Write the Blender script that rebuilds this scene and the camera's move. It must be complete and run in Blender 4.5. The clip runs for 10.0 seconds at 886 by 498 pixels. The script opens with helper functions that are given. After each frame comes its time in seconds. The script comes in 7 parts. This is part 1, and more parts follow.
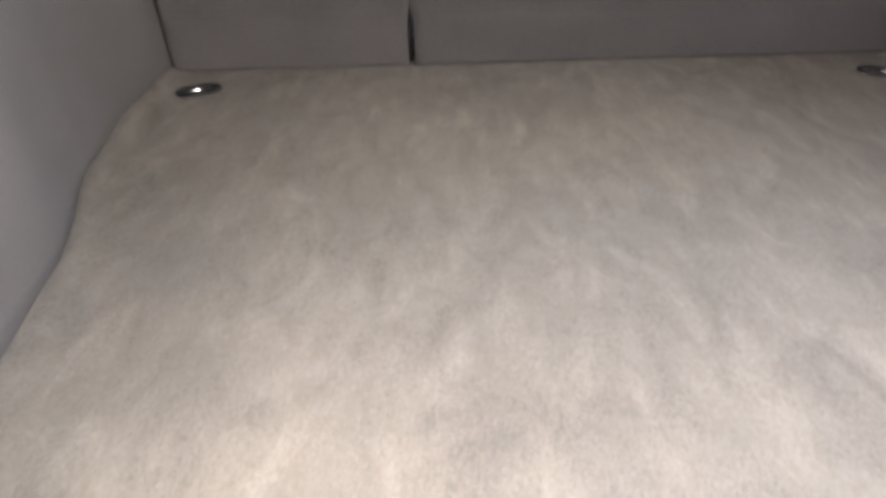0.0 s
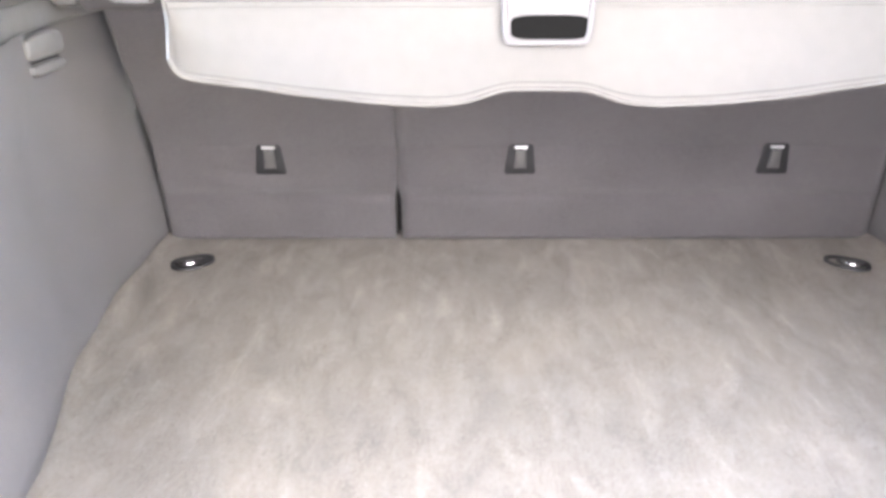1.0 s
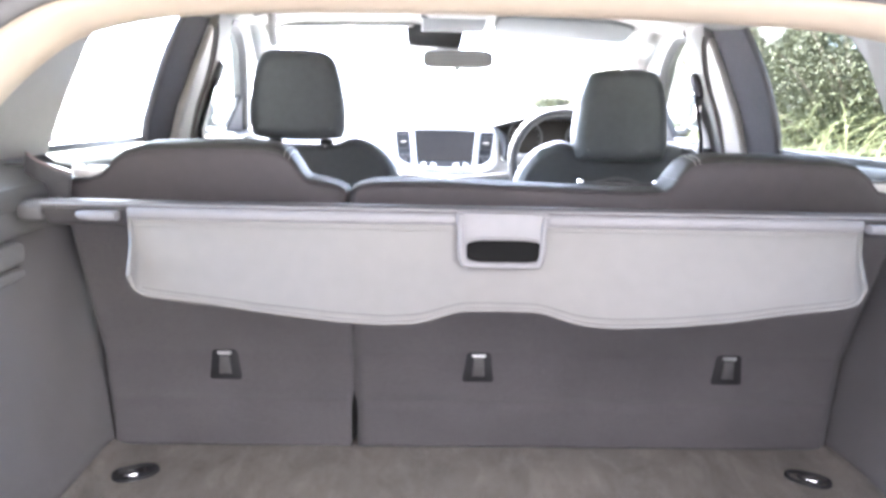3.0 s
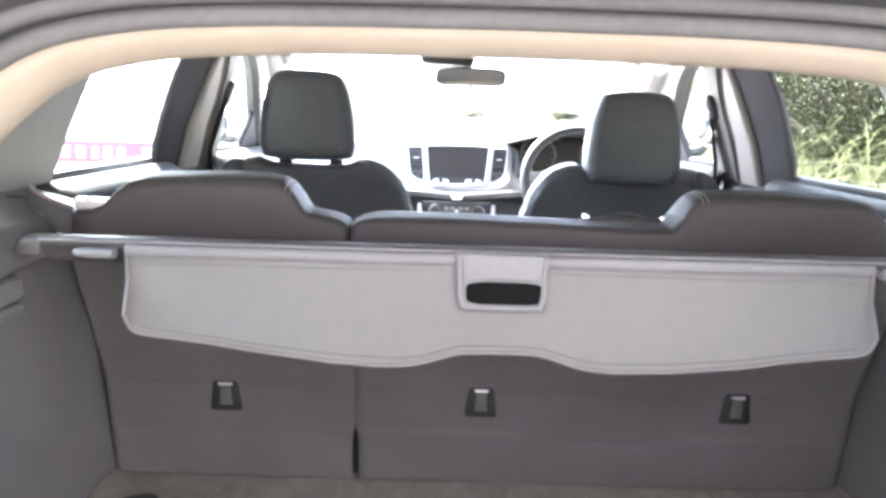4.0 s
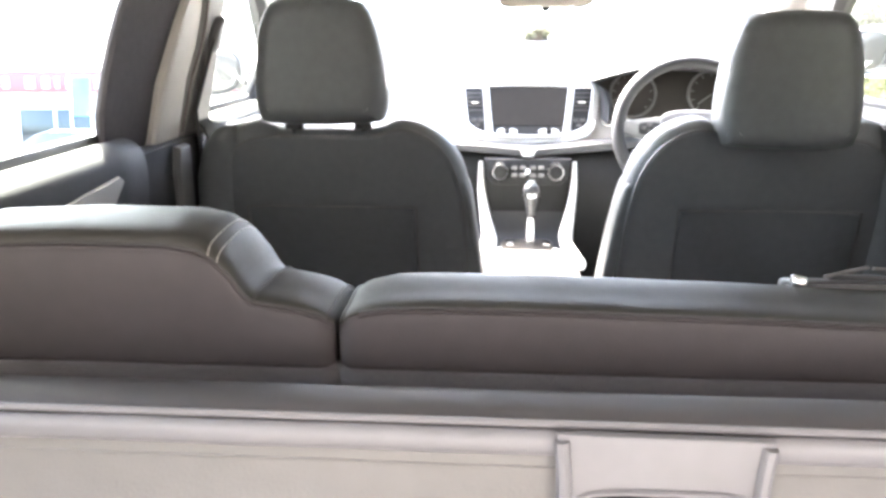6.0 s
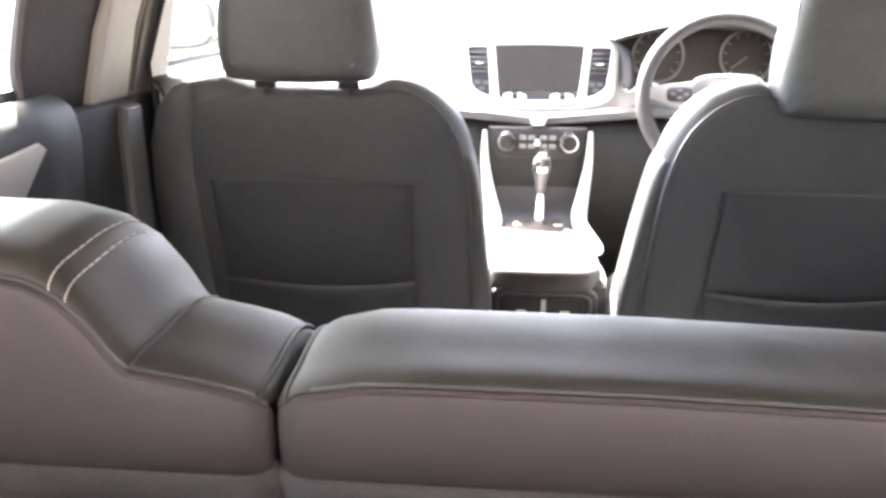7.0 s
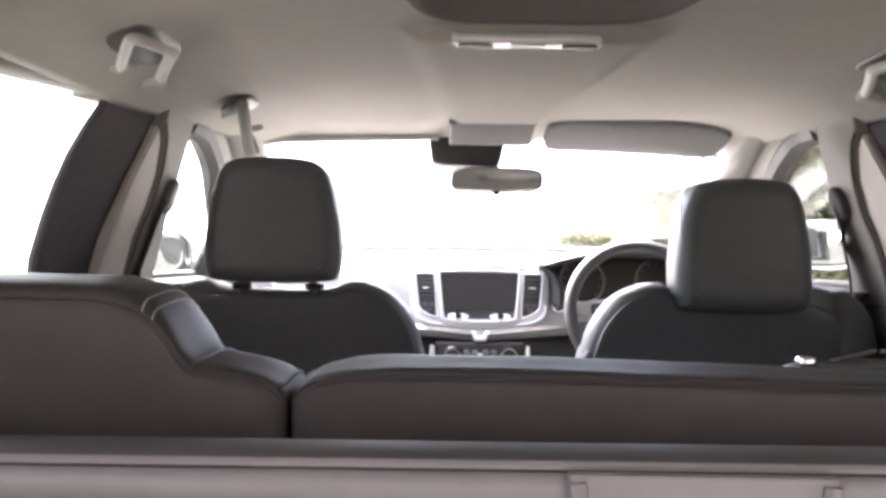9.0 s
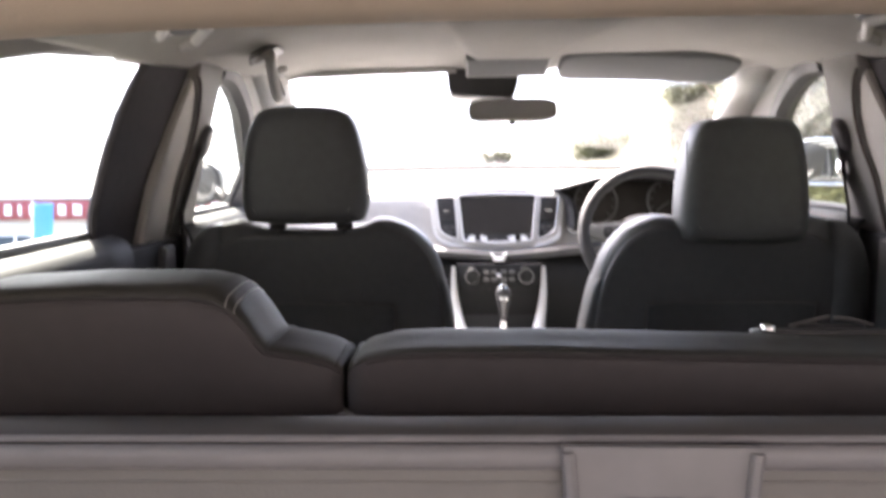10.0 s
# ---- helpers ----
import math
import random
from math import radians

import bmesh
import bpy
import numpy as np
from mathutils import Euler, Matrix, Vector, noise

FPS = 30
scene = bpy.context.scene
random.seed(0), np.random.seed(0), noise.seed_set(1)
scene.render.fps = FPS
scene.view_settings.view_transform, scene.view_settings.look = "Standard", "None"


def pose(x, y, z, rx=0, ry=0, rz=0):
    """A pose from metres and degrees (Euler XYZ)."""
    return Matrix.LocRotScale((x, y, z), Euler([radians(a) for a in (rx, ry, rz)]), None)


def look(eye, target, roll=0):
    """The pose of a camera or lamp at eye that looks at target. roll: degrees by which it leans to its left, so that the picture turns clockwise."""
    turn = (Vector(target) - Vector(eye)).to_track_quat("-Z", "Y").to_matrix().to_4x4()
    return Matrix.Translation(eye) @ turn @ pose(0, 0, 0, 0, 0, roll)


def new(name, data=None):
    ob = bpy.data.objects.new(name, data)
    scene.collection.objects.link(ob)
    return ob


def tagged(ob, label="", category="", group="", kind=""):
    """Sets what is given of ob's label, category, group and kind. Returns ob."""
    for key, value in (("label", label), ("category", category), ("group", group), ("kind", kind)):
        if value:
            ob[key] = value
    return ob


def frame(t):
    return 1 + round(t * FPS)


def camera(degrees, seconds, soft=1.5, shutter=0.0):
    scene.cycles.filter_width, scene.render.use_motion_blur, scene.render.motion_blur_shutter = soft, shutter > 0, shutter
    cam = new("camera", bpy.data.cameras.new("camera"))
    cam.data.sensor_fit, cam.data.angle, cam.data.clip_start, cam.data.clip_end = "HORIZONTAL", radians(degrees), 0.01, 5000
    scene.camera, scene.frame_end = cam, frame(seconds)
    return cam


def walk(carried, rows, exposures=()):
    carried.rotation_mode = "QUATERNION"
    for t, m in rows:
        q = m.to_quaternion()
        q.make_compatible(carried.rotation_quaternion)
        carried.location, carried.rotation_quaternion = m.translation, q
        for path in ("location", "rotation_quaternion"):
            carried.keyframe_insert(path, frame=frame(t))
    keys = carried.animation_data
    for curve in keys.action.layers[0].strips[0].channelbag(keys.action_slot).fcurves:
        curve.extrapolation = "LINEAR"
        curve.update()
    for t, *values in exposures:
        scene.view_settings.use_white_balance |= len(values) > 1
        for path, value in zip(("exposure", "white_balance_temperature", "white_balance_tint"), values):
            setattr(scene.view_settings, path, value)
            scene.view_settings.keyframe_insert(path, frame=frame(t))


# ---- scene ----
# the car stands nose-up on a slope: everything in the car is laid out level and turned by CAR
CAR = pose(0, 0, 0, 7)
cam = camera(60.5, 10.0, soft=3.1, shutter=0.3)
PATH = [
    (0, (-0.144, -1.223, 0.376), (-0.169, 0.503, -0.634), -1.9),
    (0.5, (-0.129, -1.213, 0.427), (-0.165, 0.597, -0.423), -0.6),
    (1, (-0.112, -1.196, 0.508), (-0.135, 0.64, -0.284), -0.3),
    (1.5, (-0.108, -1.191, 0.533), (-0.085, 0.693, -0.137), 0.4),
    (2, (-0.101, -1.176, 0.544), (-0.046, 0.751, 0.009), 1.2),
    (2.5, (-0.098, -1.175, 0.553), (-0.031, 0.773, 0.105), 1.5),
    (3, (-0.099, -1.182, 0.564), (-0.038, 0.784, 0.203), 1.3),
    (3.2, (-0.095, -1.184, 0.571), (-0.037, 0.789, 0.244), 1.3),
    (4.3, (-0.074, -1.12, 0.661), (-0.095, 0.840, 0.268), 1.4),
    (4.5, (-0.08, -1.065, 0.71), (-0.153, 0.881, 0.255), 0.2),
    (5, (-0.065, -0.896, 0.751), (-0.189, 1.031, 0.23), 0.3),
    (5.5, (-0.087, -0.714, 0.683), (-0.194, 1.218, 0.177), -0.0),
    (5.7, (-0.084, -0.667, 0.659), (-0.214, 1.26, 0.139), -0.3),
    (6.8, (-0.096, -0.416, 0.621), (-0.264, 1.473, -0.014), -0.5),
    (7, (-0.11, -0.378, 0.611), (-0.247, 1.512, -0.027), 0.5),
    (7.25, (-0.119, -0.377, 0.612), (-0.242, 1.537, 0.022), 1.0),
    (7.5, (-0.126, -0.374, 0.599), (-0.234, 1.558, 0.090), 1.3),
    (8, (-0.120, -0.427, 0.569), (-0.193, 1.546, 0.251), 1.8),
    (8.5, (-0.119, -0.494, 0.542), (-0.155, 1.5, 0.395), 0.7),
    (9, (-0.107, -0.562, 0.529), (-0.118, 1.438, 0.554), 0.7),
    (9.25, (-0.107, -0.603, 0.531), (-0.120, 1.393, 0.645), 0.3),
    (9.5, (-0.108, -0.634, 0.534), (-0.18, 1.359, 0.684), -0.2),
    (9.75, (-0.109, -0.653, 0.562), (-0.229, 1.346, 0.581), -0.4),
    (10, (-0.109, -0.663, 0.606), (-0.169, 1.321, 0.3655), -0.6),
]
EXPOSURES = [(0, 5.2, 6500, 9), (0.5, 5.85, 6200, 10), (1, 6.5, 6050, 10), (1.5, 6.8, 5900, 10), (2, 6.25, 5750, 10), (2.5, 5.97, 5750, 11), (3.2, 5.78, 5750, 12), (4.5, 5.35, 6000, 8), (5, 5.45, 6100, 7), (5.5, 5.52, 6200, 8), (7, 6.02, 6700, 15), (8, 5.92, 6600, 15), (8.5, 5.42, 6500, 16), (9, 4.42, 6500, 17), (9.5, 3.55, 6700, 19), (9.75, 3.5, 6700, 19), (10, 3.95, 6600, 18)]
walk(cam, [(t, CAR @ look(e, g, r)) for t, e, g, r in PATH], EXPOSURES)

# ---- light ----
world = bpy.data.worlds.new("sky")
scene.world = world
world.use_nodes = True
sky = world.node_tree.nodes.new("ShaderNodeTexSky")
sky.sky_type = "NISHITA"
sky.sun_disc = False
SUN_EL, SUN_AZ = radians(58), radians(-32)      # azimuth from straight ahead, towards the left
sky.sun_elevation, sky.sun_rotation = SUN_EL, SUN_AZ
sky.air_density, sky.dust_density, sky.ozone_density = 0.8, 5.0, 0.6
world.node_tree.links.new(sky.outputs[0], world.node_tree.nodes["Background"].inputs[0])
world.node_tree.nodes["Background"].inputs[1].default_value = 0.15
sun = new("sun", bpy.data.lights.new("sun", "SUN"))
sun.data.energy, sun.data.angle, sun.data.color = 4.0, radians(0.6), (1.0, 0.95, 0.88)
SUN_DIR = Vector((math.sin(SUN_AZ) * math.cos(SUN_EL), math.cos(SUN_AZ) * math.cos(SUN_EL), math.sin(SUN_EL)))
sun.matrix_world = look(SUN_DIR * 40, (0, 0, 0))


# ---- materials ----
def mat(name, color, rough=0.6, metal=0.0, var=0.12, scale=6.0, bump=0.0, bscale=200.0, big=1.2, spec=0.5, stretch=(1, 1, 1), island=0.0, objrand=0.0, coat=0.0, sheen=0.0):
    """A surface with variation at two scales, and fine relief."""
    m = bpy.data.materials.new(name)
    m.use_nodes = True
    nt = m.node_tree
    b = nt.nodes["Principled BSDF"]
    b.inputs["Roughness"].default_value, b.inputs["Metallic"].default_value = rough, metal
    b.inputs["Specular IOR Level"].default_value = spec
    b.inputs["Coat Weight"].default_value = coat
    b.inputs["Sheen Weight"].default_value = sheen
    co = nt.nodes.new("ShaderNodeTexCoord")
    mp = nt.nodes.new("ShaderNodeMapping")
    mp.inputs["Scale"].default_value = stretch
    nt.links.new(co.outputs["Object"], mp.inputs[0])
    n1, n2 = nt.nodes.new("ShaderNodeTexNoise"), nt.nodes.new("ShaderNodeTexNoise")
    n1.inputs["Scale"].default_value, n1.inputs["Detail"].default_value = scale * 8, 5
    n2.inputs["Scale"].default_value, n2.inputs["Detail"].default_value = scale * big, 5
    for n in (n1, n2):
        nt.links.new(mp.outputs[0], n.inputs["Vector"])
    add = nt.nodes.new("ShaderNodeMath")
    add.operation = "ADD"
    nt.links.new(n1.outputs["Fac"], add.inputs[0])
    nt.links.new(n2.outputs["Fac"], add.inputs[1])
    rng = nt.nodes.new("ShaderNodeMapRange")
    rng.inputs["From Min"].default_value, rng.inputs["From Max"].default_value = 0.6, 1.4
    rng.inputs["To Min"].default_value, rng.inputs["To Max"].default_value = 1 - var, 1 + var
    nt.links.new(add.outputs[0], rng.inputs["Value"])
    val = rng.outputs[0]
    if island or objrand:
        g = nt.nodes.new("ShaderNodeNewGeometry") if island else nt.nodes.new("ShaderNodeObjectInfo")
        amount = island or objrand
        r2 = nt.nodes.new("ShaderNodeMapRange")
        r2.inputs["To Min"].default_value, r2.inputs["To Max"].default_value = 1 - amount, 1 + amount
        nt.links.new(g.outputs["Random Per Island" if island else "Random"], r2.inputs["Value"])
        mul = nt.nodes.new("ShaderNodeMath")
        mul.operation = "MULTIPLY"
        nt.links.new(val, mul.inputs[0])
        nt.links.new(r2.outputs[0], mul.inputs[1])
        val = mul.outputs[0]
    hsv = nt.nodes.new("ShaderNodeHueSaturation")
    hsv.inputs["Color"].default_value = (*color, 1)
    nt.links.new(val, hsv.inputs["Value"])
    nt.links.new(hsv.outputs[0], b.inputs["Base Color"])
    rr = nt.nodes.new("ShaderNodeMapRange")
    rr.inputs["From Min"].default_value, rr.inputs["From Max"].default_value = 0.3, 0.7
    rr.inputs["To Min"].default_value, rr.inputs["To Max"].default_value = max(0.02, rough - 0.08), min(1, rough + 0.08)
    nt.links.new(n2.outputs["Fac"], rr.inputs["Value"])
    nt.links.new(rr.outputs[0], b.inputs["Roughness"])
    if bump:
        n3 = nt.nodes.new("ShaderNodeTexNoise")
        n3.inputs["Scale"].default_value, n3.inputs["Detail"].default_value = bscale, 3
        nt.links.new(mp.outputs[0], n3.inputs["Vector"])
        bp = nt.nodes.new("ShaderNodeBump")
        bp.inputs["Strength"].default_value, bp.inputs["Distance"].default_value = bump, 0.003
        nt.links.new(n3.outputs["Fac"], bp.inputs["Height"])
        nt.links.new(bp.outputs[0], b.inputs["Normal"])
    return m


def leafy(m, share=0.45):
    """Lets part of the light through a leaf."""
    nt = m.node_tree
    b, out = nt.nodes["Principled BSDF"], nt.nodes["Material Output"]
    t, mix = nt.nodes.new("ShaderNodeBsdfTranslucent"), nt.nodes.new("ShaderNodeMixShader")
    mix.inputs[0].default_value = share
    nt.links.new(b.inputs["Base Color"].links[0].from_socket, t.inputs[0])
    nt.links.new(b.outputs[0], mix.inputs[1])
    nt.links.new(t.outputs[0], mix.inputs[2])
    nt.links.new(mix.outputs[0], out.inputs[0])
    return m


def glass(name, tint=(0.95, 0.97, 0.96), gloss=1.0):
    m = bpy.data.materials.new(name)
    m.use_nodes = True
    nt = m.node_tree
    nt.nodes.remove(nt.nodes["Principled BSDF"])
    t, g, f, mix, pw, mad = (nt.nodes.new("ShaderNode" + k) for k in ("BsdfTransparent", "BsdfGlossy", "LayerWeight", "MixShader", "Math", "Math"))
    t.inputs[0].default_value = (*tint, 1)
    g.inputs["Roughness"].default_value = 0.02
    pw.operation, mad.operation = "POWER", "MULTIPLY_ADD"
    pw.inputs[1].default_value = 4.0
    mad.inputs[1].default_value, mad.inputs[2].default_value = 0.6 * gloss, 0.035 * gloss
    nt.links.new(f.outputs["Facing"], pw.inputs[0])
    nt.links.new(pw.outputs[0], mad.inputs[0])
    nt.links.new(mad.outputs[0], mix.inputs[0])
    nt.links.new(t.outputs[0], mix.inputs[1])
    nt.links.new(g.outputs[0], mix.inputs[2])
    nt.links.new(mix.outputs[0], nt.nodes["Material Output"].inputs[0])
    return m


CARPET = mat("boot_carpet", (0.228, 0.20, 0.170), 0.95, var=0.40, scale=34, big=0.45, bump=0.8, bscale=1300, spec=0.1, stretch=(1.25, 0.6, 1), sheen=0.25)
for node in CARPET.node_tree.nodes:
    if node.type == "TEX_NOISE":
        node.inputs["Distortion"].default_value = 1.1
# strokes that a brush left in the pile
nt = CARPET.node_tree
mp, st, rg, mu = (nt.nodes.new("ShaderNode" + k) for k in ("Mapping", "TexNoise", "MapRange", "Math"))
hs = next(n for n in nt.nodes if n.type == "HUE_SAT")
mp.inputs["Scale"].default_value = (30, 9, 1)
mp.inputs["Rotation"].default_value = (0, 0, radians(9))
st.inputs["Scale"].default_value, st.inputs["Detail"].default_value, st.inputs["Distortion"].default_value = 1.0, 3, 0.5
rg.inputs["From Min"].default_value, rg.inputs["From Max"].default_value = 0.50, 0.68
rg.inputs["To Min"].default_value, rg.inputs["To Max"].default_value = 0.96, 1.16
mu.operation = "MULTIPLY"
nt.links.new(next(n for n in nt.nodes if n.type == "TEX_COORD").outputs["Object"], mp.inputs[0])
nt.links.new(mp.outputs[0], st.inputs["Vector"])
nt.links.new(st.outputs["Fac"], rg.inputs["Value"])
nt.links.new(hs.inputs["Value"].links[0].from_socket, mu.inputs[0])
nt.links.new(rg.outputs[0], mu.inputs[1])
nt.links.new(mu.outputs[0], hs.inputs["Value"])
CARPET_DARK = mat("trim_carpet", (0.132, 0.124, 0.127), 0.95, var=0.28, scale=55, big=0.08, bump=0.7, bscale=1300, spec=0.1, sheen=0.2)
LEATHER = mat("grey_leather", (0.066, 0.061, 0.060), 0.44, var=0.14, scale=7, bump=0.10, bscale=900)
LEATHER_REAR = mat("warm_grey_leather", (0.045, 0.0430, 0.0385), 0.59, var=0.16, scale=7, bump=0.14, bscale=900, spec=0.30)
LEATHER_PANEL = mat("rear_panel_leather", (0.050, 0.043, 0.044), 0.62, var=0.14, scale=7, bump=0.14, bscale=900)
LEATHER_FRONT = mat("front_seat_leather", (0.092, 0.096, 0.099), 0.48, var=0.14, scale=7, bump=0.12, bscale=900)
LEATHER_BACK = mat("black_vinyl", (0.080, 0.083, 0.089), 0.52, var=0.12, scale=8, bump=0.12, bscale=900)
DOOR_BLACK = mat("matt_door_plastic", (0.038, 0.037, 0.038), 0.7, var=0.15, scale=10, bump=0.2, bscale=500, spec=0.25)
FRAME_DARK = mat("matt_frame_cloth", (0.095, 0.087, 0.092), 0.9, var=0.12, scale=10, bump=0.2, bscale=500, spec=0.15)
WEBBING = mat("belt_webbing", (0.07, 0.068, 0.07), 0.85, var=0.12, scale=30, spec=0.2)
SELVEDGE = mat("pinkish_belt_edge", (0.22, 0.175, 0.175), 0.8, var=0.1, scale=30, spec=0.2)
BLACK = mat("black_plastic", (0.026, 0.026, 0.028), 0.5, var=0.15, scale=10, bump=0.15, bscale=500)
GREY_PLASTIC = mat("grey_plastic", (0.11, 0.107, 0.105), 0.5, var=0.1, scale=8, bump=0.15, bscale=500)
SIDE_STRIP = mat("side_strip_plastic", (0.17, 0.166, 0.165), 0.55, var=0.08, scale=8, bump=0.12, bscale=500)
COVER = mat("grey_cover_vinyl", (0.190, 0.184, 0.177), 0.55, var=0.06, scale=6, bump=0.15, bscale=420)
COVER_TRIM = mat("grey_cover_plastic", (0.22, 0.215, 0.225), 0.4, var=0.06, scale=8)
ALU = mat("roller_tube", (0.085, 0.081, 0.083), 0.58, metal=0.0, var=0.06)
GATE_LINING = mat("gate_lining_plastic", (0.24, 0.205, 0.175), 0.7, var=0.08, scale=6, bump=0.1, bscale=500)
SEAM_BROWN = mat("brown_seam", (0.12, 0.10, 0.086), 0.8, var=0.1)
HEADLINER = mat("headliner_cloth", (0.42, 0.40, 0.37), 0.95, var=0.05, scale=6, bump=0.3, bscale=600, spec=0.1)
RECESS_SHADE = mat("recess_shade_cloth", (0.185, 0.168, 0.161), 0.95, var=0.06, scale=6, bump=0.3, bscale=600, spec=0.1)
BEIGE = mat("pale_trim_plastic", (0.56, 0.475, 0.37), 0.6, var=0.05, scale=6, bump=0.1, bscale=500)
PALE_STRIP = mat("pale_pillar_plastic", (0.52, 0.48, 0.44), 0.65, var=0.05, scale=6)
PILLAR_BROWN = mat("pillar_brown_grey", (0.245, 0.228, 0.213), 0.7, var=0.06, scale=6)
PILLAR_GREY = mat("pillar_trim", (0.40, 0.385, 0.37), 0.65, var=0.05, scale=6)
GATE_BLACK = mat("gate_black_plastic", (0.016, 0.0155, 0.0155), 0.75, var=0.15, scale=10, spec=0.25)
SLEEVE = mat("sleeve_rubber", (0.042, 0.040, 0.039), 0.7, var=0.12, scale=10, spec=0.3)
SEAL_DARK = mat("outer_seal_rubber", (0.13, 0.127, 0.127), 0.75, var=0.15, scale=10)
SEAL = mat("flocked_seal", (0.16, 0.155, 0.153), 0.85, var=0.15, scale=10)
RUBBER = mat("rubber_seal", (0.05, 0.048, 0.048), 0.6, var=0.15, scale=10)
CHROME = mat("chrome", (0.8, 0.8, 0.8), 0.16, metal=1.0, var=0.04)
SATIN = mat("satin_silver", (0.78, 0.775, 0.76), 0.36, metal=0.25, var=0.05)
STRIP = mat("dull_grey_plastic", (0.08, 0.079, 0.077), 0.5, metal=0.1, var=0.05)
BEZEL = mat("pale_satin_bezel", (0.80, 0.79, 0.76), 0.4, metal=0.15, var=0.05)
SURROUND = mat("screen_surround_gloss", (0.05, 0.05, 0.052), 0.3, var=0.05)
WHEEL_LEATHER = mat("wheel_leather", (0.032, 0.031, 0.031), 0.55, var=0.1, scale=9, bump=0.15, bscale=900)
SPOKE = mat("grey_spoke_plastic", (0.24, 0.24, 0.235), 0.45, var=0.05)
POCKET = mat("pocket_vinyl", (0.058, 0.060, 0.066), 0.6, var=0.12, scale=8, bump=0.12, bscale=900)
DASH = mat("dash_grey", (0.56, 0.545, 0.515), 0.5, var=0.08, scale=6, bump=0.2, bscale=420)
SLOT_SHADE = mat("slot_shade", (0.008, 0.008, 0.008), 0.9, var=0.1, spec=0.1)
BAR = mat("zinc_bar", (0.85, 0.85, 0.85), 0.35, metal=0.6, var=0.05)
SCREEN = mat("screen_glass", (0.036, 0.032, 0.028), 0.42, var=0.1, spec=0.2)
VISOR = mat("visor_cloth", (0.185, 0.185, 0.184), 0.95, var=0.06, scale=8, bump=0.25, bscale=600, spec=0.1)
DIAL = mat("dial_white", (0.14, 0.14, 0.14), 0.5, var=0.05)
STITCH = mat("pale_thread", (0.5, 0.48, 0.45), 0.8, var=0.1)
PAINT = mat("silver_paint", (0.42, 0.43, 0.45), 0.3, metal=0.4, var=0.01, coat=0.8)
TYRE = mat("tyre_rubber", (0.02, 0.02, 0.02), 0.8, var=0.2)
GLASS = glass("window_glass", gloss=0.35)
TINT = glass("side_glass", (0.86, 0.9, 0.87), gloss=0.3)
LIGHT_CUT_GLASS = glass("light_cut_rear_glass", (0.34, 0.36, 0.35))
MIRROR = mat("mirror_glass", (0.85, 0.86, 0.87), 0.02, metal=1.0, var=0.0)
LENS = mat("clear_lamp_lens", (0.85, 0.85, 0.82), 0.25, var=0.04)
PALE_LAMP = mat("grey_lamp_bezel", (0.6, 0.58, 0.56), 0.4, var=0.04)


# ---- mesh tools ----
def finish(name, bm, material, smooth=40):
    me = bpy.data.meshes.new(name)
    bmesh.ops.recalc_face_normals(bm, faces=bm.faces)
    bm.to_mesh(me)
    bm.free()
    me.materials.append(material)
    if smooth:
        me.polygons.foreach_set("use_smooth", [True] * len(me.polygons))
        me.set_sharp_from_angle(angle=radians(smooth))
    return me


CAR_THINGS = []


def thing(name, label, category, group="", at=(0, 0, 0), car=True, kind=""):
    ob = new(name)
    ob.empty_display_size = 0.05
    ob.location = at
    if car:
        CAR_THINGS.append(ob)
    return tagged(ob, label, category, group, kind)


def part(name, bm, material, parent, label="", smooth=40, solid=0.0):
    """One mesh under a thing or a part; its points are given in the car's or the ground's own frame."""
    ob = new(name, finish(name, bm, material, smooth))
    ob.parent = parent
    off = Vector((0, 0, 0))
    p = parent
    while p:
        off += p.location
        p = p.parent
    ob.location = -off if parent else off
    if solid:
        md = ob.modifiers.new("thickness", "SOLIDIFY")
        md.thickness, md.offset = solid, 0
    return tagged(ob, label)


def structure(name, bm, material, label, category, car=True, smooth=40, solid=0.0):
    ob = part(name, bm, material, None, smooth=smooth, solid=solid)
    if car:
        CAR_THINGS.append(ob)
    return tagged(ob, label, category, kind="structure")


def B():
    return bmesh.new()


def box(bm, x0, x1, y0, y1, z0, z1, bevel=0.0, seg=2, turn=None):
    r = bmesh.ops.create_cube(bm, size=1)
    vs = r["verts"]
    c = Vector(((x0 + x1) / 2, (y0 + y1) / 2, (z0 + z1) / 2))
    for v in vs:
        v.co = Vector((v.co.x * (x1 - x0), v.co.y * (y1 - y0), v.co.z * (z1 - z0)))
    if bevel:
        es = list({e for v in vs for e in v.link_edges})
        r = bmesh.ops.bevel(bm, geom=es, offset=bevel, segments=seg, affect="EDGES", profile=0.5)
        vs = list({v for f in r["faces"] for v in f.verts} | {v for v in vs if v.is_valid})
    for v in vs:
        v.co = (turn @ v.co if turn else v.co) + c
    return bm


def curve(pts, n=6, closed=False):
    """Points on a smooth line through pts."""
    pts = [Vector(p) for p in pts]
    k = len(pts)
    out = []
    for i in range(k if closed else k - 1):
        if closed:
            a, b, c, d = (pts[(i + j - 1) % k] for j in range(4))
        else:
            a, b, c, d = pts[max(i - 1, 0)], pts[i], pts[i + 1], pts[min(i + 2, k - 1)]
        for s in range(n):
            t = s / n
            out.append(0.5 * ((2 * b) + (c - a) * t + (2 * a - 5 * b + 4 * c - d) * t * t + (3 * b - a - 3 * c + d) * t ** 3))
    if not closed:
        out.append(pts[-1])
    return out


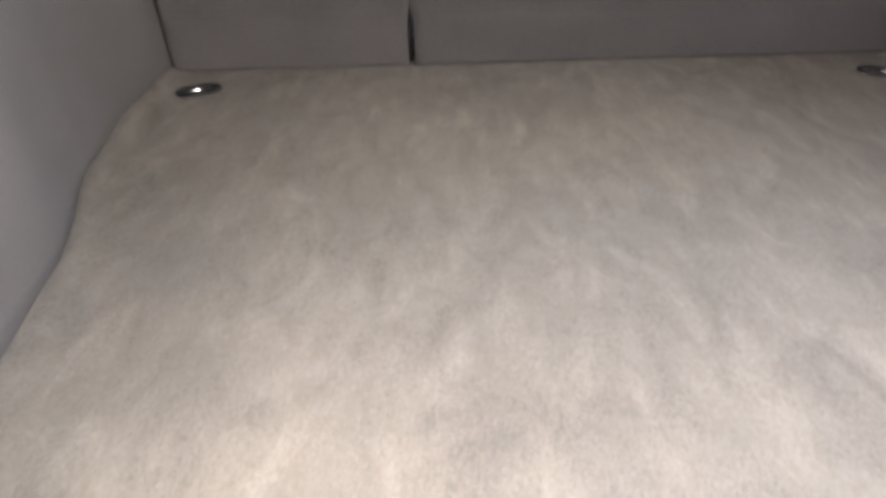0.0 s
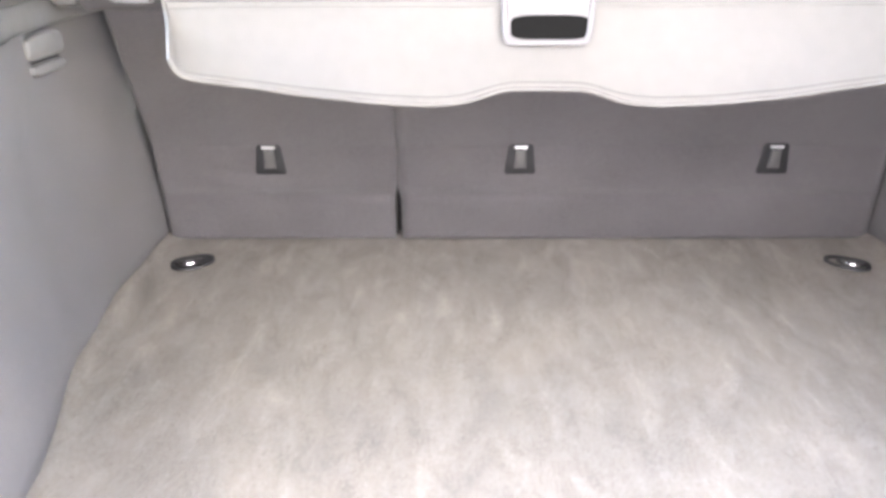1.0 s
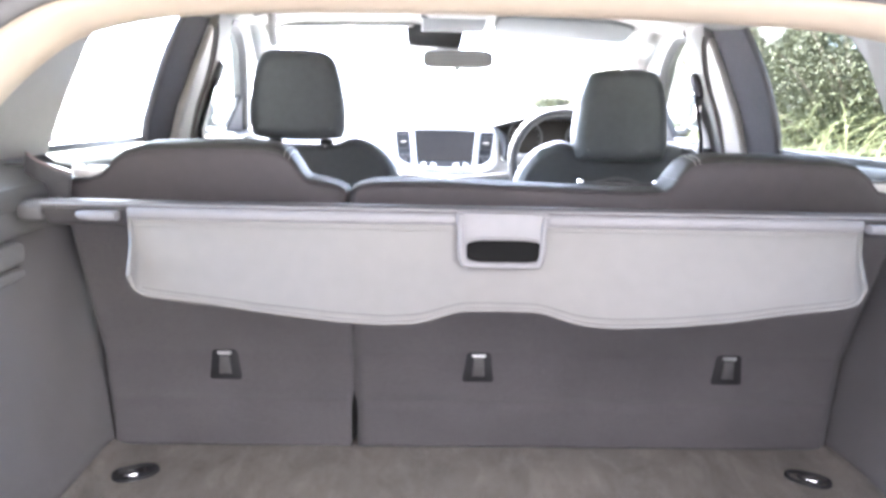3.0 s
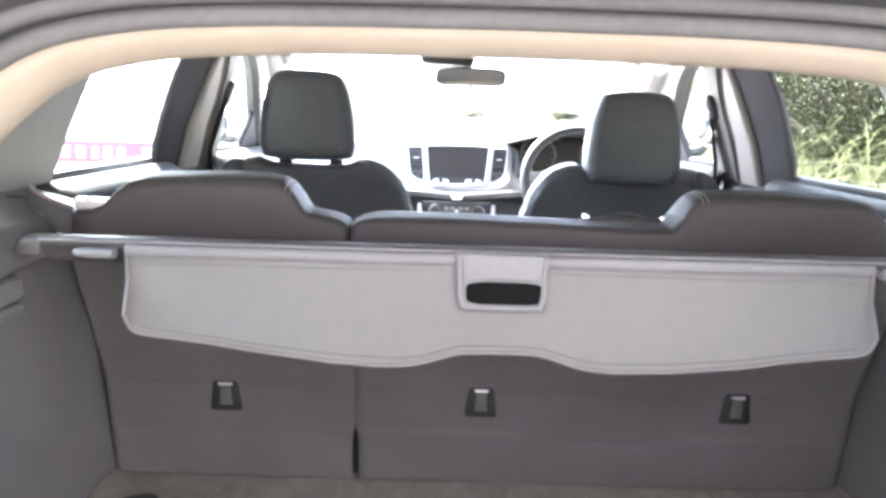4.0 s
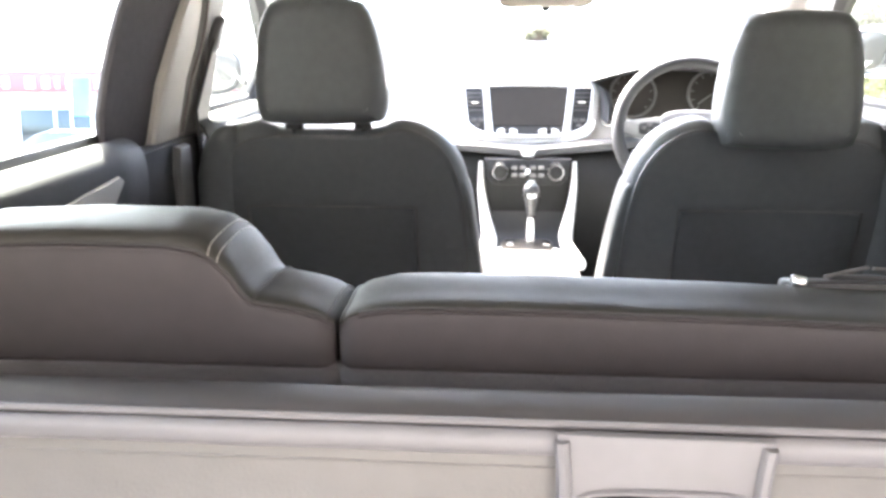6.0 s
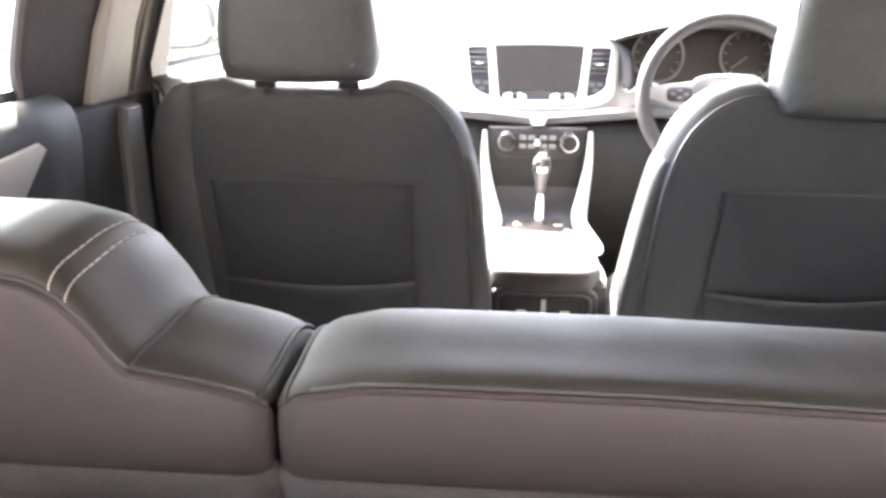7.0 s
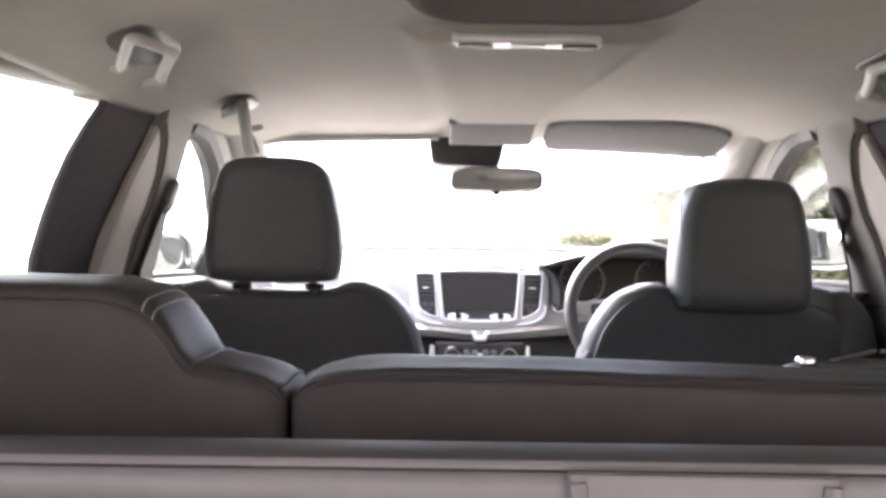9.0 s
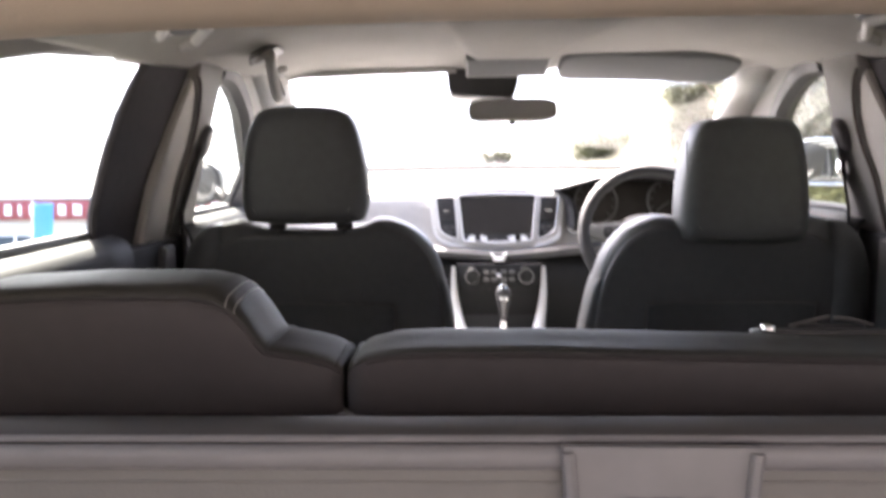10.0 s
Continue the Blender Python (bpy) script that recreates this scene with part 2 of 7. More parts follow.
def rings(bm, loops, closed=True, cap=True, around=False):
    """Skin between loops of equally many points."""
    vv = [[bm.verts.new(p) for p in lp] for lp in loops]
    m = len(vv[0])
    for a, b in zip(vv, vv[1:] + (vv[:1] if around else [])):
        for i in range(m if closed else m - 1):
            j = (i + 1) % m
            bm.faces.new((a[i], a[j], b[j], b[i]))
    if cap and closed and not around:
        bm.faces.new(vv[0][::-1])
        bm.faces.new(vv[-1])
    return bm


def tube(bm, pts, r, seg=8, closed=False, flat=1.0):
    pts = [Vector(p) for p in pts]
    k = len(pts)
    loops = []
    up = None
    for i, p in enumerate(pts):
        d = (pts[(i + 1) % k] - pts[i - 1]) if closed else (pts[min(i + 1, k - 1)] - pts[max(i - 1, 0)])
        d.normalize()
        if up is None:
            up = d.orthogonal().normalized()
        up = (up - d * up.dot(d)).normalized()
        side = d.cross(up)
        rr = r(i / (k - 1)) if callable(r) else r
        loops.append([p + up * math.cos(a) * rr + side * math.sin(a) * rr * flat for a in [2 * math.pi * s / seg for s in range(seg)]])
    return rings(bm, loops, cap=not closed, around=closed)


def inset_loop(pts, d):
    """A flat loop moved inwards by d (2D)."""
    k = len(pts)
    area = sum(pts[i - 1][0] * pts[i][1] - pts[i][0] * pts[i - 1][1] for i in range(k))
    s = 1 if area > 0 else -1
    out = []
    for i in range(k):
        a, b, c = Vector(pts[i - 1]), Vector(pts[i]), Vector(pts[(i + 1) % k])
        n1, n2 = (b - a), (c - b)
        n = Vector((-n1.y, n1.x)).normalized() + Vector((-n2.y, n2.x)).normalized()
        n = n.normalized() if n.length > 1e-6 else Vector((0, 0))
        out.append(b + n * d * s)
    return out


def slab(bm, outline, d0, d1, r, put, n=4, dome0=0.0, dome1=0.0):
    """A cushion-like slab: outline (2D, closed) from depth d0 to d1, with edges rounded by r. put(u, v, d) gives the place."""
    loops = []

    def add(lp, d):
        loops.append([put(p[0], p[1], d) for p in lp])
    if dome0:
        for f, e in ((0.45, 1.0), (0.75, 0.6)):
            c = Vector((sum(p[0] for p in outline) / len(outline), sum(p[1] for p in outline) / len(outline)))
            inn = inset_loop(outline, r)
            add([c + (Vector(p) - c) * f for p in inn], d0 - dome0 * e)
    for k in range(n + 1):
        a = math.pi / 2 * k / n
        add(inset_loop(outline, r * (1 - math.sin(a))), d0 + r * (1 - math.cos(a)))
    for k in range(n, -1, -1):
        a = math.pi / 2 * k / n
        add(inset_loop(outline, r * (1 - math.sin(a))), d1 - r * (1 - math.cos(a)))
    if dome1:
        for f, e in ((0.75, 0.6), (0.45, 1.0)):
            c = Vector((sum(p[0] for p in outline) / len(outline), sum(p[1] for p in outline) / len(outline)))
            inn = inset_loop(outline, r)
            add([c + (Vector(p) - c) * f for p in inn], d1 + dome1 * e)
    return rings(bm, loops)


def sheet(bm, fn, nu, nv):
    """A grid of faces; fn(u, v) with u and v from 0 to 1."""
    vv = [[bm.verts.new(fn(i / nu, j / nv)) for j in range(nv + 1)] for i in range(nu + 1)]
    for i in range(nu):
        for j in range(nv):
            bm.faces.new((vv[i][j], vv[i + 1][j], vv[i + 1][j + 1], vv[i][j + 1]))
    return bm


def lerp(x, xs, ys):
    return float(np.interp(x, xs, ys))


def ellipse(cx, cy, rx, ry, n=24, power=2.0):
    out = []
    for i in range(n):
        a = 2 * math.pi * i / n
        c, s = math.cos(a), math.sin(a)
        out.append(Vector((cx + rx * math.copysign(abs(c) ** (2 / power), c), cy + ry * math.copysign(abs(s) ** (2 / power), s))))
    return out


def mirror(p, s):
    return Vector((p[0] * s, p[1], p[2]))


# ---- the car's shell ----
def side_x(z):
    """Half the cabin's width at the height z: upright to the belt line, leaning in above it."""
    return 0.725 - max(0.0, z - 0.48) * 0.34


def boot_x(y):
    """Half the boot's width along its length: full at the seats, narrower at the wheel arches."""
    return lerp(y, [-1.0, -0.78, -0.6, -0.4, -0.2, 0.05], [0.50, 0.50, 0.52, 0.575, 0.603, 0.606])


# boot floor, a carpeted load floor with a slightly raised, uneven pile
def floor_pt(u, v):
    y = -1.0 + 1.06 * u
    x = (v * 2 - 1) * (boot_x(y) + 0.004)
    w = 0.0018 * noise.noise((x * 5, y * 5, 0)) + 0.0012 * noise.noise((x * 14, y * 9, 3))
    edge = max(0.0, abs(x) - boot_x(y) + 0.035) / 0.035
    return (x, y, w + 0.012 * edge ** 2)


floor = structure("floor", sheet(B(), floor_pt, 60, 60), CARPET, "brushed grey-brown carpet of the boot floor", "floor", solid=0.006)

# sill at the boot's mouth
bm = B()
prof = curve([(-1.0, -0.004), (-1.02, 0.012), (-1.06, 0.012), (-1.09, -0.01), (-1.1, -0.06), (-1.1, -0.16)], 4)
rings(bm, [[(x, p.x, p.y) for p in prof] for x in np.linspace(-0.56, 0.56, 9)], closed=False, cap=False)
structure("sill_trim", bm, GREY_PLASTIC, "ribbed grey plastic sill of the boot", "sill", solid=0.006)

# side walls of the boot, carpeted, bulging over the wheel arches, with a plastic ledge on top
for s, nm in ((-1, "wall_left"), (1, "wall_right")):
    def wall_pt(u, v):
        y = -1.0 + 1.06 * u
        z = 0.004 + 0.425 * v
        x = boot_x(y) + 0.012 * math.sin(math.pi * v) + 0.03 * v * v * (1 if y > -0.35 else 0.6)
        x += 0.004 * noise.noise((y * 6, z * 6, s))
        return (s * x, y, z)
    structure(nm, sheet(B(), wall_pt, 40, 16), CARPET_DARK, "dark grey carpeted side trim of the boot", "wall", solid=0.008)

    def band_pt(u, v):
        y = -1.0 + 1.0 * u
        z = 0.392 + 0.034 * v
        f = (z - 0.004) / 0.425
        return (s * (boot_x(y) + 0.012 * math.sin(math.pi * f) + 0.03 * f * f * (1 if y > -0.35 else 0.6) - 0.010 - 0.004 * math.sin(math.pi * v)), y, z)
    structure("side_trim_strip", sheet(B(), band_pt, 24, 8), SIDE_STRIP, "pale grey plastic strip along the boot's side trim", "trim", solid=0.004)

    def ledge(u, v):
        y = -1.0 + 1.0 * u
        xin = boot_x(y) + 0.022
        prof = [(xin + 0.004, 0.424), (xin - 0.012, 0.428), (xin - 0.014, 0.44), (xin - 0.008, 0.452), (xin + 0.02, 0.462), (0.70, 0.475), (0.735, 0.48)]
        k = v * (len(prof) - 1)
        i = min(int(k), len(prof) - 2)
        f = k - i
        return (s * (prof[i][0] * (1 - f) + prof[i + 1][0] * f), y, prof[i][1] * (1 - f) + prof[i + 1][1] * f)
    structure("ledge_trim", sheet(B(), ledge, 16, 12), GREY_PLASTIC, "grey plastic ledge along the boot's side", "trim", solid=0.004)


# headliner: one vaulted sheet, lower at the tail, with a recess behind the reading lamp
def roof_z(y):
    return lerp(y, [-0.40, -0.33, -0.2, 0.0, 0.2, 0.45, 0.8, 1.1, 1.22, 1.32], [0.700, 0.722, 0.757, 0.792, 0.816, 0.826, 0.838, 0.840, 0.836, 0.827])


def roof_w(y):
    return lerp(y, [-0.40, -0.2, 0.1, 0.6, 1.0, 1.32], [0.50, 0.555, 0.60, 0.622, 0.615, 0.585])


def in_recess(x, y):
    """0 in the middle of the headliner's recess, 1 on its rim."""
    return (abs((x - 0.004) / (0.152 - 0.22 * (y - 0.27))) ** 4 + abs((y - 0.268) / 0.092) ** 4) ** 0.25


def roof_pt(u, v):
    y = -0.372 + 1.692 * u
    a = v * 2 - 1
    w = roof_w(y)
    x = a * w
    z = roof_z(y) - lerp(y, [0.6, 1.0, 1.3], [0.07, 0.05, 0.03]) * max(0.0, (abs(a) - 0.62) / 0.38) ** 2
    # recess, a bowl with rounded corners, narrower towards the front
    f = max(0.0, min(1.0, (1 - in_recess(x, y)) / 0.42))
    z += 0.060 * f * f * (3 - 2 * f)
    # raised spine that runs forward to the overhead console
    if y > 0.386:
        half = lerp(y, [0.37, 1.1], [0.16, 0.09])
        z -= 0.016 * max(0.0, min(1.0, (half + 0.02 - abs(x)) / 0.03)) * min(1.0, (y - 0.386) / 0.012)
    return (x, y, z)


bm = sheet(B(), roof_pt, 150, 120)
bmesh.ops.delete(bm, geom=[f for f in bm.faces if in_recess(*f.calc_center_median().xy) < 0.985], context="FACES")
structure("ceiling", bm, HEADLINER, "pale grey cloth headliner of the car", "ceiling", solid=0.004)


# the recess's surface in a darker cloth colour that holds its shade
def recess_shade_pt(u, v):
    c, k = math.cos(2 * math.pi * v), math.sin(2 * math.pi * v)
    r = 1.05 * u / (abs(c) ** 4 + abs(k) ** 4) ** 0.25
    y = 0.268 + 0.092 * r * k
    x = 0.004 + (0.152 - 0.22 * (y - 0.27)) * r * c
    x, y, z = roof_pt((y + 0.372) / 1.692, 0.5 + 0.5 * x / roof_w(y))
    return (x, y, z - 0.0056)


structure("ceiling_recess", sheet(B(), recess_shade_pt, 28, 96), RECESS_SHADE, "headliner's recess, its shade put into a dark brown-grey", "recess", solid=0.0)
# opening of the tail: pale inner trim, a body flange and two rubber seals, one loop each
OPEN = [(-0.560, 0.30), (-0.556, 0.44), (-0.545, 0.51), (-0.524, 0.568), (-0.498, 0.610), (-0.462, 0.645), (-0.41, 0.664), (-0.33, 0.676), (-0.20, 0.682), (0, 0.684)]
OPEN = curve([(x, z, 0) for x, z in OPEN], 5)
OPEN = OPEN + [Vector((-p.x, p.y, 0)) for p in OPEN[-2::-1]]


def hoop(out, y, lean=0.0):
    """The opening's outline, widened by out, at y; lean moves its foot to the rear."""
    lp = []
    for i, p in enumerate(OPEN):
        a, b = OPEN[max(i - 1, 0)], OPEN[min(i + 1, len(OPEN) - 1)]
        d = Vector((b.x - a.x, b.y - a.y))
        n = Vector((-d.y, d.x)).normalized()
        lp.append(Vector((p.x + n.x * out, y - lean * (0.684 - p.y), p.y + n.y * out)))
    return lp


bm = B()
rings(bm, [hoop(0.055, -0.255, 0.85), hoop(0.022, -0.275, 0.9), hoop(-0.006, -0.286, 0.92), hoop(-0.0145, -0.310, 0.95), hoop(-0.0125, -0.337, 1.0), hoop(-0.001, -0.360, 1.0), hoop(0.010, -0.376, 1.0)], closed=False, cap=False)
structure("tail_trim", bm, BEIGE, "pale beige plastic trim round the tailgate opening", "trim", solid=0.004)
bm = B()
for x in (-0.305, 0.305):
    tube(bm, [(x - 0.012, -0.374, 0.6910), (x - 0.010, -0.360, 0.6810), (x - 0.004, -0.336, 0.6670), (x, -0.309, 0.6650), (x, -0.286, 0.6755)], 0.002, 5)
structure("tail_trim_joint", bm, RUBBER, "dark joint in the beige trim", "trim")
for out, y, r, nm in ((0.0165, -0.389, 0.0112, "inner"), (0.0335, -0.414, 0.0090, "outer")):
    bm = B()
    tube(bm, hoop(out, y, 1.0), r, 10, flat=1.0)
    structure("rubber_seal", bm, SEAL if nm == "inner" else SEAL_DARK, "grey rubber weather seal of the tailgate opening", "seal")
bm = B()
rings(bm, [hoop(0.017, -0.362, 1.0), hoop(0.021, -0.388, 1.0), hoop(0.029, -0.402, 1.0), hoop(0.039, -0.418, 1.0), hoop(0.045, -0.430, 1.0), hoop(0.062, -0.40, 1.0)], closed=False, cap=False)
structure("tail_flange", bm, RUBBER, "dark metal flange of the tailgate opening", "trim", solid=0.003)


# pillars and the side's upper frame: flat bands that follow the lean of the glass
def band(bm, poly, depth, proud=0.0, s=1):
    """A plate on the cabin's side: poly in (y, z), its inner face at side_x(z) - proud, depth thick."""
    slab(bm, [Vector(p) for p in poly], 0.0, depth, min(0.006, depth * 0.3), lambda u, v, d: (s * (side_x(v) - proud + d), u, v), n=1)
    return bm


for s, nm in ((-1, "left"), (1, "right")):
    bm = B()
    band(bm, [(0.560, 0.45), (0.712, 0.45), (0.716, 0.56), (0.736, 0.66), (0.766, 0.78), (0.598, 0.785), (0.583, 0.765), (0.560, 0.725), (0.542, 0.68), (0.534, 0.63), (0.534, 0.58), (0.541, 0.52)], 0.016, 0.006, s)
    structure("door_frame", bm, FRAME_DARK, "black frame between the side windows", "door frame")
    bm = B()
    band(bm, [(0.702, 0.44), (0.812, 0.44), (0.817, 0.56), (0.826, 0.62), (0.818, 0.68), (0.79, 0.735), (0.762, 0.755), (0.728, 0.66), (0.708, 0.56)], 0.035, 0.020, s)
    structure("pillar_strip", bm, PALE_STRIP, "pale beige edge strip of the pillar between the doors", "pillar")
    bm = B()
    band(bm, [(0.814, 0.44), (0.945, 0.44), (0.93, 0.60), (0.895, 0.79), (0.756, 0.79), (0.765, 0.757), (0.793, 0.737), (0.821, 0.682), (0.829, 0.62), (0.819, 0.56)], 0.045, 0.026, s)
    structure("b_pillar_trim", bm, PILLAR_BROWN, "brownish grey plastic pillar trim between the doors", "pillar")
    bm = B()
    band(bm, [(0.92, 0.44), (0.985, 0.44), (0.958, 0.60), (0.925, 0.775), (0.87, 0.775), (0.905, 0.60)], 0.04, 0.004, s)
    structure("door_frame", bm, FRAME_DARK, "black rear frame of the front door's window", "door frame")
    bm = B()
    tube(bm, curve([(s * (side_x(z) - 0.0275), y, z) for y, z in ((0.815, 0.46), (0.8185, 0.56), (0.828, 0.62), (0.8205, 0.682), (0.793, 0.737), (0.768, 0.757))], 5), 0.0028, 6)
    structure("pillar_seam", bm, SEAM_BROWN, "thin brown seam in the pillar trim", "seam")
    # lower pillar
    bm = B()
    band(bm, [(0.56, -0.35), (0.90, -0.35), (0.90, 0.452), (0.56, 0.452)], 0.05, 0.035, s)
    structure("b_pillar_trim", bm, DOOR_BLACK, "black lower trim of the pillar between the doors", "pillar")
    bm = B()
    band(bm, [(0.728, -0.30), (0.80, -0.30), (0.80, 0.442), (0.748, 0.442), (0.738, 0.40)], 0.02, 0.048, s)
    structure("pillar_cover", bm, GREY_PLASTIC, "grey plastic belt cover on the lower pillar", "pillar")
    # rear pillar, quarter panel and cant rail
    bm = B()
    band(bm, [(-0.22, 0.47), (0.07, 0.47), (0.088, 0.56), (0.112, 0.655), (0.145, 0.698), (0.20, 0.720), (0.30, 0.740), (0.575, 0.767), (0.58, 0.79), (0.1, 0.80), (-0.22, 0.775)], 0.05, 0.02, s)
    structure("c_pillar_trim", bm, PILLAR_GREY, "pale grey rear pillar trim with a rounded window edge", "pillar")
    bm = B()
    band(bm, [(-0.62, 0.45), (-0.55, 0.45), (-0.48, 0.60), (-0.36, 0.645), (-0.22, 0.672), (-0.222, 0.775), (-0.40, 0.74), (-0.58, 0.62)], 0.04, 0.03, s)
    structure("d_pillar_trim", bm, BEIGE, "pale trim of the rear pillar beside the tailgate", "pillar")
    bm = B()
    band(bm, [(0.555, 0.760), (0.92, 0.788), (1.03, 0.780), (1.18, 0.730), (1.32, 0.660), (1.42, 0.685), (1.28, 0.765), (1.12, 0.805), (0.92, 0.815), (0.555, 0.795)], 0.05, 0.01, s)
    structure("cant_rail_trim", bm, PILLAR_BROWN, "grey trim along the roof's side", "trim")
    # black door frame rim above the front window and the quarter ahead of it
    bm = B()
    tube(bm, curve([(s * (side_x(z) + 0.01), y, z) for y, z in ((0.93, 0.792), (1.03, 0.788), (1.17, 0.737), (1.28, 0.668), (1.42, 0.575), (1.54, 0.490))], 5), 0.029, 8)
    structure("door_frame", bm, RUBBER, "black upper frame of the front door's window", "door frame")
    bm = B()
    band(bm, [(1.285, 0.468), (1.60, 0.468), (1.44, 0.570), (1.375, 0.640), (1.36, 0.630)], 0.022, 0.002, s)
    structure("mirror_sail", bm, DOOR_BLACK, "black corner panel at the front of the door window", "trim")
    # windscreen pillar, leaning forward and down to the dash
    bm = B()
    tube(bm, curve([(s * 0.600, 1.10, 0.852), (s * 0.605, 1.24, 0.810), (s * 0.625, 1.45, 0.725), (s * 0.656, 1.72, 0.60), (s * 0.675, 1.98, 0.475)], 5), lambda f: 0.044 + 0.014 * math.sin(math.pi * min(1.0, 1.3 * f)), 12, flat=0.8)
    structure("a_pillar_trim", bm, PILLAR_BROWN, "brownish grey windscreen pillar trim", "pillar")

# window panes, each thin glass in its opening
n_win = 0
for s in (-1, 1):
    for poly, lab in (([(0.06, 0.46), (0.56, 0.46), (0.575, 0.77), (0.30, 0.75), (0.14, 0.71), (0.085, 0.62)], "clear rear side window of the car"),
                      ([(0.97, 0.46), (1.56, 0.46), (1.42, 0.58), (1.28, 0.672), (1.17, 0.740), (1.03, 0.79), (0.92, 0.792)], "clear front side window of the car"),
                      ([(-0.58, 0.46), (-0.22, 0.46), (-0.22, 0.675), (-0.38, 0.645), (-0.50, 0.585)], "clear quarter window beside the boot")):
        n_win += 1
        w = thing("window_%d" % n_win, lab, "window", at=(s * 0.72, poly[0][0], 0.46), kind="structure")
        bm = B()
        slab(bm, [Vector(p) for p in poly], 0, 0.004, 0.001, lambda u, v, d: (s * (side_x(v) + 0.012 + d), u, v), n=1)
        part("pane", bm, TINT, w, smooth=0)
# belt seals under the windows
for s in (-1, 1):
    for y0, y1 in ((0.06, 0.56), (0.97, 1.6)):
        bm = B()
        box(bm, s * 0.732 - 0.011, s * 0.732 + 0.011, y0, y1, 0.474, 0.492, 0.004)
        structure("belt_seal", bm, BLACK, "black seal strip along the window's foot", "seal")

n_win += 1
w = thing("window_%d" % n_win, "clear curved windscreen of the car", "window", at=(0, 1.7, 0.6), kind="structure")
bm = B()


def screen_pt(u, v):
    a = v * 2 - 1
    y = 1.30 + 0.86 * u - 0.16 * a * a
    z = 0.836 - 0.269 * u - 0.06 * a * a * (1 - u) - 0.01 * a * a
    return (a * (0.62 + 0.09 * u), y, z)


sheet(bm, screen_pt, 16, 24)
pane = part("pane", bm, GLASS, w, smooth=60)
bm = B()
tube(bm, [screen_pt(1.0, v) for v in np.linspace(0.02, 0.98, 40)], 0.011, 6)
part("black_edge", bm, BLACK, w)

# doors: inner panels with a rolled top, a pale insert and an armrest, and the outer skin
n_door = 0
for s, side in ((-1, "left"), (1, "right")):
    for y0, y1, which in ((0.02, 0.60, "rear"), (0.88, 1.72, "front")):
        n_door += 1
        d = thing("door_%d" % n_door, "closed %s car door with a dark rolled top" % which, "car door", at=(s * 0.7, (y0 + y1) / 2, -0.3), kind="structure")
        prof = curve([(0.66, -0.36), (0.665, 0.10), (0.66, 0.20), (0.672, 0.27), (0.677, 0.36), (0.674, 0.40), (0.674, 0.435), (0.682, 0.464), (0.705, 0.476), (0.722, 0.472)], 3)
        bm = B()
        rings(bm, [[(s * p.x, y, p.y) for p in prof] for y in np.linspace(y0, y1, 8)], closed=False, cap=False)
        part("door_panel", bm, DOOR_BLACK, d, "dark grained door panel", solid=0.006)
        bm = B()
        ins = [(y0 + 0.02, 0.285), (y1 - 0.26, 0.315), (y1 - 0.15, 0.372), (y1 - 0.088, 0.424), (y1 - 0.100, 0.434), (y1 - 0.2, 0.427), (y0 + 0.02, 0.390)]
        slab(bm, [Vector(p) for p in ins], -0.012, 0.01, 0.004, lambda u, v, dd: (s * (0.677 + dd), u, v), n=2)
        part("door_insert", bm, PILLAR_BROWN, d, "grey upholstered insert")
        bm = B()
        slab(bm, [Vector((y0 + 0.08, 0.20)), Vector((y1 - 0.12, 0.22)), Vector((y1 - 0.1, 0.255)), Vector((y0 + 0.08, 0.25))], -0.055, 0.01, 0.012, lambda u, v, dd: (s * (0.665 + dd), u, v), n=3)
        part("armrest", bm, GREY_PLASTIC, d)
        bm = B()
        oprof = curve([(0.86, -0.40), (0.91, -0.2), (0.925, 0.05), (0.90, 0.25), (0.86, 0.34), (0.79, 0.44), (0.745, 0.47)], 4)
        rings(bm, [[(s * p.x, y, p.y) for p in oprof] for y in np.linspace(y0, y1 + (0.26 if which == "rear" else 0.0), 6)], closed=False, cap=False)
        part("outer_skin", bm, PAINT, d, "silver painted door skin", solid=0.004)
        bm = B()
        tube(bm, curve([(s * 0.905, y0 + 0.08, 0.27), (s * 0.935, y0 + 0.11, 0.275), (s * 0.935, y0 + 0.24, 0.275), (s * 0.905, y0 + 0.27, 0.27)], 4), 0.012, 8)
        part("door_handle", bm, PAINT, d)

# cabin floor, and the bulkhead under the dash, so that the shell is closed
bm = B()
box(bm, -0.70, 0.70, 0.05, 2.0, -0.37, -0.34, 0.01)
structure("cabin_floor", bm, CARPET_DARK, "dark carpet of the cabin floor", "floor")
bm = B()
box(bm, -0.70, 0.70, 1.95, 2.0, -0.36, 0.44, 0.01)
structure("bulkhead", bm, BLACK, "dark bulkhead behind the dashboard", "wall")
bm = B()
box(bm, -0.68, 0.68, 0.03, 0.06, -0.35, 0.0, 0.005)
structure("seat_bulkhead", bm, CARPET_DARK, "dark carpeted step under the rear seat", "wall")


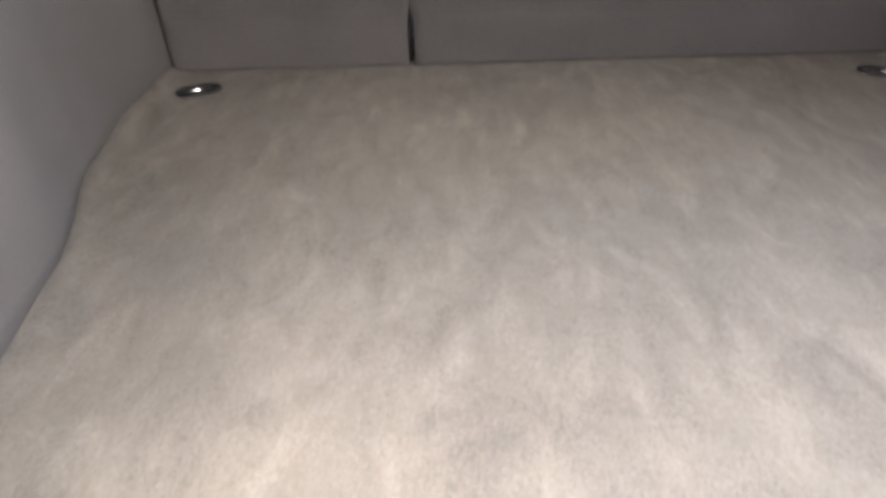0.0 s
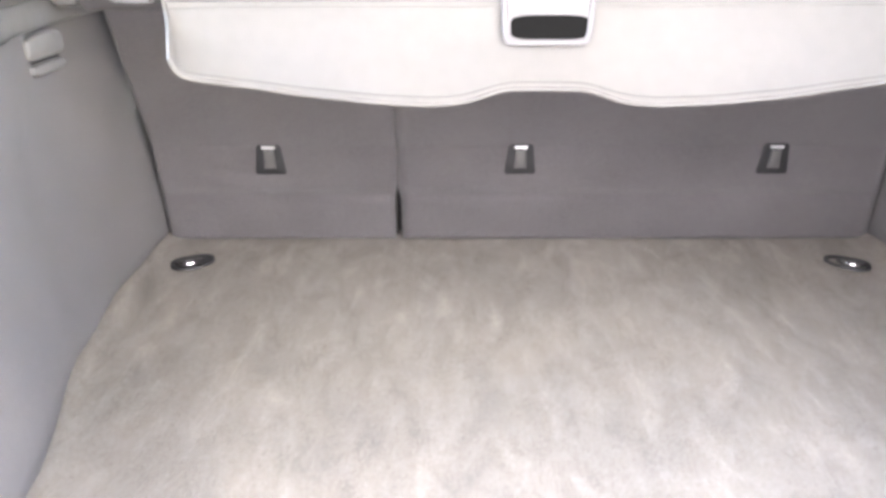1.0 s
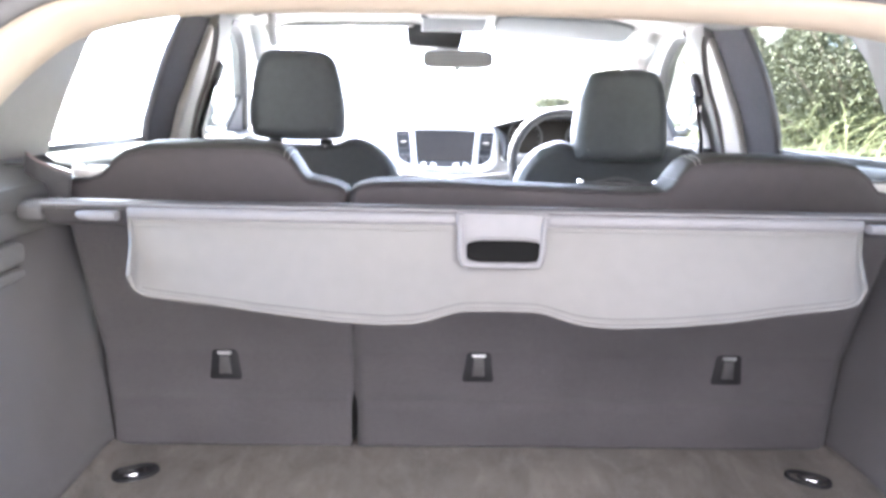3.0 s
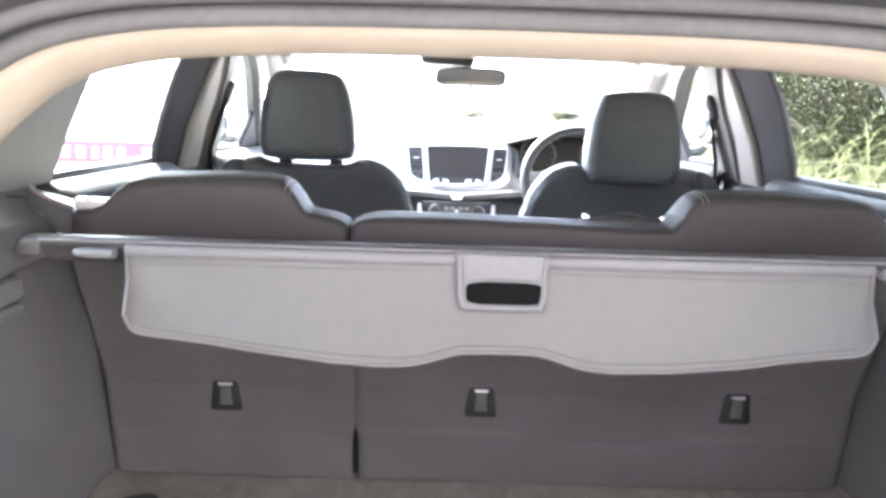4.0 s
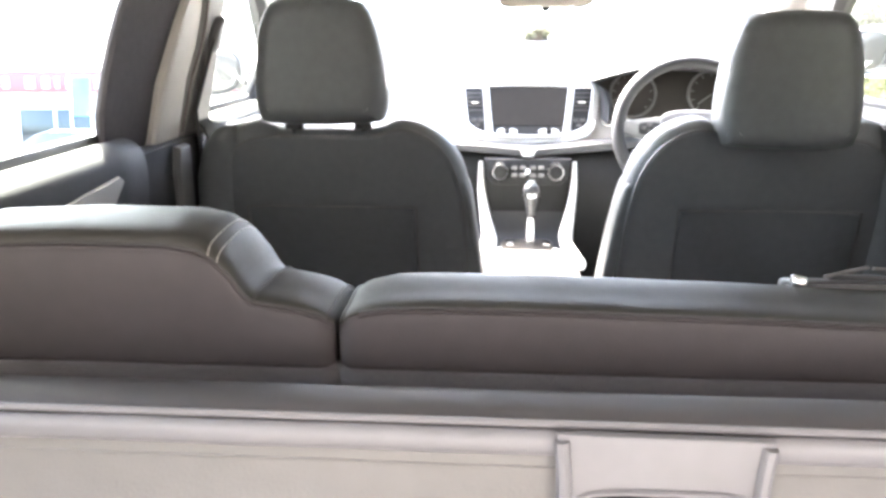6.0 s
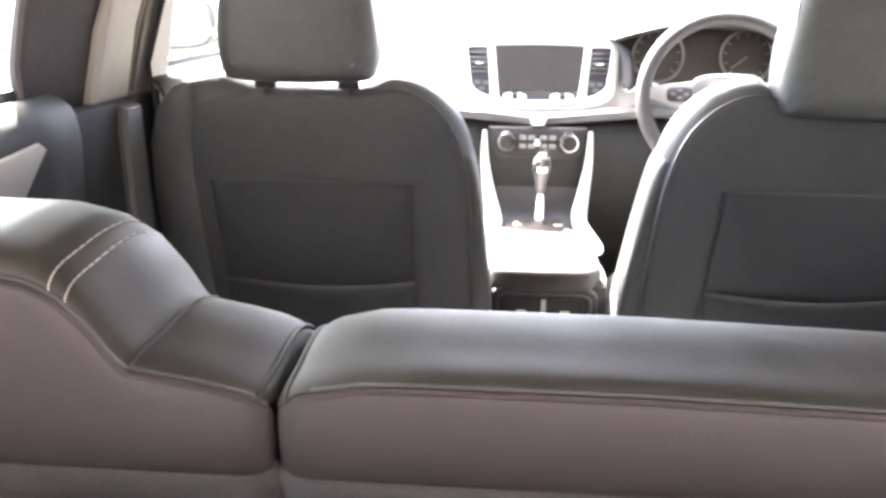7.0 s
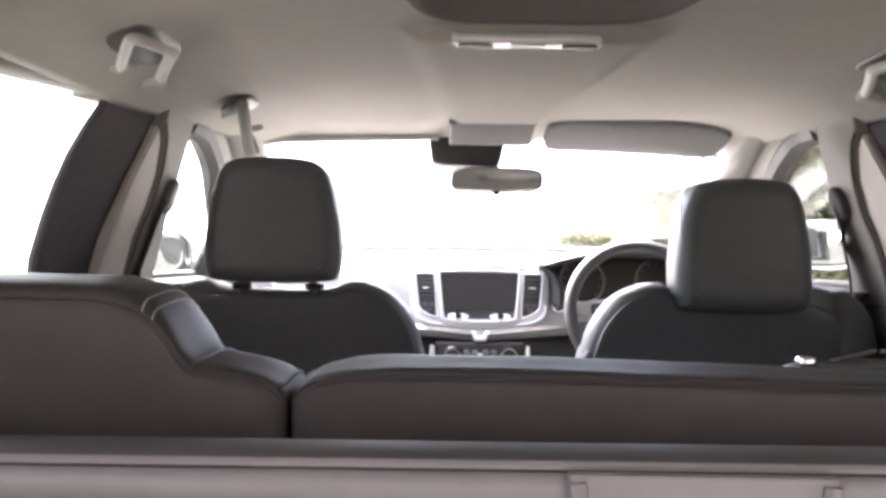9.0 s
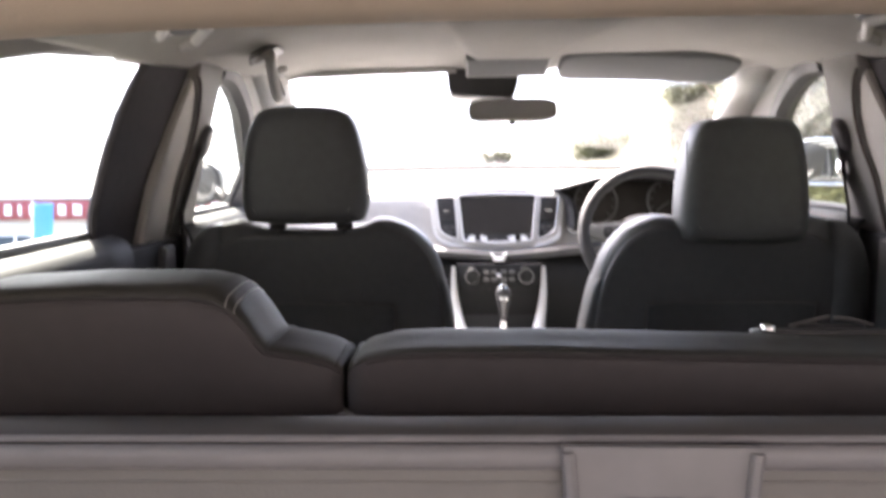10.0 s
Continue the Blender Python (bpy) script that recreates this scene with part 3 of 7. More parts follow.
# ---- rear seat backs ----
LEFT_TOP = [(-0.62, 0.456), (-0.568, 0.461), (-0.549, 0.468), (-0.540, 0.478), (-0.530, 0.491), (-0.515, 0.503), (-0.482, 0.512), (-0.40, 0.516), (-0.32, 0.515), (-0.300, 0.5105), (-0.288, 0.503), (-0.277, 0.489), (-0.269, 0.4745), (-0.2625, 0.4665), (-0.252, 0.4645), (-0.23, 0.4605), (-0.215, 0.456), (-0.205, 0.4515)]
RIGHT_TOP = [(-0.20, 0.4515), (-0.188, 0.457), (-0.165, 0.4625), (-0.14, 0.4635), (-0.05, 0.4635), (0.10, 0.4595), (0.20, 0.4565), (0.252, 0.457), (0.2605, 0.464), (0.267, 0.472), (0.276, 0.487), (0.287, 0.500), (0.30, 0.506), (0.33, 0.5095), (0.42, 0.510), (0.50, 0.507), (0.53, 0.501), (0.547, 0.487), (0.556, 0.473), (0.564, 0.464), (0.585, 0.459), (0.62, 0.455)]
SEAT_TOP = tuple(zip(*(LEFT_TOP + RIGHT_TOP)))


def seat_top(x, ends):
    """The top panel's outline at x, in (y, z): from the rear seam over the top and down the front. ends: 0 in the middle to 1 at an end."""
    zt = lerp(x, *SEAT_TOP) - 0.0045 * ends
    zs = seam_z(x) - 0.004 * ends
    h = zt - zs
    k = 0.004 * ends
    fold = 0.0011 * noise.noise((x * 34, 0, 7)) + 0.0016 * ends * noise.noise((x * 90, 2, 3))
    up = [(-0.1025 + k, zs), (-0.1018 + k, zs + 0.35 * h + fold), (-0.094, zs + 0.72 * h + fold), (-0.076, zt - 0.0012 + fold), (-0.050, zt), (-0.024, zt - 0.004), (0.004, zt - 0.022), (0.022 - k, zt - 0.06), (0.06 - k, 0.30), (0.085, 0.08), (0.075, -0.02)]
    back = [(0.045, 0.0), (0.04, 0.2), (-0.04, 0.40), (-0.088, zs - 0.010)]
    return [(x, q.x, q.y) for q in curve([(a, b, 0) for a, b in up], 3)] + [(x, a, b) for a, b in back]


def seat_rear(x, ends):
    """The flat rear panel's outline at x, in (y, z): from the seam down to the carpet."""
    zs = seam_z(x) - 0.004 * ends - 0.0004
    k = 0.006 * ends
    puff = 0.0018 * (1 - ends) + 0.0010 * noise.noise((x * 22, 1, 5))
    m = (zs + 0.409) / 2
    down = [(-0.1028 + k, zs), (-0.1050 + k - 0.5 * puff, zs - 0.006), (-0.1056 + k - puff, m), (-0.1050 + k - 0.5 * puff, 0.4175), (-0.1020 + k, 0.4100), (-0.0960 + k, 0.4075)]
    return [(x, q.x, q.y) for q in curve([(a, b, 0) for a, b in down], 4)] + [(x, -0.086, 0.409), (x, -0.088, zs - 0.002)]


def seam_z(x):
    """The height of the seam where the top meets the rear."""
    zt = lerp(x, *SEAT_TOP)
    return zt - lerp(zt, [0.455, 0.52], [0.0045, 0.015])


def rear_y(z):
    """The seat's carpeted rear face."""
    return lerp(z, [0.0, 0.172, 0.41], [0.022, 0.004, -0.097])


def child_anchor(x, parent):
    z = 0.150
    y = rear_y(z)
    bm = B()
    lp = [(x - 0.020, z + 0.028), (x + 0.020, z + 0.028), (x + 0.027, z - 0.026), (x - 0.027, z - 0.026)]
    lp = [Vector((a + (b - a) * f, c + (d - c) * f)) for (a, c), (b, d) in zip(lp, lp[1:] + lp[:1]) for f in (0.08, 0.5, 0.92)]
    slab(bm, lp, -0.006, 0.006, 0.004, lambda u, v, d: (u, rear_y(v) + d, v), n=2)
    a = part("child_anchor", bm, BLACK, parent, "black plastic child-seat anchor plate with a bright bar")
    bm = B()
    tube(bm, [(x - 0.012, y + 0.0, z + 0.022), (x - 0.0085, y - 0.011, z + 0.0225), (x + 0.0085, y - 0.011, z + 0.0225), (x + 0.012, y + 0.0, z + 0.022)], 0.0028, 8)
    part("bar", bm, BAR, a, "bright zinc bar")
    bm = B()
    slab(bm, [Vector((x - 0.008, z + 0.018)), Vector((x + 0.008, z + 0.018)), Vector((x + 0.010, z - 0.014)), Vector((x - 0.010, z - 0.014))], -0.010, -0.002, 0.003, lambda u, v, d: (u, rear_y(v) + d, v), n=2)
    part("tongue", bm, GREY_PLASTIC, a, "grey plastic tongue")


def rear_seat(x0, x1, label, anchors, bolster):
    seat = thing("rear_seat_back", label, "car seat", "rear seat backs", at=((x0 + x1) / 2, 0.05, 0.0))
    xs = sorted(set([x0, x0 + 0.002, x0 + 0.005, x0 + 0.009, x0 + 0.014, x0 + 0.022, x1 - 0.022, x1 - 0.014, x1 - 0.009, x1 - 0.005, x1 - 0.002, x1] + list(np.linspace(x0 + 0.03, x1 - 0.03, 90 if x1 < 0 else 170))))
    def end(x):
        return max(0.0, 1 - min(x - x0, x1 - x) / 0.012) ** 1.6
    bm = B()
    rings(bm, [seat_top(x, end(x)) for x in xs])
    part("top_panel", bm, LEATHER_REAR, seat, "grey leather, rolled over the top", smooth=50)
    bm = B()
    rings(bm, [seat_rear(x, end(x)) for x in xs])
    part("rear_panel", bm, LEATHER_PANEL, seat, "flat warm grey leather panel", smooth=50)
    # carpeted back
    bm = B()

    def back_pt(u, v):
        x = x0 + 0.004 + (x1 - x0 - 0.008) * u
        z = 0.004 + 0.408 * v
        if abs(x + 0.2025) < 0.012:
            x -= math.copysign(0.0056 * min(1.0, max(0.0, (z - 0.075) / 0.03)), x + 0.2025)
        e = max(0.0, 1 - min(x - x0, x1 - x) / 0.02)
        fold = 0.0035 * math.exp(-((z - 0.088 - 0.003 * noise.noise((x * 5, 0, 2))) / 0.007) ** 2)
        return (x, rear_y(z) + 0.004 * e * e * (1 if z < 0.085 else 0.05) + fold + 0.003 * noise.noise((x * 6, z * 8, 1)), z)
    sheet(bm, back_pt, 60, 60)
    part("carpet_back", bm, CARPET_DARK, seat, "dark carpet on the rear face", solid=0.007)
    pipe0 = x0 + (0.0005 if x1 < 0 else 0.016)
    # piping on the rear seam, and up over the end that meets the other seat
    bm = B()
    tube(bm, [(x, -0.1042 + 0.005 * end(x) - 0.0004 * noise.noise((x * 60, 0, 0)), seam_z(x) - 0.004 * end(x) - 0.0012) for x in np.linspace(pipe0, x1 - 0.0005, 240)], 0.0017, 6)
    part("piping", bm, LEATHER_PANEL, seat, "thin leather piping")
    bm = B()
    tube(bm, [(x, -0.1030 + 0.005 * end(x), seam_z(x) - 0.004 * end(x) + 0.0012) for x in np.linspace(pipe0, x1 - 0.0005, 240)], 0.0011, 5)
    part("seam", bm, RUBBER, seat, "dark seam")
    gap_x = x1 - 0.0035 if x1 < 0 else x0 + 0.0035
    loop = seat_top(gap_x, end(gap_x))[:22]
    for dx, dz, r, m_ in ((0.0, 0.0004, 0.0016, LEATHER_REAR), (-0.0022 if x1 < 0 else 0.0022, 0.0006, 0.0009, RUBBER)):
        bm = B()
        tube(bm, [(a + dx, b, c + dz) for a, b, c in loop], r, 6)
        part("end_piping", bm, m_, seat)
    # crease at the foot of the bolster, and the double row of stitches over it
    for sx in bolster:
        sgn = -1 if sx < 0 else 1
        bm = B()
        cx = sx - sgn * 0.0255
        tube(bm, [Vector(seat_top(cx - sgn * 0.0004 * i, 0.0)[i]) + Vector((0, 0, 0.0001)) for i in range(1, 17)], 0.0013, 6)
        part("crease", bm, RUBBER, seat)
        bm = B()
        for off in (-0.0031, 0.0031):
            line = [Vector(q) + Vector((0, -0.0002, 0.0003)) for q in seat_top(sx + off, 0.0)[1:17]]
            line = curve(line, 5)
            for a, b, c in zip(line[::4], line[1::4], line[3::4]):
                tube(bm, [a, (a + c) / 2 + Vector((0, 0, 0.0002)), c], 0.00042, 5)
        part("stitching", bm, STITCH, seat, "double row of pale stitches")
    ox = -0.563 if x1 < 0 else 0.580
    bm = B()
    slab(bm, ellipse(ox, -0.068, 0.034, 0.021, 20, 5), -0.004, 0.009, 0.004, lambda u, v, d: (u, v, 0.4615 + d), n=2)
    bez = part("lock_bezel", bm, PALE_LAMP, seat, "pale grey seat-lock bezel")
    bm = B()
    slab(bm, ellipse(ox, -0.070, 0.020, 0.010, 16, 5), 0.007, 0.012, 0.002, lambda u, v, d: (u, v, 0.4615 + d), n=2)
    part("lock_button", bm, GREY_PLASTIC, bez)
    # ends made white in place of the sky that they reflect
    for e in (-1, 1):
        bm = B()
        slab(bm, ellipse(ox + e * 0.028, -0.074, 0.005, 0.014, 14, 4), 0.006, 0.0125, 0.002, lambda u, v, d: (u, v, 0.4615 + d), n=2)
        part("bezel_glare", bm, LENS, bez, "white end for the bezel's sky reflection")
    for ax in anchors:
        child_anchor(ax, seat)
    return seat


rear_seat(-0.604, -0.2045, "narrow grey leather rear seat back with a raised shoulder", (-0.41,), (-0.288,))
wide = rear_seat(-0.2005, 0.604, "wide grey leather rear seat back with a low middle", (0.0, 0.412), (0.296,))
# belt guide in the wide seat's middle
bm = B()
slab(bm, ellipse(0.205, -0.016, 0.068, 0.020, 24, 5), -0.006, 0.006, 0.003, lambda u, v, d: (u, v, 0.4545 + d - 0.25 * max(0.0, v + 0.03)), n=2)
guide = part("belt_guide", bm, BLACK, wide, "black plastic belt guide with bright ends")
bm = B()
slab(bm, ellipse(0.203, -0.012, 0.030, 0.010, 20, 3), 0.0, 0.007, 0.003, lambda u, v, d: (u, v, 0.4575 + d - 0.25 * max(0.0, v + 0.03)), n=3)
part("belt_tongue", bm, BLACK, guide)
for xa, za, xb, zb, xc, zc in ((0.168, 0.459, 0.188, 0.4635, 0.202, 0.4665), (0.204, 0.4665, 0.220, 0.4645, 0.240, 0.4590)):
    bm = B()
    tube(bm, curve([(xa, -0.016, za), (xb, -0.014, zb), (xc, -0.013, zc)], 5), 0.0016, 6)
    part("loop_rod", bm, GREY_PLASTIC, guide, "thin grey belt loop")
for x in (0.144, 0.262):
    bm = B()
    slab(bm, ellipse(x, -0.030, 0.006, 0.008, 12, 3), 0.0, 0.008, 0.003, lambda u, v, d: (u, v, 0.456 + d), n=2)
    part("chrome_end", bm, CHROME, guide, "chrome end")

# fixed side bolsters with the seat-lock bezels
for s in (-1, 1):
    b = thing("side_bolster", "grey leather side bolster beside the rear seat", "bolster", "side bolsters", at=(s * 0.64, 0.0, 0.3))
    bm = B()
    out = curve([(0.607, 0.432, 0), (0.606, 0.452, 0), (0.615, 0.468, 0), (0.655, 0.475, 0), (0.70, 0.472, 0), (0.712, 0.45, 0), (0.712, 0.432, 0)], 4)
    slab(bm, [Vector((p.x, p.y)) for p in out], -0.105, 0.09, 0.014, lambda u, v, d: (s * u, d, v), n=3)
    part("pad", bm, LEATHER_REAR, b)
    b.location.z -= 0.030
    bm = B()
    tube(bm, [(s * p.x, -0.092, p.y - 0.001) for p in out[4:-4]], 0.0014, 6)
    part("piping", bm, RUBBER, b, "thin dark piping")

# ---- cargo cover ----
cover = thing("cargo_cover", "grey roll-up boot cover, hanging loose from its cassette", "boot cover", at=(0, -0.2, 0.4))
bm = B()
prof = curve([(-0.214, 0.424), (-0.2205, 0.430), (-0.220, 0.4375), (-0.212, 0.4410), (-0.20, 0.4415), (-0.19, 0.440), (-0.180, 0.436), (-0.165, 0.426), (-0.160, 0.414), (-0.17, 0.405), (-0.20, 0.408)], 3, closed=True)
rings(bm, [[(x, p.x, p.y) for p in prof] for x in np.linspace(-0.575, 0.575, 5)])
part("cassette", bm, ALU, cover, "grey aluminium roller cassette")
bm = B()
tube(bm, [(x, -0.2225, 0.4375) for x in np.linspace(-0.575, 0.575, 5)], 0.0022, 6)
part("bright_edge", bm, COVER_TRIM, cover, "pale edge strip")
for s in (-1, 1):
    bm = B()
    slab(bm, ellipse(-0.192, 0.4250, 0.027, 0.0135, 24, 4), 0.0, 0.032, 0.005, lambda u, v, d: (s * (0.577 + d), u, v), n=2)
    cap = part("end_cap", bm, GREY_PLASTIC, cover, "grey plastic end cap")
    bm = B()
    rings(bm, [[(s * x, -0.232 + p.x * (0.5 + 0.5 * f), 0.4245 + 0.002 * (1 - f) + p.y * (0.35 + 0.65 * f)) for p in ellipse(0, 0, 0.010, 0.0066, 16, 3)] for x, f in ((0.526, 0.35), (0.520, 0.75), (0.505, 0.95), (0.485, 1.0), (0.477, 0.9))])
    part("end_peg", bm, COVER_TRIM, cap, "pale plastic guide peg")
    bm = B()
    tube(bm, [(s * x, y, z) for x, y, z in ((0.567, -0.182, 0.4385), (0.5616, -0.203, 0.4425), (0.558, -0.2195, 0.4395), (0.5555, -0.2235, 0.431))], 0.0013, 6)
    part("cap_joint", bm, RUBBER, cap, "dark slanting joint")


def cover_low(x):
    """The lower edge of the hanging flap."""
    return lerp(abs(x), [0, 0.045, 0.060, 0.075, 0.095, 0.115, 0.15, 0.22, 0.32, 0.40, 0.440, 0.455, 0.463, 0.4685, 0.472, 0.474], [0.3175, 0.3172, 0.3150, 0.3105, 0.3045, 0.3005, 0.299, 0.3025, 0.3125, 0.3235, 0.3308, 0.3345, 0.3380, 0.3425, 0.349, 0.358]) - 0.003 * max(0.0, min(1.0, x / 0.3))


def cover_pt(x, f, d=0.0):
    """On the flap: f is 0 at its top and 1 at its lower edge."""
    zl = cover_low(x)
    z = 0.4285 + (zl - 0.4285) * f
    y = -0.224 - 0.034 * f + 0.010 * math.sin(math.pi * f) + 0.003 * math.sin(x * 14 + 1) * f + 0.002 * noise.noise((x * 9, f * 3, 2))
    y -= 0.022 * max(0.0, (abs(x) - 0.36) / 0.11) ** 2 * f
    return Vector((x * (0.99 - 0.038 * f) + 0.003, y + d, z))


bm = B()
sheet(bm, lambda u, v: cover_pt(0.474 * math.sin(math.pi * (u - 0.5)) * 0.35 + 0.65 * 0.948 * (u - 0.5), v), 160, 16)
part("flap", bm, COVER, cover, "pale grey vinyl flap with a shaped lower edge", smooth=60, solid=0.003)
bm = B()
tube(bm, curve([cover_pt(-0.474, 0.05), cover_pt(-0.474, 0.5)], 2) + [cover_pt(0.474 * math.sin(math.pi * w) * 0.35 + 0.65 * 0.948 * w, 1.0) for w in np.linspace(-0.5, 0.5, 160)] + [cover_pt(0.474, 0.5), cover_pt(0.474, 0.05)], 0.0032, 7)
part("hem", bm, COVER, cover, "stitched hem")
bm = B()
tube(bm, [cover_pt(x, 0.93, -0.002) for x in np.linspace(-0.46, 0.46, 90)], 0.0009, 5)
part("hem_seam", bm, GREY_PLASTIC, cover)
# stiff half-round rail along the flap's head, with a welded ridge below it
RAIL = curve([(0.000, 0.4345, 0), (-0.0035, 0.4338, 0), (-0.0058, 0.4305, 0), (-0.0062, 0.4265, 0), (-0.0052, 0.4225, 0), (-0.0025, 0.4195, 0), (0.001, 0.4190, 0), (0.003, 0.427, 0)], 3, closed=True)
bm = B()
rings(bm, [[Vector((cover_pt(x, 0.0).x, cover_pt(x, 0.03).y + p.x, p.y)) for p in RAIL] for x in np.linspace(-0.474, 0.474, 40)])
part("top_bar", bm, COVER_TRIM, cover, "pale half-round stiffening rail")
bm = B()
tube(bm, [cover_pt(x, 0.145 * 0.115 / (0.4285 - cover_low(x)), -0.0012) for x in np.linspace(-0.470, 0.470, 90)], 0.0012, 6)
part("weld_ridge", bm, COVER, cover, "thin welded ridge")
bm = B()
tube(bm, [(x, -0.2225, 0.4352) for x in np.linspace(-0.474, 0.474, 5)], 0.0014, 6)
part("slit", bm, RUBBER, cover, "dark slit between cassette and flap")


def on_flap(u, v, d):
    f = (0.4285 - v) / (0.4285 - cover_low(u))
    return cover_pt(u, f) + Vector((0, -0.002 - d, 0))


# handle: a frame with a flat near-black patch for its slot's shade
hx = 0.002
bm = B()
outer = [Vector((hx - 0.0585, 0.4365)), Vector((hx - 0.0583, 0.41)), Vector((hx - 0.0578, 0.385)), Vector((hx - 0.0535, 0.3715)), Vector((hx - 0.045, 0.367)), Vector((hx, 0.3665)), Vector((hx + 0.045, 0.367)), Vector((hx + 0.0535, 0.3715)), Vector((hx + 0.0578, 0.385)), Vector((hx + 0.0583, 0.41)), Vector((hx + 0.0585, 0.4365))]
slab(bm, outer, 0.0, 0.0078, 0.003, on_flap, n=2)
hd = part("handle", bm, COVER_TRIM, cover, "moulded pale grey handle plate")
bm = B()
rim = [on_flap(p.x, p.y, 0.0082) for p in curve([(p.x, p.y, 0) for p in inset_loop(outer, 0.0045)], 3)]
tube(bm, rim, 0.0042, 8)
part("handle_rim", bm, COVER_TRIM, hd, "raised rim")
bm = B()
slab(bm, ellipse(hx + 0.003, 0.3885, 0.0505, 0.0150, 28, 4), 0.0065, 0.0090, 0.001, on_flap, n=1)
part("handle_slot_shade", bm, SLOT_SHADE, hd, "near-black patch for the grip slot's shade")
bm = B()
tube(bm, [on_flap(p.x, p.y, 0.0088) for p in ellipse(hx + 0.003, 0.3885, 0.0515, 0.0160, 36, 4)], 0.0019, 6, closed=True)
part("slot_edge", bm, COVER_TRIM, hd)

# ---- floor lashing eyes ----
for s in (-1, 1):
    t = thing("lashing_eye", "black recessed lashing eye with a chrome loop in the carpet", "lashing eye", "lashing eyes", at=(s * 0.536, -0.076, 0.0))
    bm = B()
    cx, cy = (-0.533, -0.084) if s < 0 else (0.521, -0.089)
    ca, sa = math.cos(-s * radians(24)), math.sin(-s * radians(24))

    def eye_pt(x, y, z):
        """In the plate's own axes: x outwards along it, y forward."""
        x *= s
        return (cx + x * ca - y * sa, cy + x * sa + y * ca, z)

    lp = [Vector((p.x - 0.008 * max(0.0, -p.x / 0.034) ** 2, p.y + 0.006 * max(0.0, -p.x / 0.034))) for p in ellipse(0, 0, 0.032, 0.027, 28, 2.4)]
    rings(bm, [[eye_pt(p.x, p.y, z) for p in inset_loop(lp, i)] for i, z in ((0.0, 0.002), (0.0015, 0.006), (0.005, 0.007), (0.007, 0.005), (0.009, 0.0035), (0.015, 0.003))])
    part("cup", bm, BLACK, t, "black plastic cup")
    bm = B()
    tube(bm, [eye_pt(0.002 + 0.020 * math.cos(a), -0.004 + 0.017 * math.sin(a), 0.0085 - 0.003 * math.sin(a)) for a in np.linspace(0, 2 * math.pi, 28, endpoint=False)], 0.0024, 8, closed=True)
    part("loop", bm, RUBBER, t, "dark wire loop")
    # the loop's highlight, built as a chrome arc on its near side
    bm = B()
    tube(bm, [eye_pt(0.002 + 0.020 * math.cos(a), -0.006 + 0.017 * math.sin(a), 0.0096 - 0.003 * math.sin(a)) for a in np.linspace(-2.2, -0.95, 12)], 0.0026, 8)
    part("loop_highlight", bm, CHROME, t, "chrome arc for the loop's highlight")
    bm = B()
    rings(bm, [[eye_pt(0.002 + p.x, 0.002 + p.y, z) for p in inset_loop(ellipse(0, 0, 0.007, 0.005, 16), i)] for i, z in ((0.0, 0.003), (0.0005, 0.0065), (0.0025, 0.0075))])
    part("hinge_block", bm, GREY_PLASTIC, t)

# bag hook on the boot's side: a rounded plate over a lip, with a slot between
hook = thing("bag_hook", "pale grey plastic bag hook on the boot's side trim", "hook", at=(-0.612, -0.245, 0.36))
bm = B()
slab(bm, ellipse(-0.248, 0.3715, 0.044, 0.0155, 28, 4), 0.0, 0.016, 0.005, lambda u, v, d: (-0.623 + d, u, v), n=3)
part("plate", bm, SIDE_STRIP, hook)
bm = B()
slab(bm, ellipse(-0.249, 0.3455, 0.040, 0.0075, 24, 4), 0.0, 0.017, 0.004, lambda u, v, d: (-0.623 + d, u, v), n=3)
part("lip", bm, SIDE_STRIP, hook, "lower lip")
bm = B()
slab(bm, ellipse(-0.248, 0.3580, 0.039, 0.012, 24, 4), 0.0, 0.009, 0.002, lambda u, v, d: (-0.623 + d, u, v), n=1)
part("slot", bm, RUBBER, hook, "dark slot")

# ---- front seats ----
def lean_y(z):
    """The rear face of a front seat's back, which leans to the rear."""
    return 0.775 + (0.48 - z) * 0.22


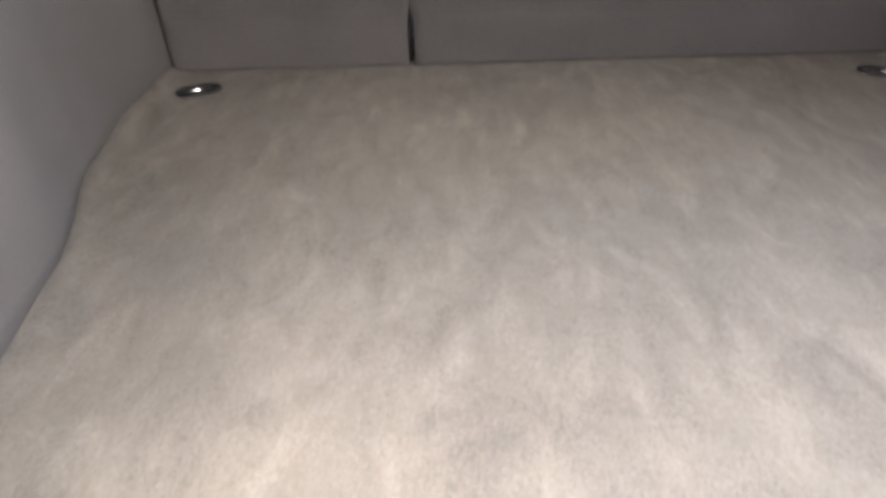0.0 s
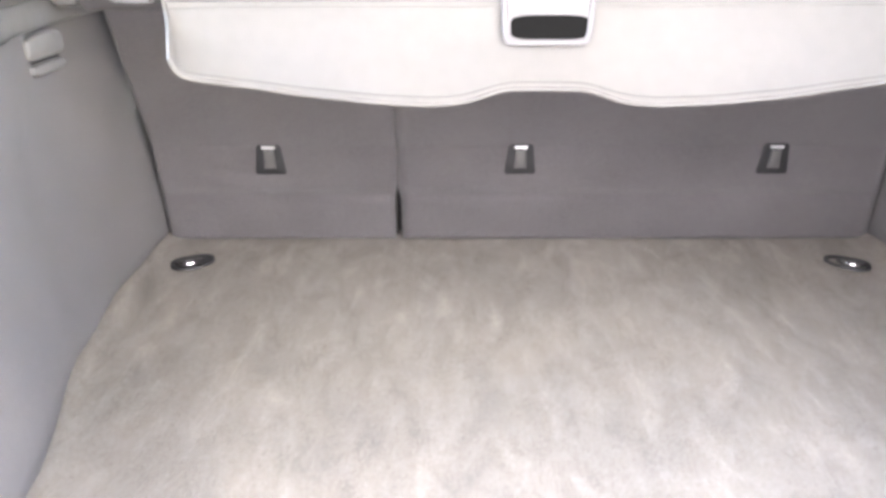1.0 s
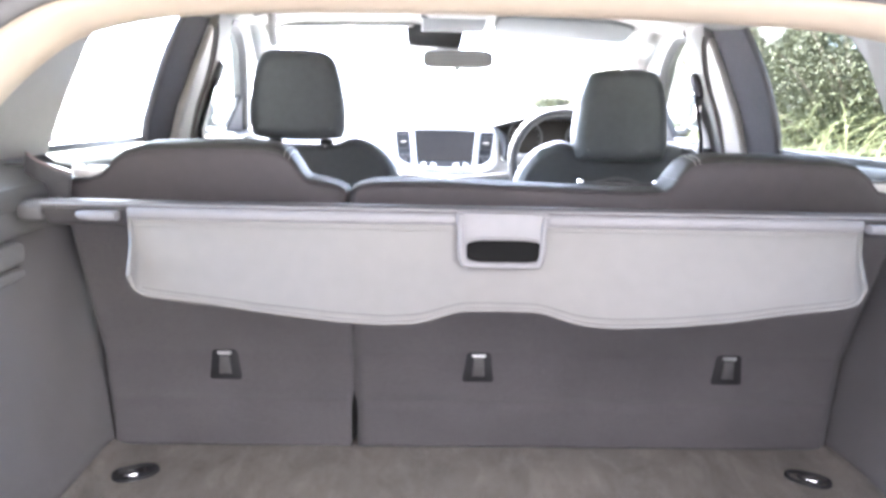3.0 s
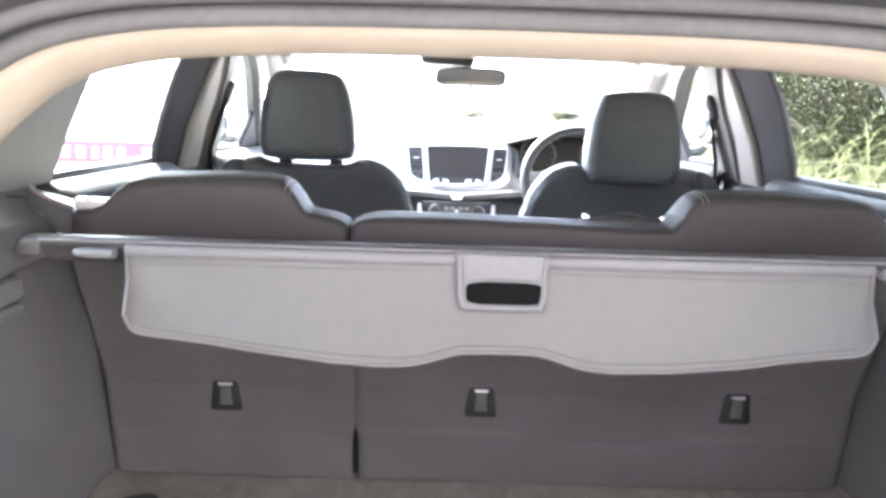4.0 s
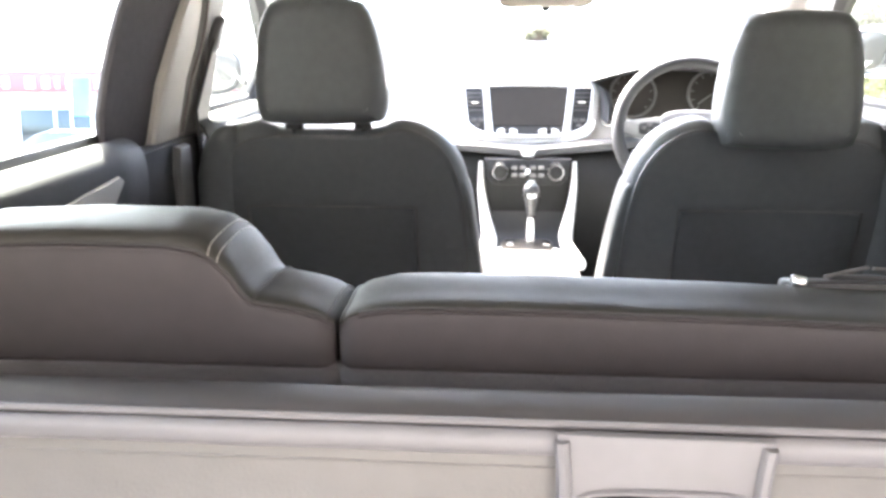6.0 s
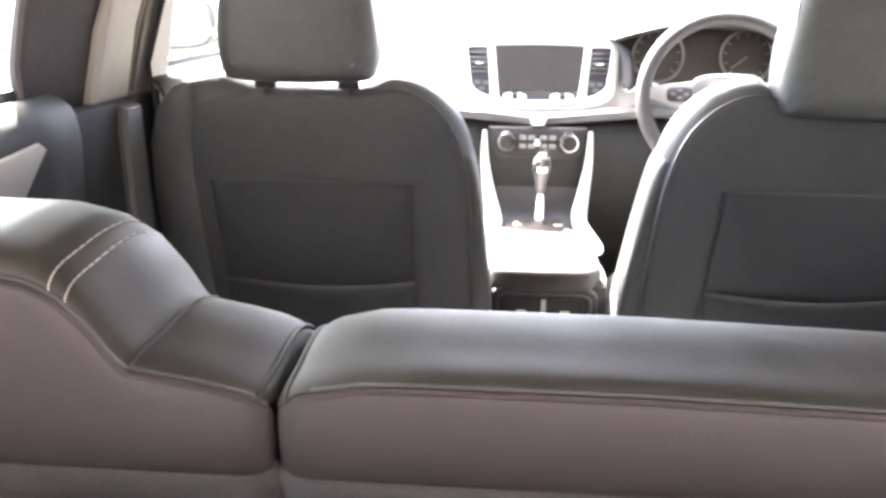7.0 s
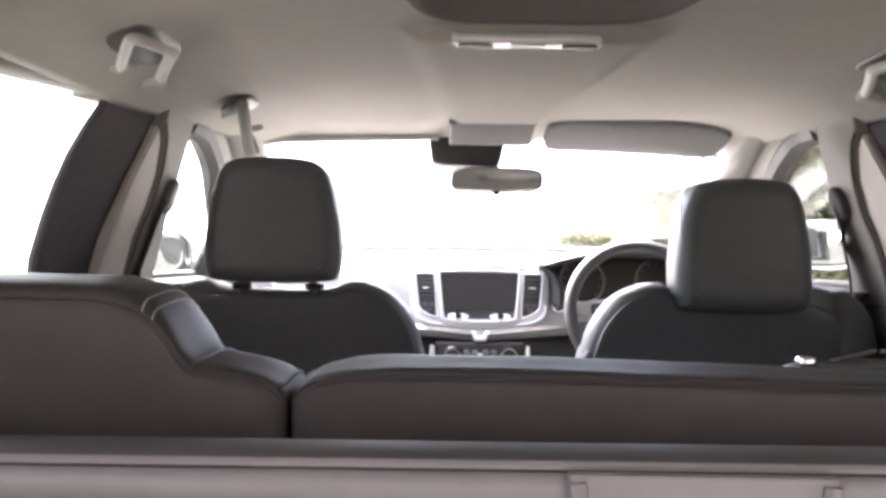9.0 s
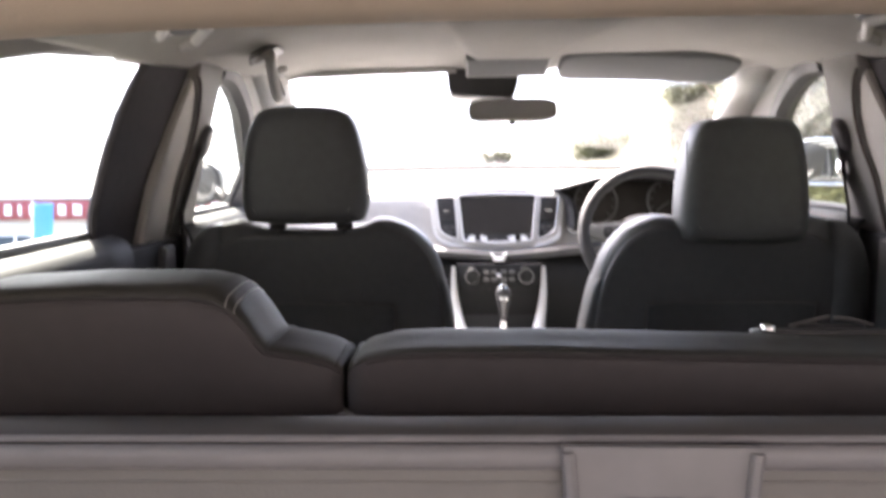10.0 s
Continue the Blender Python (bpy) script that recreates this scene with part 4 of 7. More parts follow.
def front_seat(cx, head_drop, label):
    s = thing("front_seat", label, "car seat", "front seats", at=(cx, 1.1, -0.34))
    # order round the loop: left foot up over the top and down the right
    pts = [(-0.277, 0.05), (-0.275, 0.18), (-0.268, 0.30), (-0.256, 0.38), (-0.236, 0.428), (-0.205, 0.464), (-0.165, 0.484), (-0.13, 0.488), (-0.09, 0.474), (0, 0.472), (0.09, 0.474), (0.13, 0.488), (0.165, 0.484), (0.205, 0.464), (0.236, 0.428), (0.256, 0.38), (0.268, 0.30), (0.275, 0.18), (0.277, 0.05), (0.265, -0.08), (0, -0.11), (-0.265, -0.08)]
    lp = [Vector((p.x, p.y)) for p in curve([(a, b, 0) for a, b in pts], 3, closed=True)]
    bm = B()
    slab(bm, lp, 0.0, 0.13, 0.045, lambda u, v, d: (cx + u, lean_y(v) + d + 0.10 * max(0.0, abs(u) - 0.19) * (1 if d < 0.06 else 0.2), v), n=6)
    part("backrest", bm, LEATHER_FRONT, s, "grey leather backrest with rounded shoulders", smooth=60)
    # dark panel set on the rear face, with a seam on the outer shoulder
    pan = [(-0.238, 0.0), (-0.238, 0.20), (-0.230, 0.33), (-0.205, 0.40), (-0.160, 0.444), (-0.10, 0.459), (0, 0.459), (0.09, 0.461), (0.13, 0.472), (0.165, 0.468), (0.20, 0.448), (0.226, 0.416), (0.243, 0.372), (0.255, 0.30), (0.261, 0.18), (0.263, 0.05), (0.25, -0.06), (0.0, -0.09), (-0.23, -0.05)]
    if cx > 0:
        pan = [(-a, b) for a, b in pan][::-1]
    lp = [Vector((p.x, p.y)) for p in curve([(a, b, 0) for a, b in pan], 3, closed=True)]
    bm = B()
    slab(bm, lp, -0.006, 0.03, 0.008, lambda u, v, d: (cx + u, lean_y(v) + d + 0.10 * max(0.0, abs(u) - 0.19), v), n=3)
    panel = part("back_panel", bm, LEATHER_BACK, s, "black vinyl rear panel", smooth=60)
    bm = B()
    tube(bm, [(cx + p.x, lean_y(p.y) - 0.003 + 0.10 * max(0.0, abs(p.x) - 0.19), p.y) for p in lp], 0.0014, 6, closed=True)
    part("panel_piping", bm, LEATHER, panel)
    # puffed bolster, a padded roll down the outer flank
    g = -1 if cx < 0 else 1
    bm = B()
    loops = []
    for z in [-0.05, -0.04, -0.02] + list(np.linspace(0.0, 0.44, 23)) + [0.452, 0.462, 0.470, 0.476, 0.4795]:
        xo = lerp(z, [0.0, 0.18, 0.30, 0.38, 0.432, 0.466, 0.480], [0.276, 0.278, 0.273, 0.261, 0.241, 0.212, 0.188])
        xi = lerp(z, [0.0, 0.20, 0.33, 0.40, 0.448, 0.480], [0.192, 0.194, 0.190, 0.180, 0.168, 0.172])
        m_, h_ = (xo + xi) / 2, (xo - xi) / 2
        fat = min(1.0, (0.481 - z) / 0.03, (z + 0.056) / 0.03) ** 0.5
        lp_ = []
        for k in range(17):
            a = math.pi * k / 16
            t_ = -math.cos(a)
            lp_.append((cx + g * (m_ + h_ * t_), lean_y(z) + 0.010 - 0.030 * fat * math.sin(a) ** 0.8 + 0.16 * max(0.0, m_ + h_ * t_ - 0.20), z))
        lp_ += [(cx + g * xo, lean_y(z) + 0.07, z), (cx + g * xi, lean_y(z) + 0.07, z)]
        loops.append(lp_)
    rings(bm, loops)
    part("outer_bolster", bm, LEATHER_FRONT, s, "puffed grey leather outer bolster", smooth=60)
    # side cover of the inner flank, set a little proud below the shoulder
    g = 1 if cx < 0 else -1
    sc = [(0.232, 0.362), (0.248, 0.368), (0.262, 0.352), (0.277, 0.27), (0.291, 0.15), (0.298, 0.05), (0.294, -0.04), (0.25, -0.06), (0.235, 0.05), (0.232, 0.25)]
    lp3 = [Vector((p.x, p.y)) for p in curve([(g * a, b, 0) for a, b in sc], 3, closed=True)]
    bm = B()
    slab(bm, lp3, 0.016, 0.115, 0.012, lambda u, v, d: (cx + u, lean_y(v) + d + 0.10 * max(0.0, abs(u) - 0.19), v), n=4)
    part("side_cover", bm, LEATHER_FRONT, s, "pale grey leather side cover", smooth=60)
    # map pocket with a sagging elastic edge
    bm = B()

    def pocket(u, v):
        x = cx - 0.165 + 0.33 * u
        top = 0.125 + 0.010 * (2 * u - 1) ** 2
        z = top - (top + 0.06) * v
        return (x, lean_y(z) - 0.011 - 0.012 * math.sin(math.pi * u) * (1 - 0.6 * v), z)
    sheet(bm, pocket, 20, 10)
    pk = part("map_pocket", bm, POCKET, s, "black map pocket", solid=0.003)
    bm = B()
    pl = [(-0.162, -0.05), (-0.164, 0.15), (-0.160, 0.29), (-0.145, 0.316), (0.0, 0.320), (0.145, 0.316), (0.160, 0.29), (0.164, 0.15), (0.162, -0.05), (0.0, -0.06)]
    slab(bm, [Vector((p.x, p.y)) for p in curve([(a, b, 0) for a, b in pl], 3, closed=True)], -0.009, 0.0, 0.003, lambda u, v, d: (cx + u, lean_y(v) + d, v), n=2)
    part("pocket_panel", bm, POCKET, pk, "darker vinyl behind the pocket")
    bm = B()
    tube(bm, [pocket(u, 0.0) for u in np.linspace(0, 1, 20)], 0.0042, 8)
    part("pocket_edge", bm, GREY_PLASTIC, pk, "grey elastic edge")
    for sx in (-0.165, 0.165):
        part("pocket_seam", tube(B(), [(cx + sx, lean_y(z) - 0.007, z) for z in np.linspace(0.32, -0.05, 10)], 0.0014, 5), LEATHER, pk)
    part("pocket_seam", tube(B(), [(cx + u, lean_y(0.32) - 0.007, 0.32) for u in np.linspace(-0.165, 0.165, 8)], 0.0014, 5), LEATHER, pk)
    # headrest on two posts
    z0, z1 = 0.486 if cx < 0 else 0.446, 0.703 - head_drop - head_drop * 0.3
    hk = (z1 - z0) / 0.211
    hp = [(-0.095, z0), (-0.112, z0 + 0.012), (-0.119, z0 + 0.045), (-0.115, z0 + 0.10 * hk), (-0.103, z0 + 0.16 * hk), (-0.086, z1 - 0.017), (-0.06, z1 - 0.004), (0, z1), (0.06, z1 - 0.004), (0.086, z1 - 0.017), (0.103, z0 + 0.16 * hk), (0.115, z0 + 0.10 * hk), (0.119, z0 + 0.045), (0.112, z0 + 0.012), (0.095, z0), (0, z0 - 0.003)]
    lp = [Vector((p.x, p.y)) for p in curve([(a, b, 0) for a, b in hp], 3, closed=True)]
    bm = B()
    slab(bm, lp, 0.0, 0.11, 0.03, lambda u, v, d: (cx + u, 0.722 + d + 0.10 * (v - z0) * (1 if d > 0.06 else 0.1) + 0.25 * u * u * 4 * (1 if d < 0.06 else 0), v), n=7)
    hr = part("headrest", bm, LEATHER_FRONT, s, "grey leather headrest", smooth=60)
    bm = B()
    tube(bm, [(cx - 0.109, 0.742 + 0.1 * (z - z0), z) for z in np.linspace(z0 + 0.02, z1 - 0.045, 12)], 0.0012, 5)
    part("headrest_seam", bm, LEATHER_BACK, hr)
    for sx in (-0.062, 0.068):
        bm = B()
        tube(bm, [(cx + sx, 0.79, z0 + 0.03), (cx + sx, 0.80, 0.455)], 0.0065, 10)
        part("post", bm, CHROME, hr, "chrome headrest post")
        bm = B()
        slab(bm, ellipse(cx + sx, 0.80, 0.017, 0.013, 16, 3), 0.0, 0.012, 0.003, lambda u, v, d: (u, v, 0.470 + d), n=2)
        part("post_guide", bm, BLACK, s, "black plastic post guide")
    # seat cushion and its base
    bm = B()
    cp = [Vector(p) for p in ((-0.26, 0.86), (-0.265, 1.2), (-0.23, 1.36), (0, 1.39), (0.23, 1.36), (0.265, 1.2), (0.26, 0.86), (0, 0.85))]
    lp = [Vector((p.x, p.y)) for p in curve([(p.x, p.y, 0) for p in cp], 4, closed=True)]
    slab(bm, lp, -0.16, 0.0, 0.04, lambda u, v, d: (cx + u, v, d - 0.02 + 0.02 * (abs(u) / 0.26) ** 2), n=4)
    part("cushion", bm, LEATHER_FRONT, s)
    bm = B()
    box(bm, cx - 0.24, cx + 0.24, 0.90, 1.30, -0.345, -0.17, 0.02)
    part("seat_base", bm, BLACK, s)
    return s


front_seat(-0.412, 0.0, "dark grey leather front passenger seat with a raised headrest")
front_seat(0.408, 0.022, "dark grey leather driver's seat with a low headrest")

# seat belts on the pillars
for s in (-1, 1):
    b = thing("seat_belt", "grey front seat belt hanging from its pillar guide", "seat belt", "seat belts", at=(s * 0.63, 0.84, 0.64))
    bm = B()
    rings(bm, [[(s * (x - 0.012 * (1 - 2 * w)), y - 0.02 * (1 - 2 * w), z) for w in (0, 1)] for x, y, z in (((0.640, 0.905, 0.64), (0.662, 0.89, 0.5), (0.668, 0.885, 0.3), (0.665, 0.88, 0.0), (0.66, 0.88, -0.3)) if s > 0 else ((0.643, 0.868, 0.63), (0.682, 0.85, 0.5), (0.674, 0.85, 0.3), (0.674, 0.85, 0.0), (0.67, 0.85, -0.3)))], closed=False, cap=False)
    part("strap", bm, WEBBING, b, "dark webbing strap", solid=0.002)
    bm = B()
    slab(bm, ellipse(0.884, 0.640, 0.023, 0.034, 20, 2.2), 0.0, 0.028, 0.010, lambda u, v, d: (s * (side_x(v) - 0.043 + d), u, v), n=3)
    part("belt_guide", bm, GREY_PLASTIC if s < 0 else FRAME_DARK, b, "grey plastic upper guide")
    if s > 0:
        bm = B()
        box(bm, 0.645, 0.657, 0.876, 0.916, 0.565, 0.592, 0.003)
        part("tongue", bm, CHROME, b, "bright belt tongue")

# rear belt: a strap on edge round the end of the bolster, down behind the seat
b = thing("rear_belt", "dark rear seat belt strap folded over the side bolster's end", "seat belt", at=(-0.62, -0.118, 0.44))
way = curve([(-0.648, -0.104, 0.492), (-0.627, -0.118, 0.4825), (-0.603, -0.122, 0.4735), (-0.579, -0.120, 0.4655)], 4)
bm = B()
rings(bm, [[p + Vector((-0.004 * k, -0.004 * math.sin(3 * k), -0.046 * k)) for k in np.linspace(0, 1, 6)] for p in way], closed=False, cap=False)
part("strap", bm, WEBBING, b, "dark webbing strap", solid=0.002)
bm = B()
tube(bm, way, 0.0022, 6)
part("selvedge", bm, SELVEDGE, b, "pinkish woven edge")

# ---- dashboard ----
dash = thing("dashboard", "pale grey and black dashboard with a silver centre bezel", "dashboard", at=(0, 1.6, 0.3))
prof = [(1.60, 0.31), (1.555, 0.315), (1.535, 0.33), (1.56, 0.35), (1.585, 0.40), (1.60, 0.46), (1.62, 0.496), (1.67, 0.512), (1.80, 0.530), (1.97, 0.545), (2.05, 0.535), (2.06, 0.40), (1.9, 0.31)]
prof = curve([(a, b, 0) for a, b in prof], 3, closed=True)
bm = B()
rings(bm, [[(x, p.x - 0.07 * (abs(x) / 0.69) ** 3, p.y - 0.010 * (abs(x) / 0.69) ** 2) for p in prof] for x in np.linspace(-0.69, 0.69, 29)])
part("dash_body", bm, DASH, dash, "pale grey grained dash moulding", smooth=50)
# dark lower half
bm = B()
lowp = curve([(1.545, 0.325, 0), (1.50, 0.30, 0), (1.485, 0.20, 0), (1.52, 0.06, 0), (1.60, -0.10, 0), (1.70, -0.10, 0), (1.70, 0.2, 0), (1.60, 0.32, 0)], 3, closed=True)
for a, b in ((-0.685, 0.685),):
    rings(bm, [[(x, p.x - 0.07 * (abs(x) / 0.69) ** 3 - 0.004, p.y) for p in lowp] for x in np.linspace(a, b, 10)])
part("lower_panel", bm, GATE_BLACK, dash, "black lower dash panel", smooth=50)
# swept silver band
bm = B()
for a, b in ((-0.66, 0.66),):
    rings(bm, [[(x, y - 0.07 * (abs(x) / 0.69) ** 3 - 0.012, z + 0.30 * max(0, abs(x) - 0.02) * 0.32) for y, z in ((1.512, 0.305), (1.498, 0.310), (1.500, 0.326), (1.52, 0.336), (1.55, 0.334))] for x in np.linspace(a, b, 41)], closed=True)
part("trim_strip", bm, STRIP, dash, "swept dull grey trim strip")


def face(u, v, d):
    """The centre stack's upper face, leaning to the front."""
    return (u, 1.578 + (v - 0.43) * 0.32 - d + 0.10 * u * u * 4 * 0.3, v)


shield = [(-0.196, 0.494), (-0.196, 0.45), (-0.188, 0.39), (-0.165, 0.363), (-0.10, 0.346), (0, 0.340), (0.10, 0.346), (0.165, 0.363), (0.188, 0.39), (0.196, 0.45), (0.196, 0.494), (0.13, 0.503), (0, 0.506), (-0.13, 0.502)]
bm = B()
slab(bm, [Vector((p.x, p.y)) for p in curve([(a, b, 0) for a, b in shield], 3, closed=True)], -0.03, 0.012, 0.006, lambda u, v, d: face(u, v, d), n=3)
bezel = part("centre_bezel", bm, BEZEL, dash, "pale satin bezel round screen and vents")
SCREEN_LOOP = [(-0.114, 0.490), (-0.1145, 0.484), (-0.103, 0.376), (-0.098, 0.364), (-0.085, 0.359), (0, 0.356), (0.085, 0.359), (0.098, 0.364), (0.103, 0.376), (0.1145, 0.484), (0.114, 0.490), (0.10, 0.4945), (0, 0.4965), (-0.10, 0.4945)]
SCREEN_LOOP = [Vector((p.x, p.y)) for p in curve([(a, b, 0) for a, b in SCREEN_LOOP], 3, closed=True)]
bm = B()
slab(bm, SCREEN_LOOP, 0.0, 0.018, 0.002, lambda u, v, d: (u, 1.578 + (v - 0.43) * 0.32 - d, v), n=2)
surround = part("screen_surround", bm, SURROUND, dash, "glossy dark surround of the screen")
bm = B()
slab(bm, [Vector((p.x, p.y)) for p in curve([(-0.109, 0.486, 0), (-0.109, 0.478, 0), (-0.101, 0.40, 0), (-0.098, 0.388, 0), (-0.085, 0.385, 0), (0.085, 0.385, 0), (0.098, 0.388, 0), (0.101, 0.40, 0), (0.109, 0.478, 0), (0.109, 0.486, 0), (0.095, 0.490, 0), (-0.095, 0.490, 0)], 3, closed=True)], 0.012, 0.0205, 0.0015, lambda u, v, d: (u, 1.579 + (v - 0.43) * 0.32 - d, v), n=1)
scr = part("screen", bm, SCREEN, dash, "dark, switched-off touch screen", smooth=0)
bm = B()
tube(bm, [face(p.x, p.y, 0.019) for p in SCREEN_LOOP], 0.0052, 8, closed=True)
part("screen_rim", bm, SATIN, surround, "bright silver rim")
bm = B()
tube(bm, [face(p.x, p.y, 0.012) for p in curve([(-0.186, 0.40, 0), (-0.180, 0.375, 0), (-0.155, 0.356, 0), (-0.10, 0.345, 0), (0, 0.340, 0), (0.10, 0.345, 0), (0.155, 0.356, 0), (0.180, 0.375, 0), (0.186, 0.40, 0)], 5)], 0.0045, 8)
part("bezel_lip", bm, SATIN, bezel, "bright lower lip of the bezel")
for kx in (-0.058, 0.058):
    bm = B()
    c = Vector(face(kx, 0.372, 0.017))
    tube(bm, [c, c + Vector((0, -0.010, 0)), c + Vector((0, -0.018, 0))], lambda f: 0.0105 - 0.002 * f, 16)
    kn = part("knob", bm, CHROME, dash, "small chrome-rimmed knob")
    bm = B()
    slab(bm, ellipse(kx, 0.3695, 0.029, 0.0085, 28, 2.6), 0.016, 0.0205, 0.001, lambda u, v, d: (u, 1.578 + (v - 0.43) * 0.32 - d, v), n=1)
    part("knob_plate", bm, SATIN, kn, "silver key plate round the knob")
    bm = B()
    tube(bm, [c + Vector((0, -0.0182, 0)), c + Vector((0, -0.020, 0))], 0.0065, 14)
    part("knob_face", bm, BLACK, kn)
    for j in (-1, 1):
        q = face(kx + j * 0.018, 0.372, 0.018)
        part("button", box(B(), q[0] - 0.006, q[0] + 0.006, q[1] - 0.002, q[1] + 0.004, q[2] - 0.004, q[2] + 0.004, 0.001), GREY_PLASTIC, scr)
for s in (-1, 1):
    bm = B()
    vo = [(s * 0.128, 0.488), (s * 0.1245, 0.478), (s * 0.117, 0.40), (s * 0.116, 0.372), (s * 0.122, 0.366), (s * 0.150, 0.376), (s * 0.168, 0.392), (s * 0.172, 0.41), (s * 0.181, 0.480), (s * 0.178, 0.488)]
    slab(bm, [Vector((p.x, p.y)) for p in curve([(a, b, 0) for a, b in vo], 3, closed=True)], 0.004, 0.0145, 0.002, face, n=1)
    v = part("air_vent", bm, BLACK, dash, "black centre air vent")
    bm = B()
    tube(bm, [face(p.x, p.y, 0.0145) for p in curve([(a, b, 0) for a, b in vo], 3, closed=True)], 0.0040, 6, closed=True)
    part("vent_rim", bm, SATIN, v, "bright silver vent rim")
    for k in range(5):
        z = 0.426 + k * 0.0115
        c = face(s * (0.146 + (z - 0.426) * 0.13), z, 0.016)
        bm = B()
        box(bm, c[0] - 0.022, c[0] + 0.022, c[1] - 0.003, c[1] + 0.008, c[2] - 0.0014, c[2] + 0.0014, 0.0006, 1)
        part("slat", bm, GREY_PLASTIC, v)
    c = face(s * 0.148, 0.449, 0.020)
    bm = B()
    box(bm, c[0] - 0.011, c[0] + 0.011, c[1] - 0.004, c[1] + 0.004, c[2] - 0.0035, c[2] + 0.0035, 0.001)
    part("vent_tab", bm, CHROME, v, "bright adjuster tab")
    for dx, z in ((0.132, 0.400), (0.152, 0.400), (0.142, 0.386)):
        c = face(s * dx, z, 0.016)
        bm = B()
        box(bm, c[0] - 0.0075, c[0] + 0.0075, c[1] - 0.002, c[1] + 0.002, c[2] - 0.005, c[2] + 0.005, 0.001)
        part("button", bm, GREY_PLASTIC, v)
# outer vents
for s in (-1, 1):
    bm = B()
    slab(bm, ellipse(s * 0.60, 0.42, 0.042, 0.045, 20, 3), -0.01, 0.02, 0.006, lambda u, v, d: (u, 1.535 - d, v), n=2)
    v = part("air_vent", bm, SATIN, dash, "silver-rimmed outer air vent")
    for k in range(5):
        bm = B()
        box(bm, s * 0.60 - 0.033, s * 0.60 + 0.033, 1.507, 1.516, 0.392 + k * 0.013, 0.397 + k * 0.013, 0.001, 1)
        part("slat", bm, BLACK, v)
# instrument binnacle
bm = B()
hood = curve([(0.206, 0.40, 0), (0.203, 0.455, 0), (0.190, 0.492, 0), (0.160, 0.516, 0), (0.190, 0.528, 0), (0.235, 0.540, 0), (0.29, 0.551, 0), (0.39, 0.557, 0), (0.51, 0.548, 0), (0.565, 0.522, 0), (0.583, 0.47, 0), (0.585, 0.40, 0)], 4)
loops = []
for y, grow in ((1.70, -0.01), (1.60, 0.0), (1.48, 0.0), (1.472, -0.006), (1.48, -0.014), (1.56, -0.02)):
    loops.append([(0.39 + (p.x - 0.39) * (1 + grow / 0.19), y, 0.42 + (p.y - 0.42) * (1 + grow / 0.13)) for p in hood])
rings(bm, loops, closed=False, cap=False)
part("binnacle", bm, BLACK, dash, "black instrument hood", solid=0.004)
bm = B()
slab(bm, [Vector((p.x, p.y)) for p in hood], 0, 0.01, 0.002, lambda u, v, d: (u, 1.555 + d + (v - 0.45) * 0.25, v), n=1)
clu = part("instrument_panel", bm, SCREEN, dash, "black instrument panel")
for gx in (0.285, 0.495):
    bm = B()
    tube(bm, [(p.x, 1.548 + (p.y - 0.45) * 0.25, p.y) for p in ellipse(gx, 0.472, 0.061, 0.061, 40)], 0.004, 8, closed=True)
    gg = part("gauge_ring", bm, GREY_PLASTIC, clu, "dull grey gauge ring")
    bm = B()
    for k in range(11):
        a = radians(225 - 27 * k)
        for r0, r1 in ((0.046, 0.055),):
            p0, p1 = (gx + r0 * math.cos(a), 0.472 + r0 * math.sin(a)), (gx + r1 * math.cos(a), 0.472 + r1 * math.sin(a))
            tube(bm, [(p0[0], 1.549 + (p0[1] - 0.45) * 0.25, p0[1]), (p1[0], 1.549 + (p1[1] - 0.45) * 0.25, p1[1])], 0.0013, 5)
    part("tick_marks", bm, DIAL, gg, "white tick marks")
    bm = B()
    a = radians(215)
    tube(bm, [(gx, 1.547, 0.472), (gx + 0.045 * math.cos(a), 1.54, 0.472 + 0.045 * math.sin(a))], 0.0018, 6)
    part("needle", bm, DIAL, gg)
# soft brow over the screen
bm = B()
tube(bm, curve([(-0.150, 1.608, 0.492), (-0.110, 1.592, 0.505), (0.0, 1.586, 0.510), (0.110, 1.592, 0.505), (0.150, 1.608, 0.492)], 8), 0.009, 10, flat=0.7)
part("brow", bm, DASH, dash, "grey grained brow over the screen")
# round starter switch beside the column
bm = B()
tube(bm, [(p.x, 1.556, p.y) for p in ellipse(0.222, 0.402, 0.017, 0.017, 28)], 0.0035, 8, closed=True)
st_ = part("switch_ring", bm, CHROME, dash, "chrome ring")
bm = B()
slab(bm, ellipse(0.222, 0.402, 0.0155, 0.0155, 20), 0.0, 0.006, 0.002, lambda u, v, d: (u, 1.560 - d, v), n=2)
part("switch", bm, BLACK, st_)
# small sensor on the dash top
bm = B()
slab(bm, ellipse(0.0, 2.0, 0.014, 0.014, 16), 0.0, 0.008, 0.003, lambda u, v, d: (u, v, 0.543 + d), n=2)
part("light_sensor", bm, BLACK, dash)

# ---- steering wheel ----
wheel = thing("steering_wheel", "three-spoke grey leather steering wheel", "steering wheel", at=(0.39, 1.33, 0.40))
WT = Matrix.Translation((0.39, 1.325, 0.400)) @ Euler((radians(-22), 0, 0)).to_matrix().to_4x4()


def on_wheel(u, v, d=0.0):
    return WT @ Vector((u, -d, v))


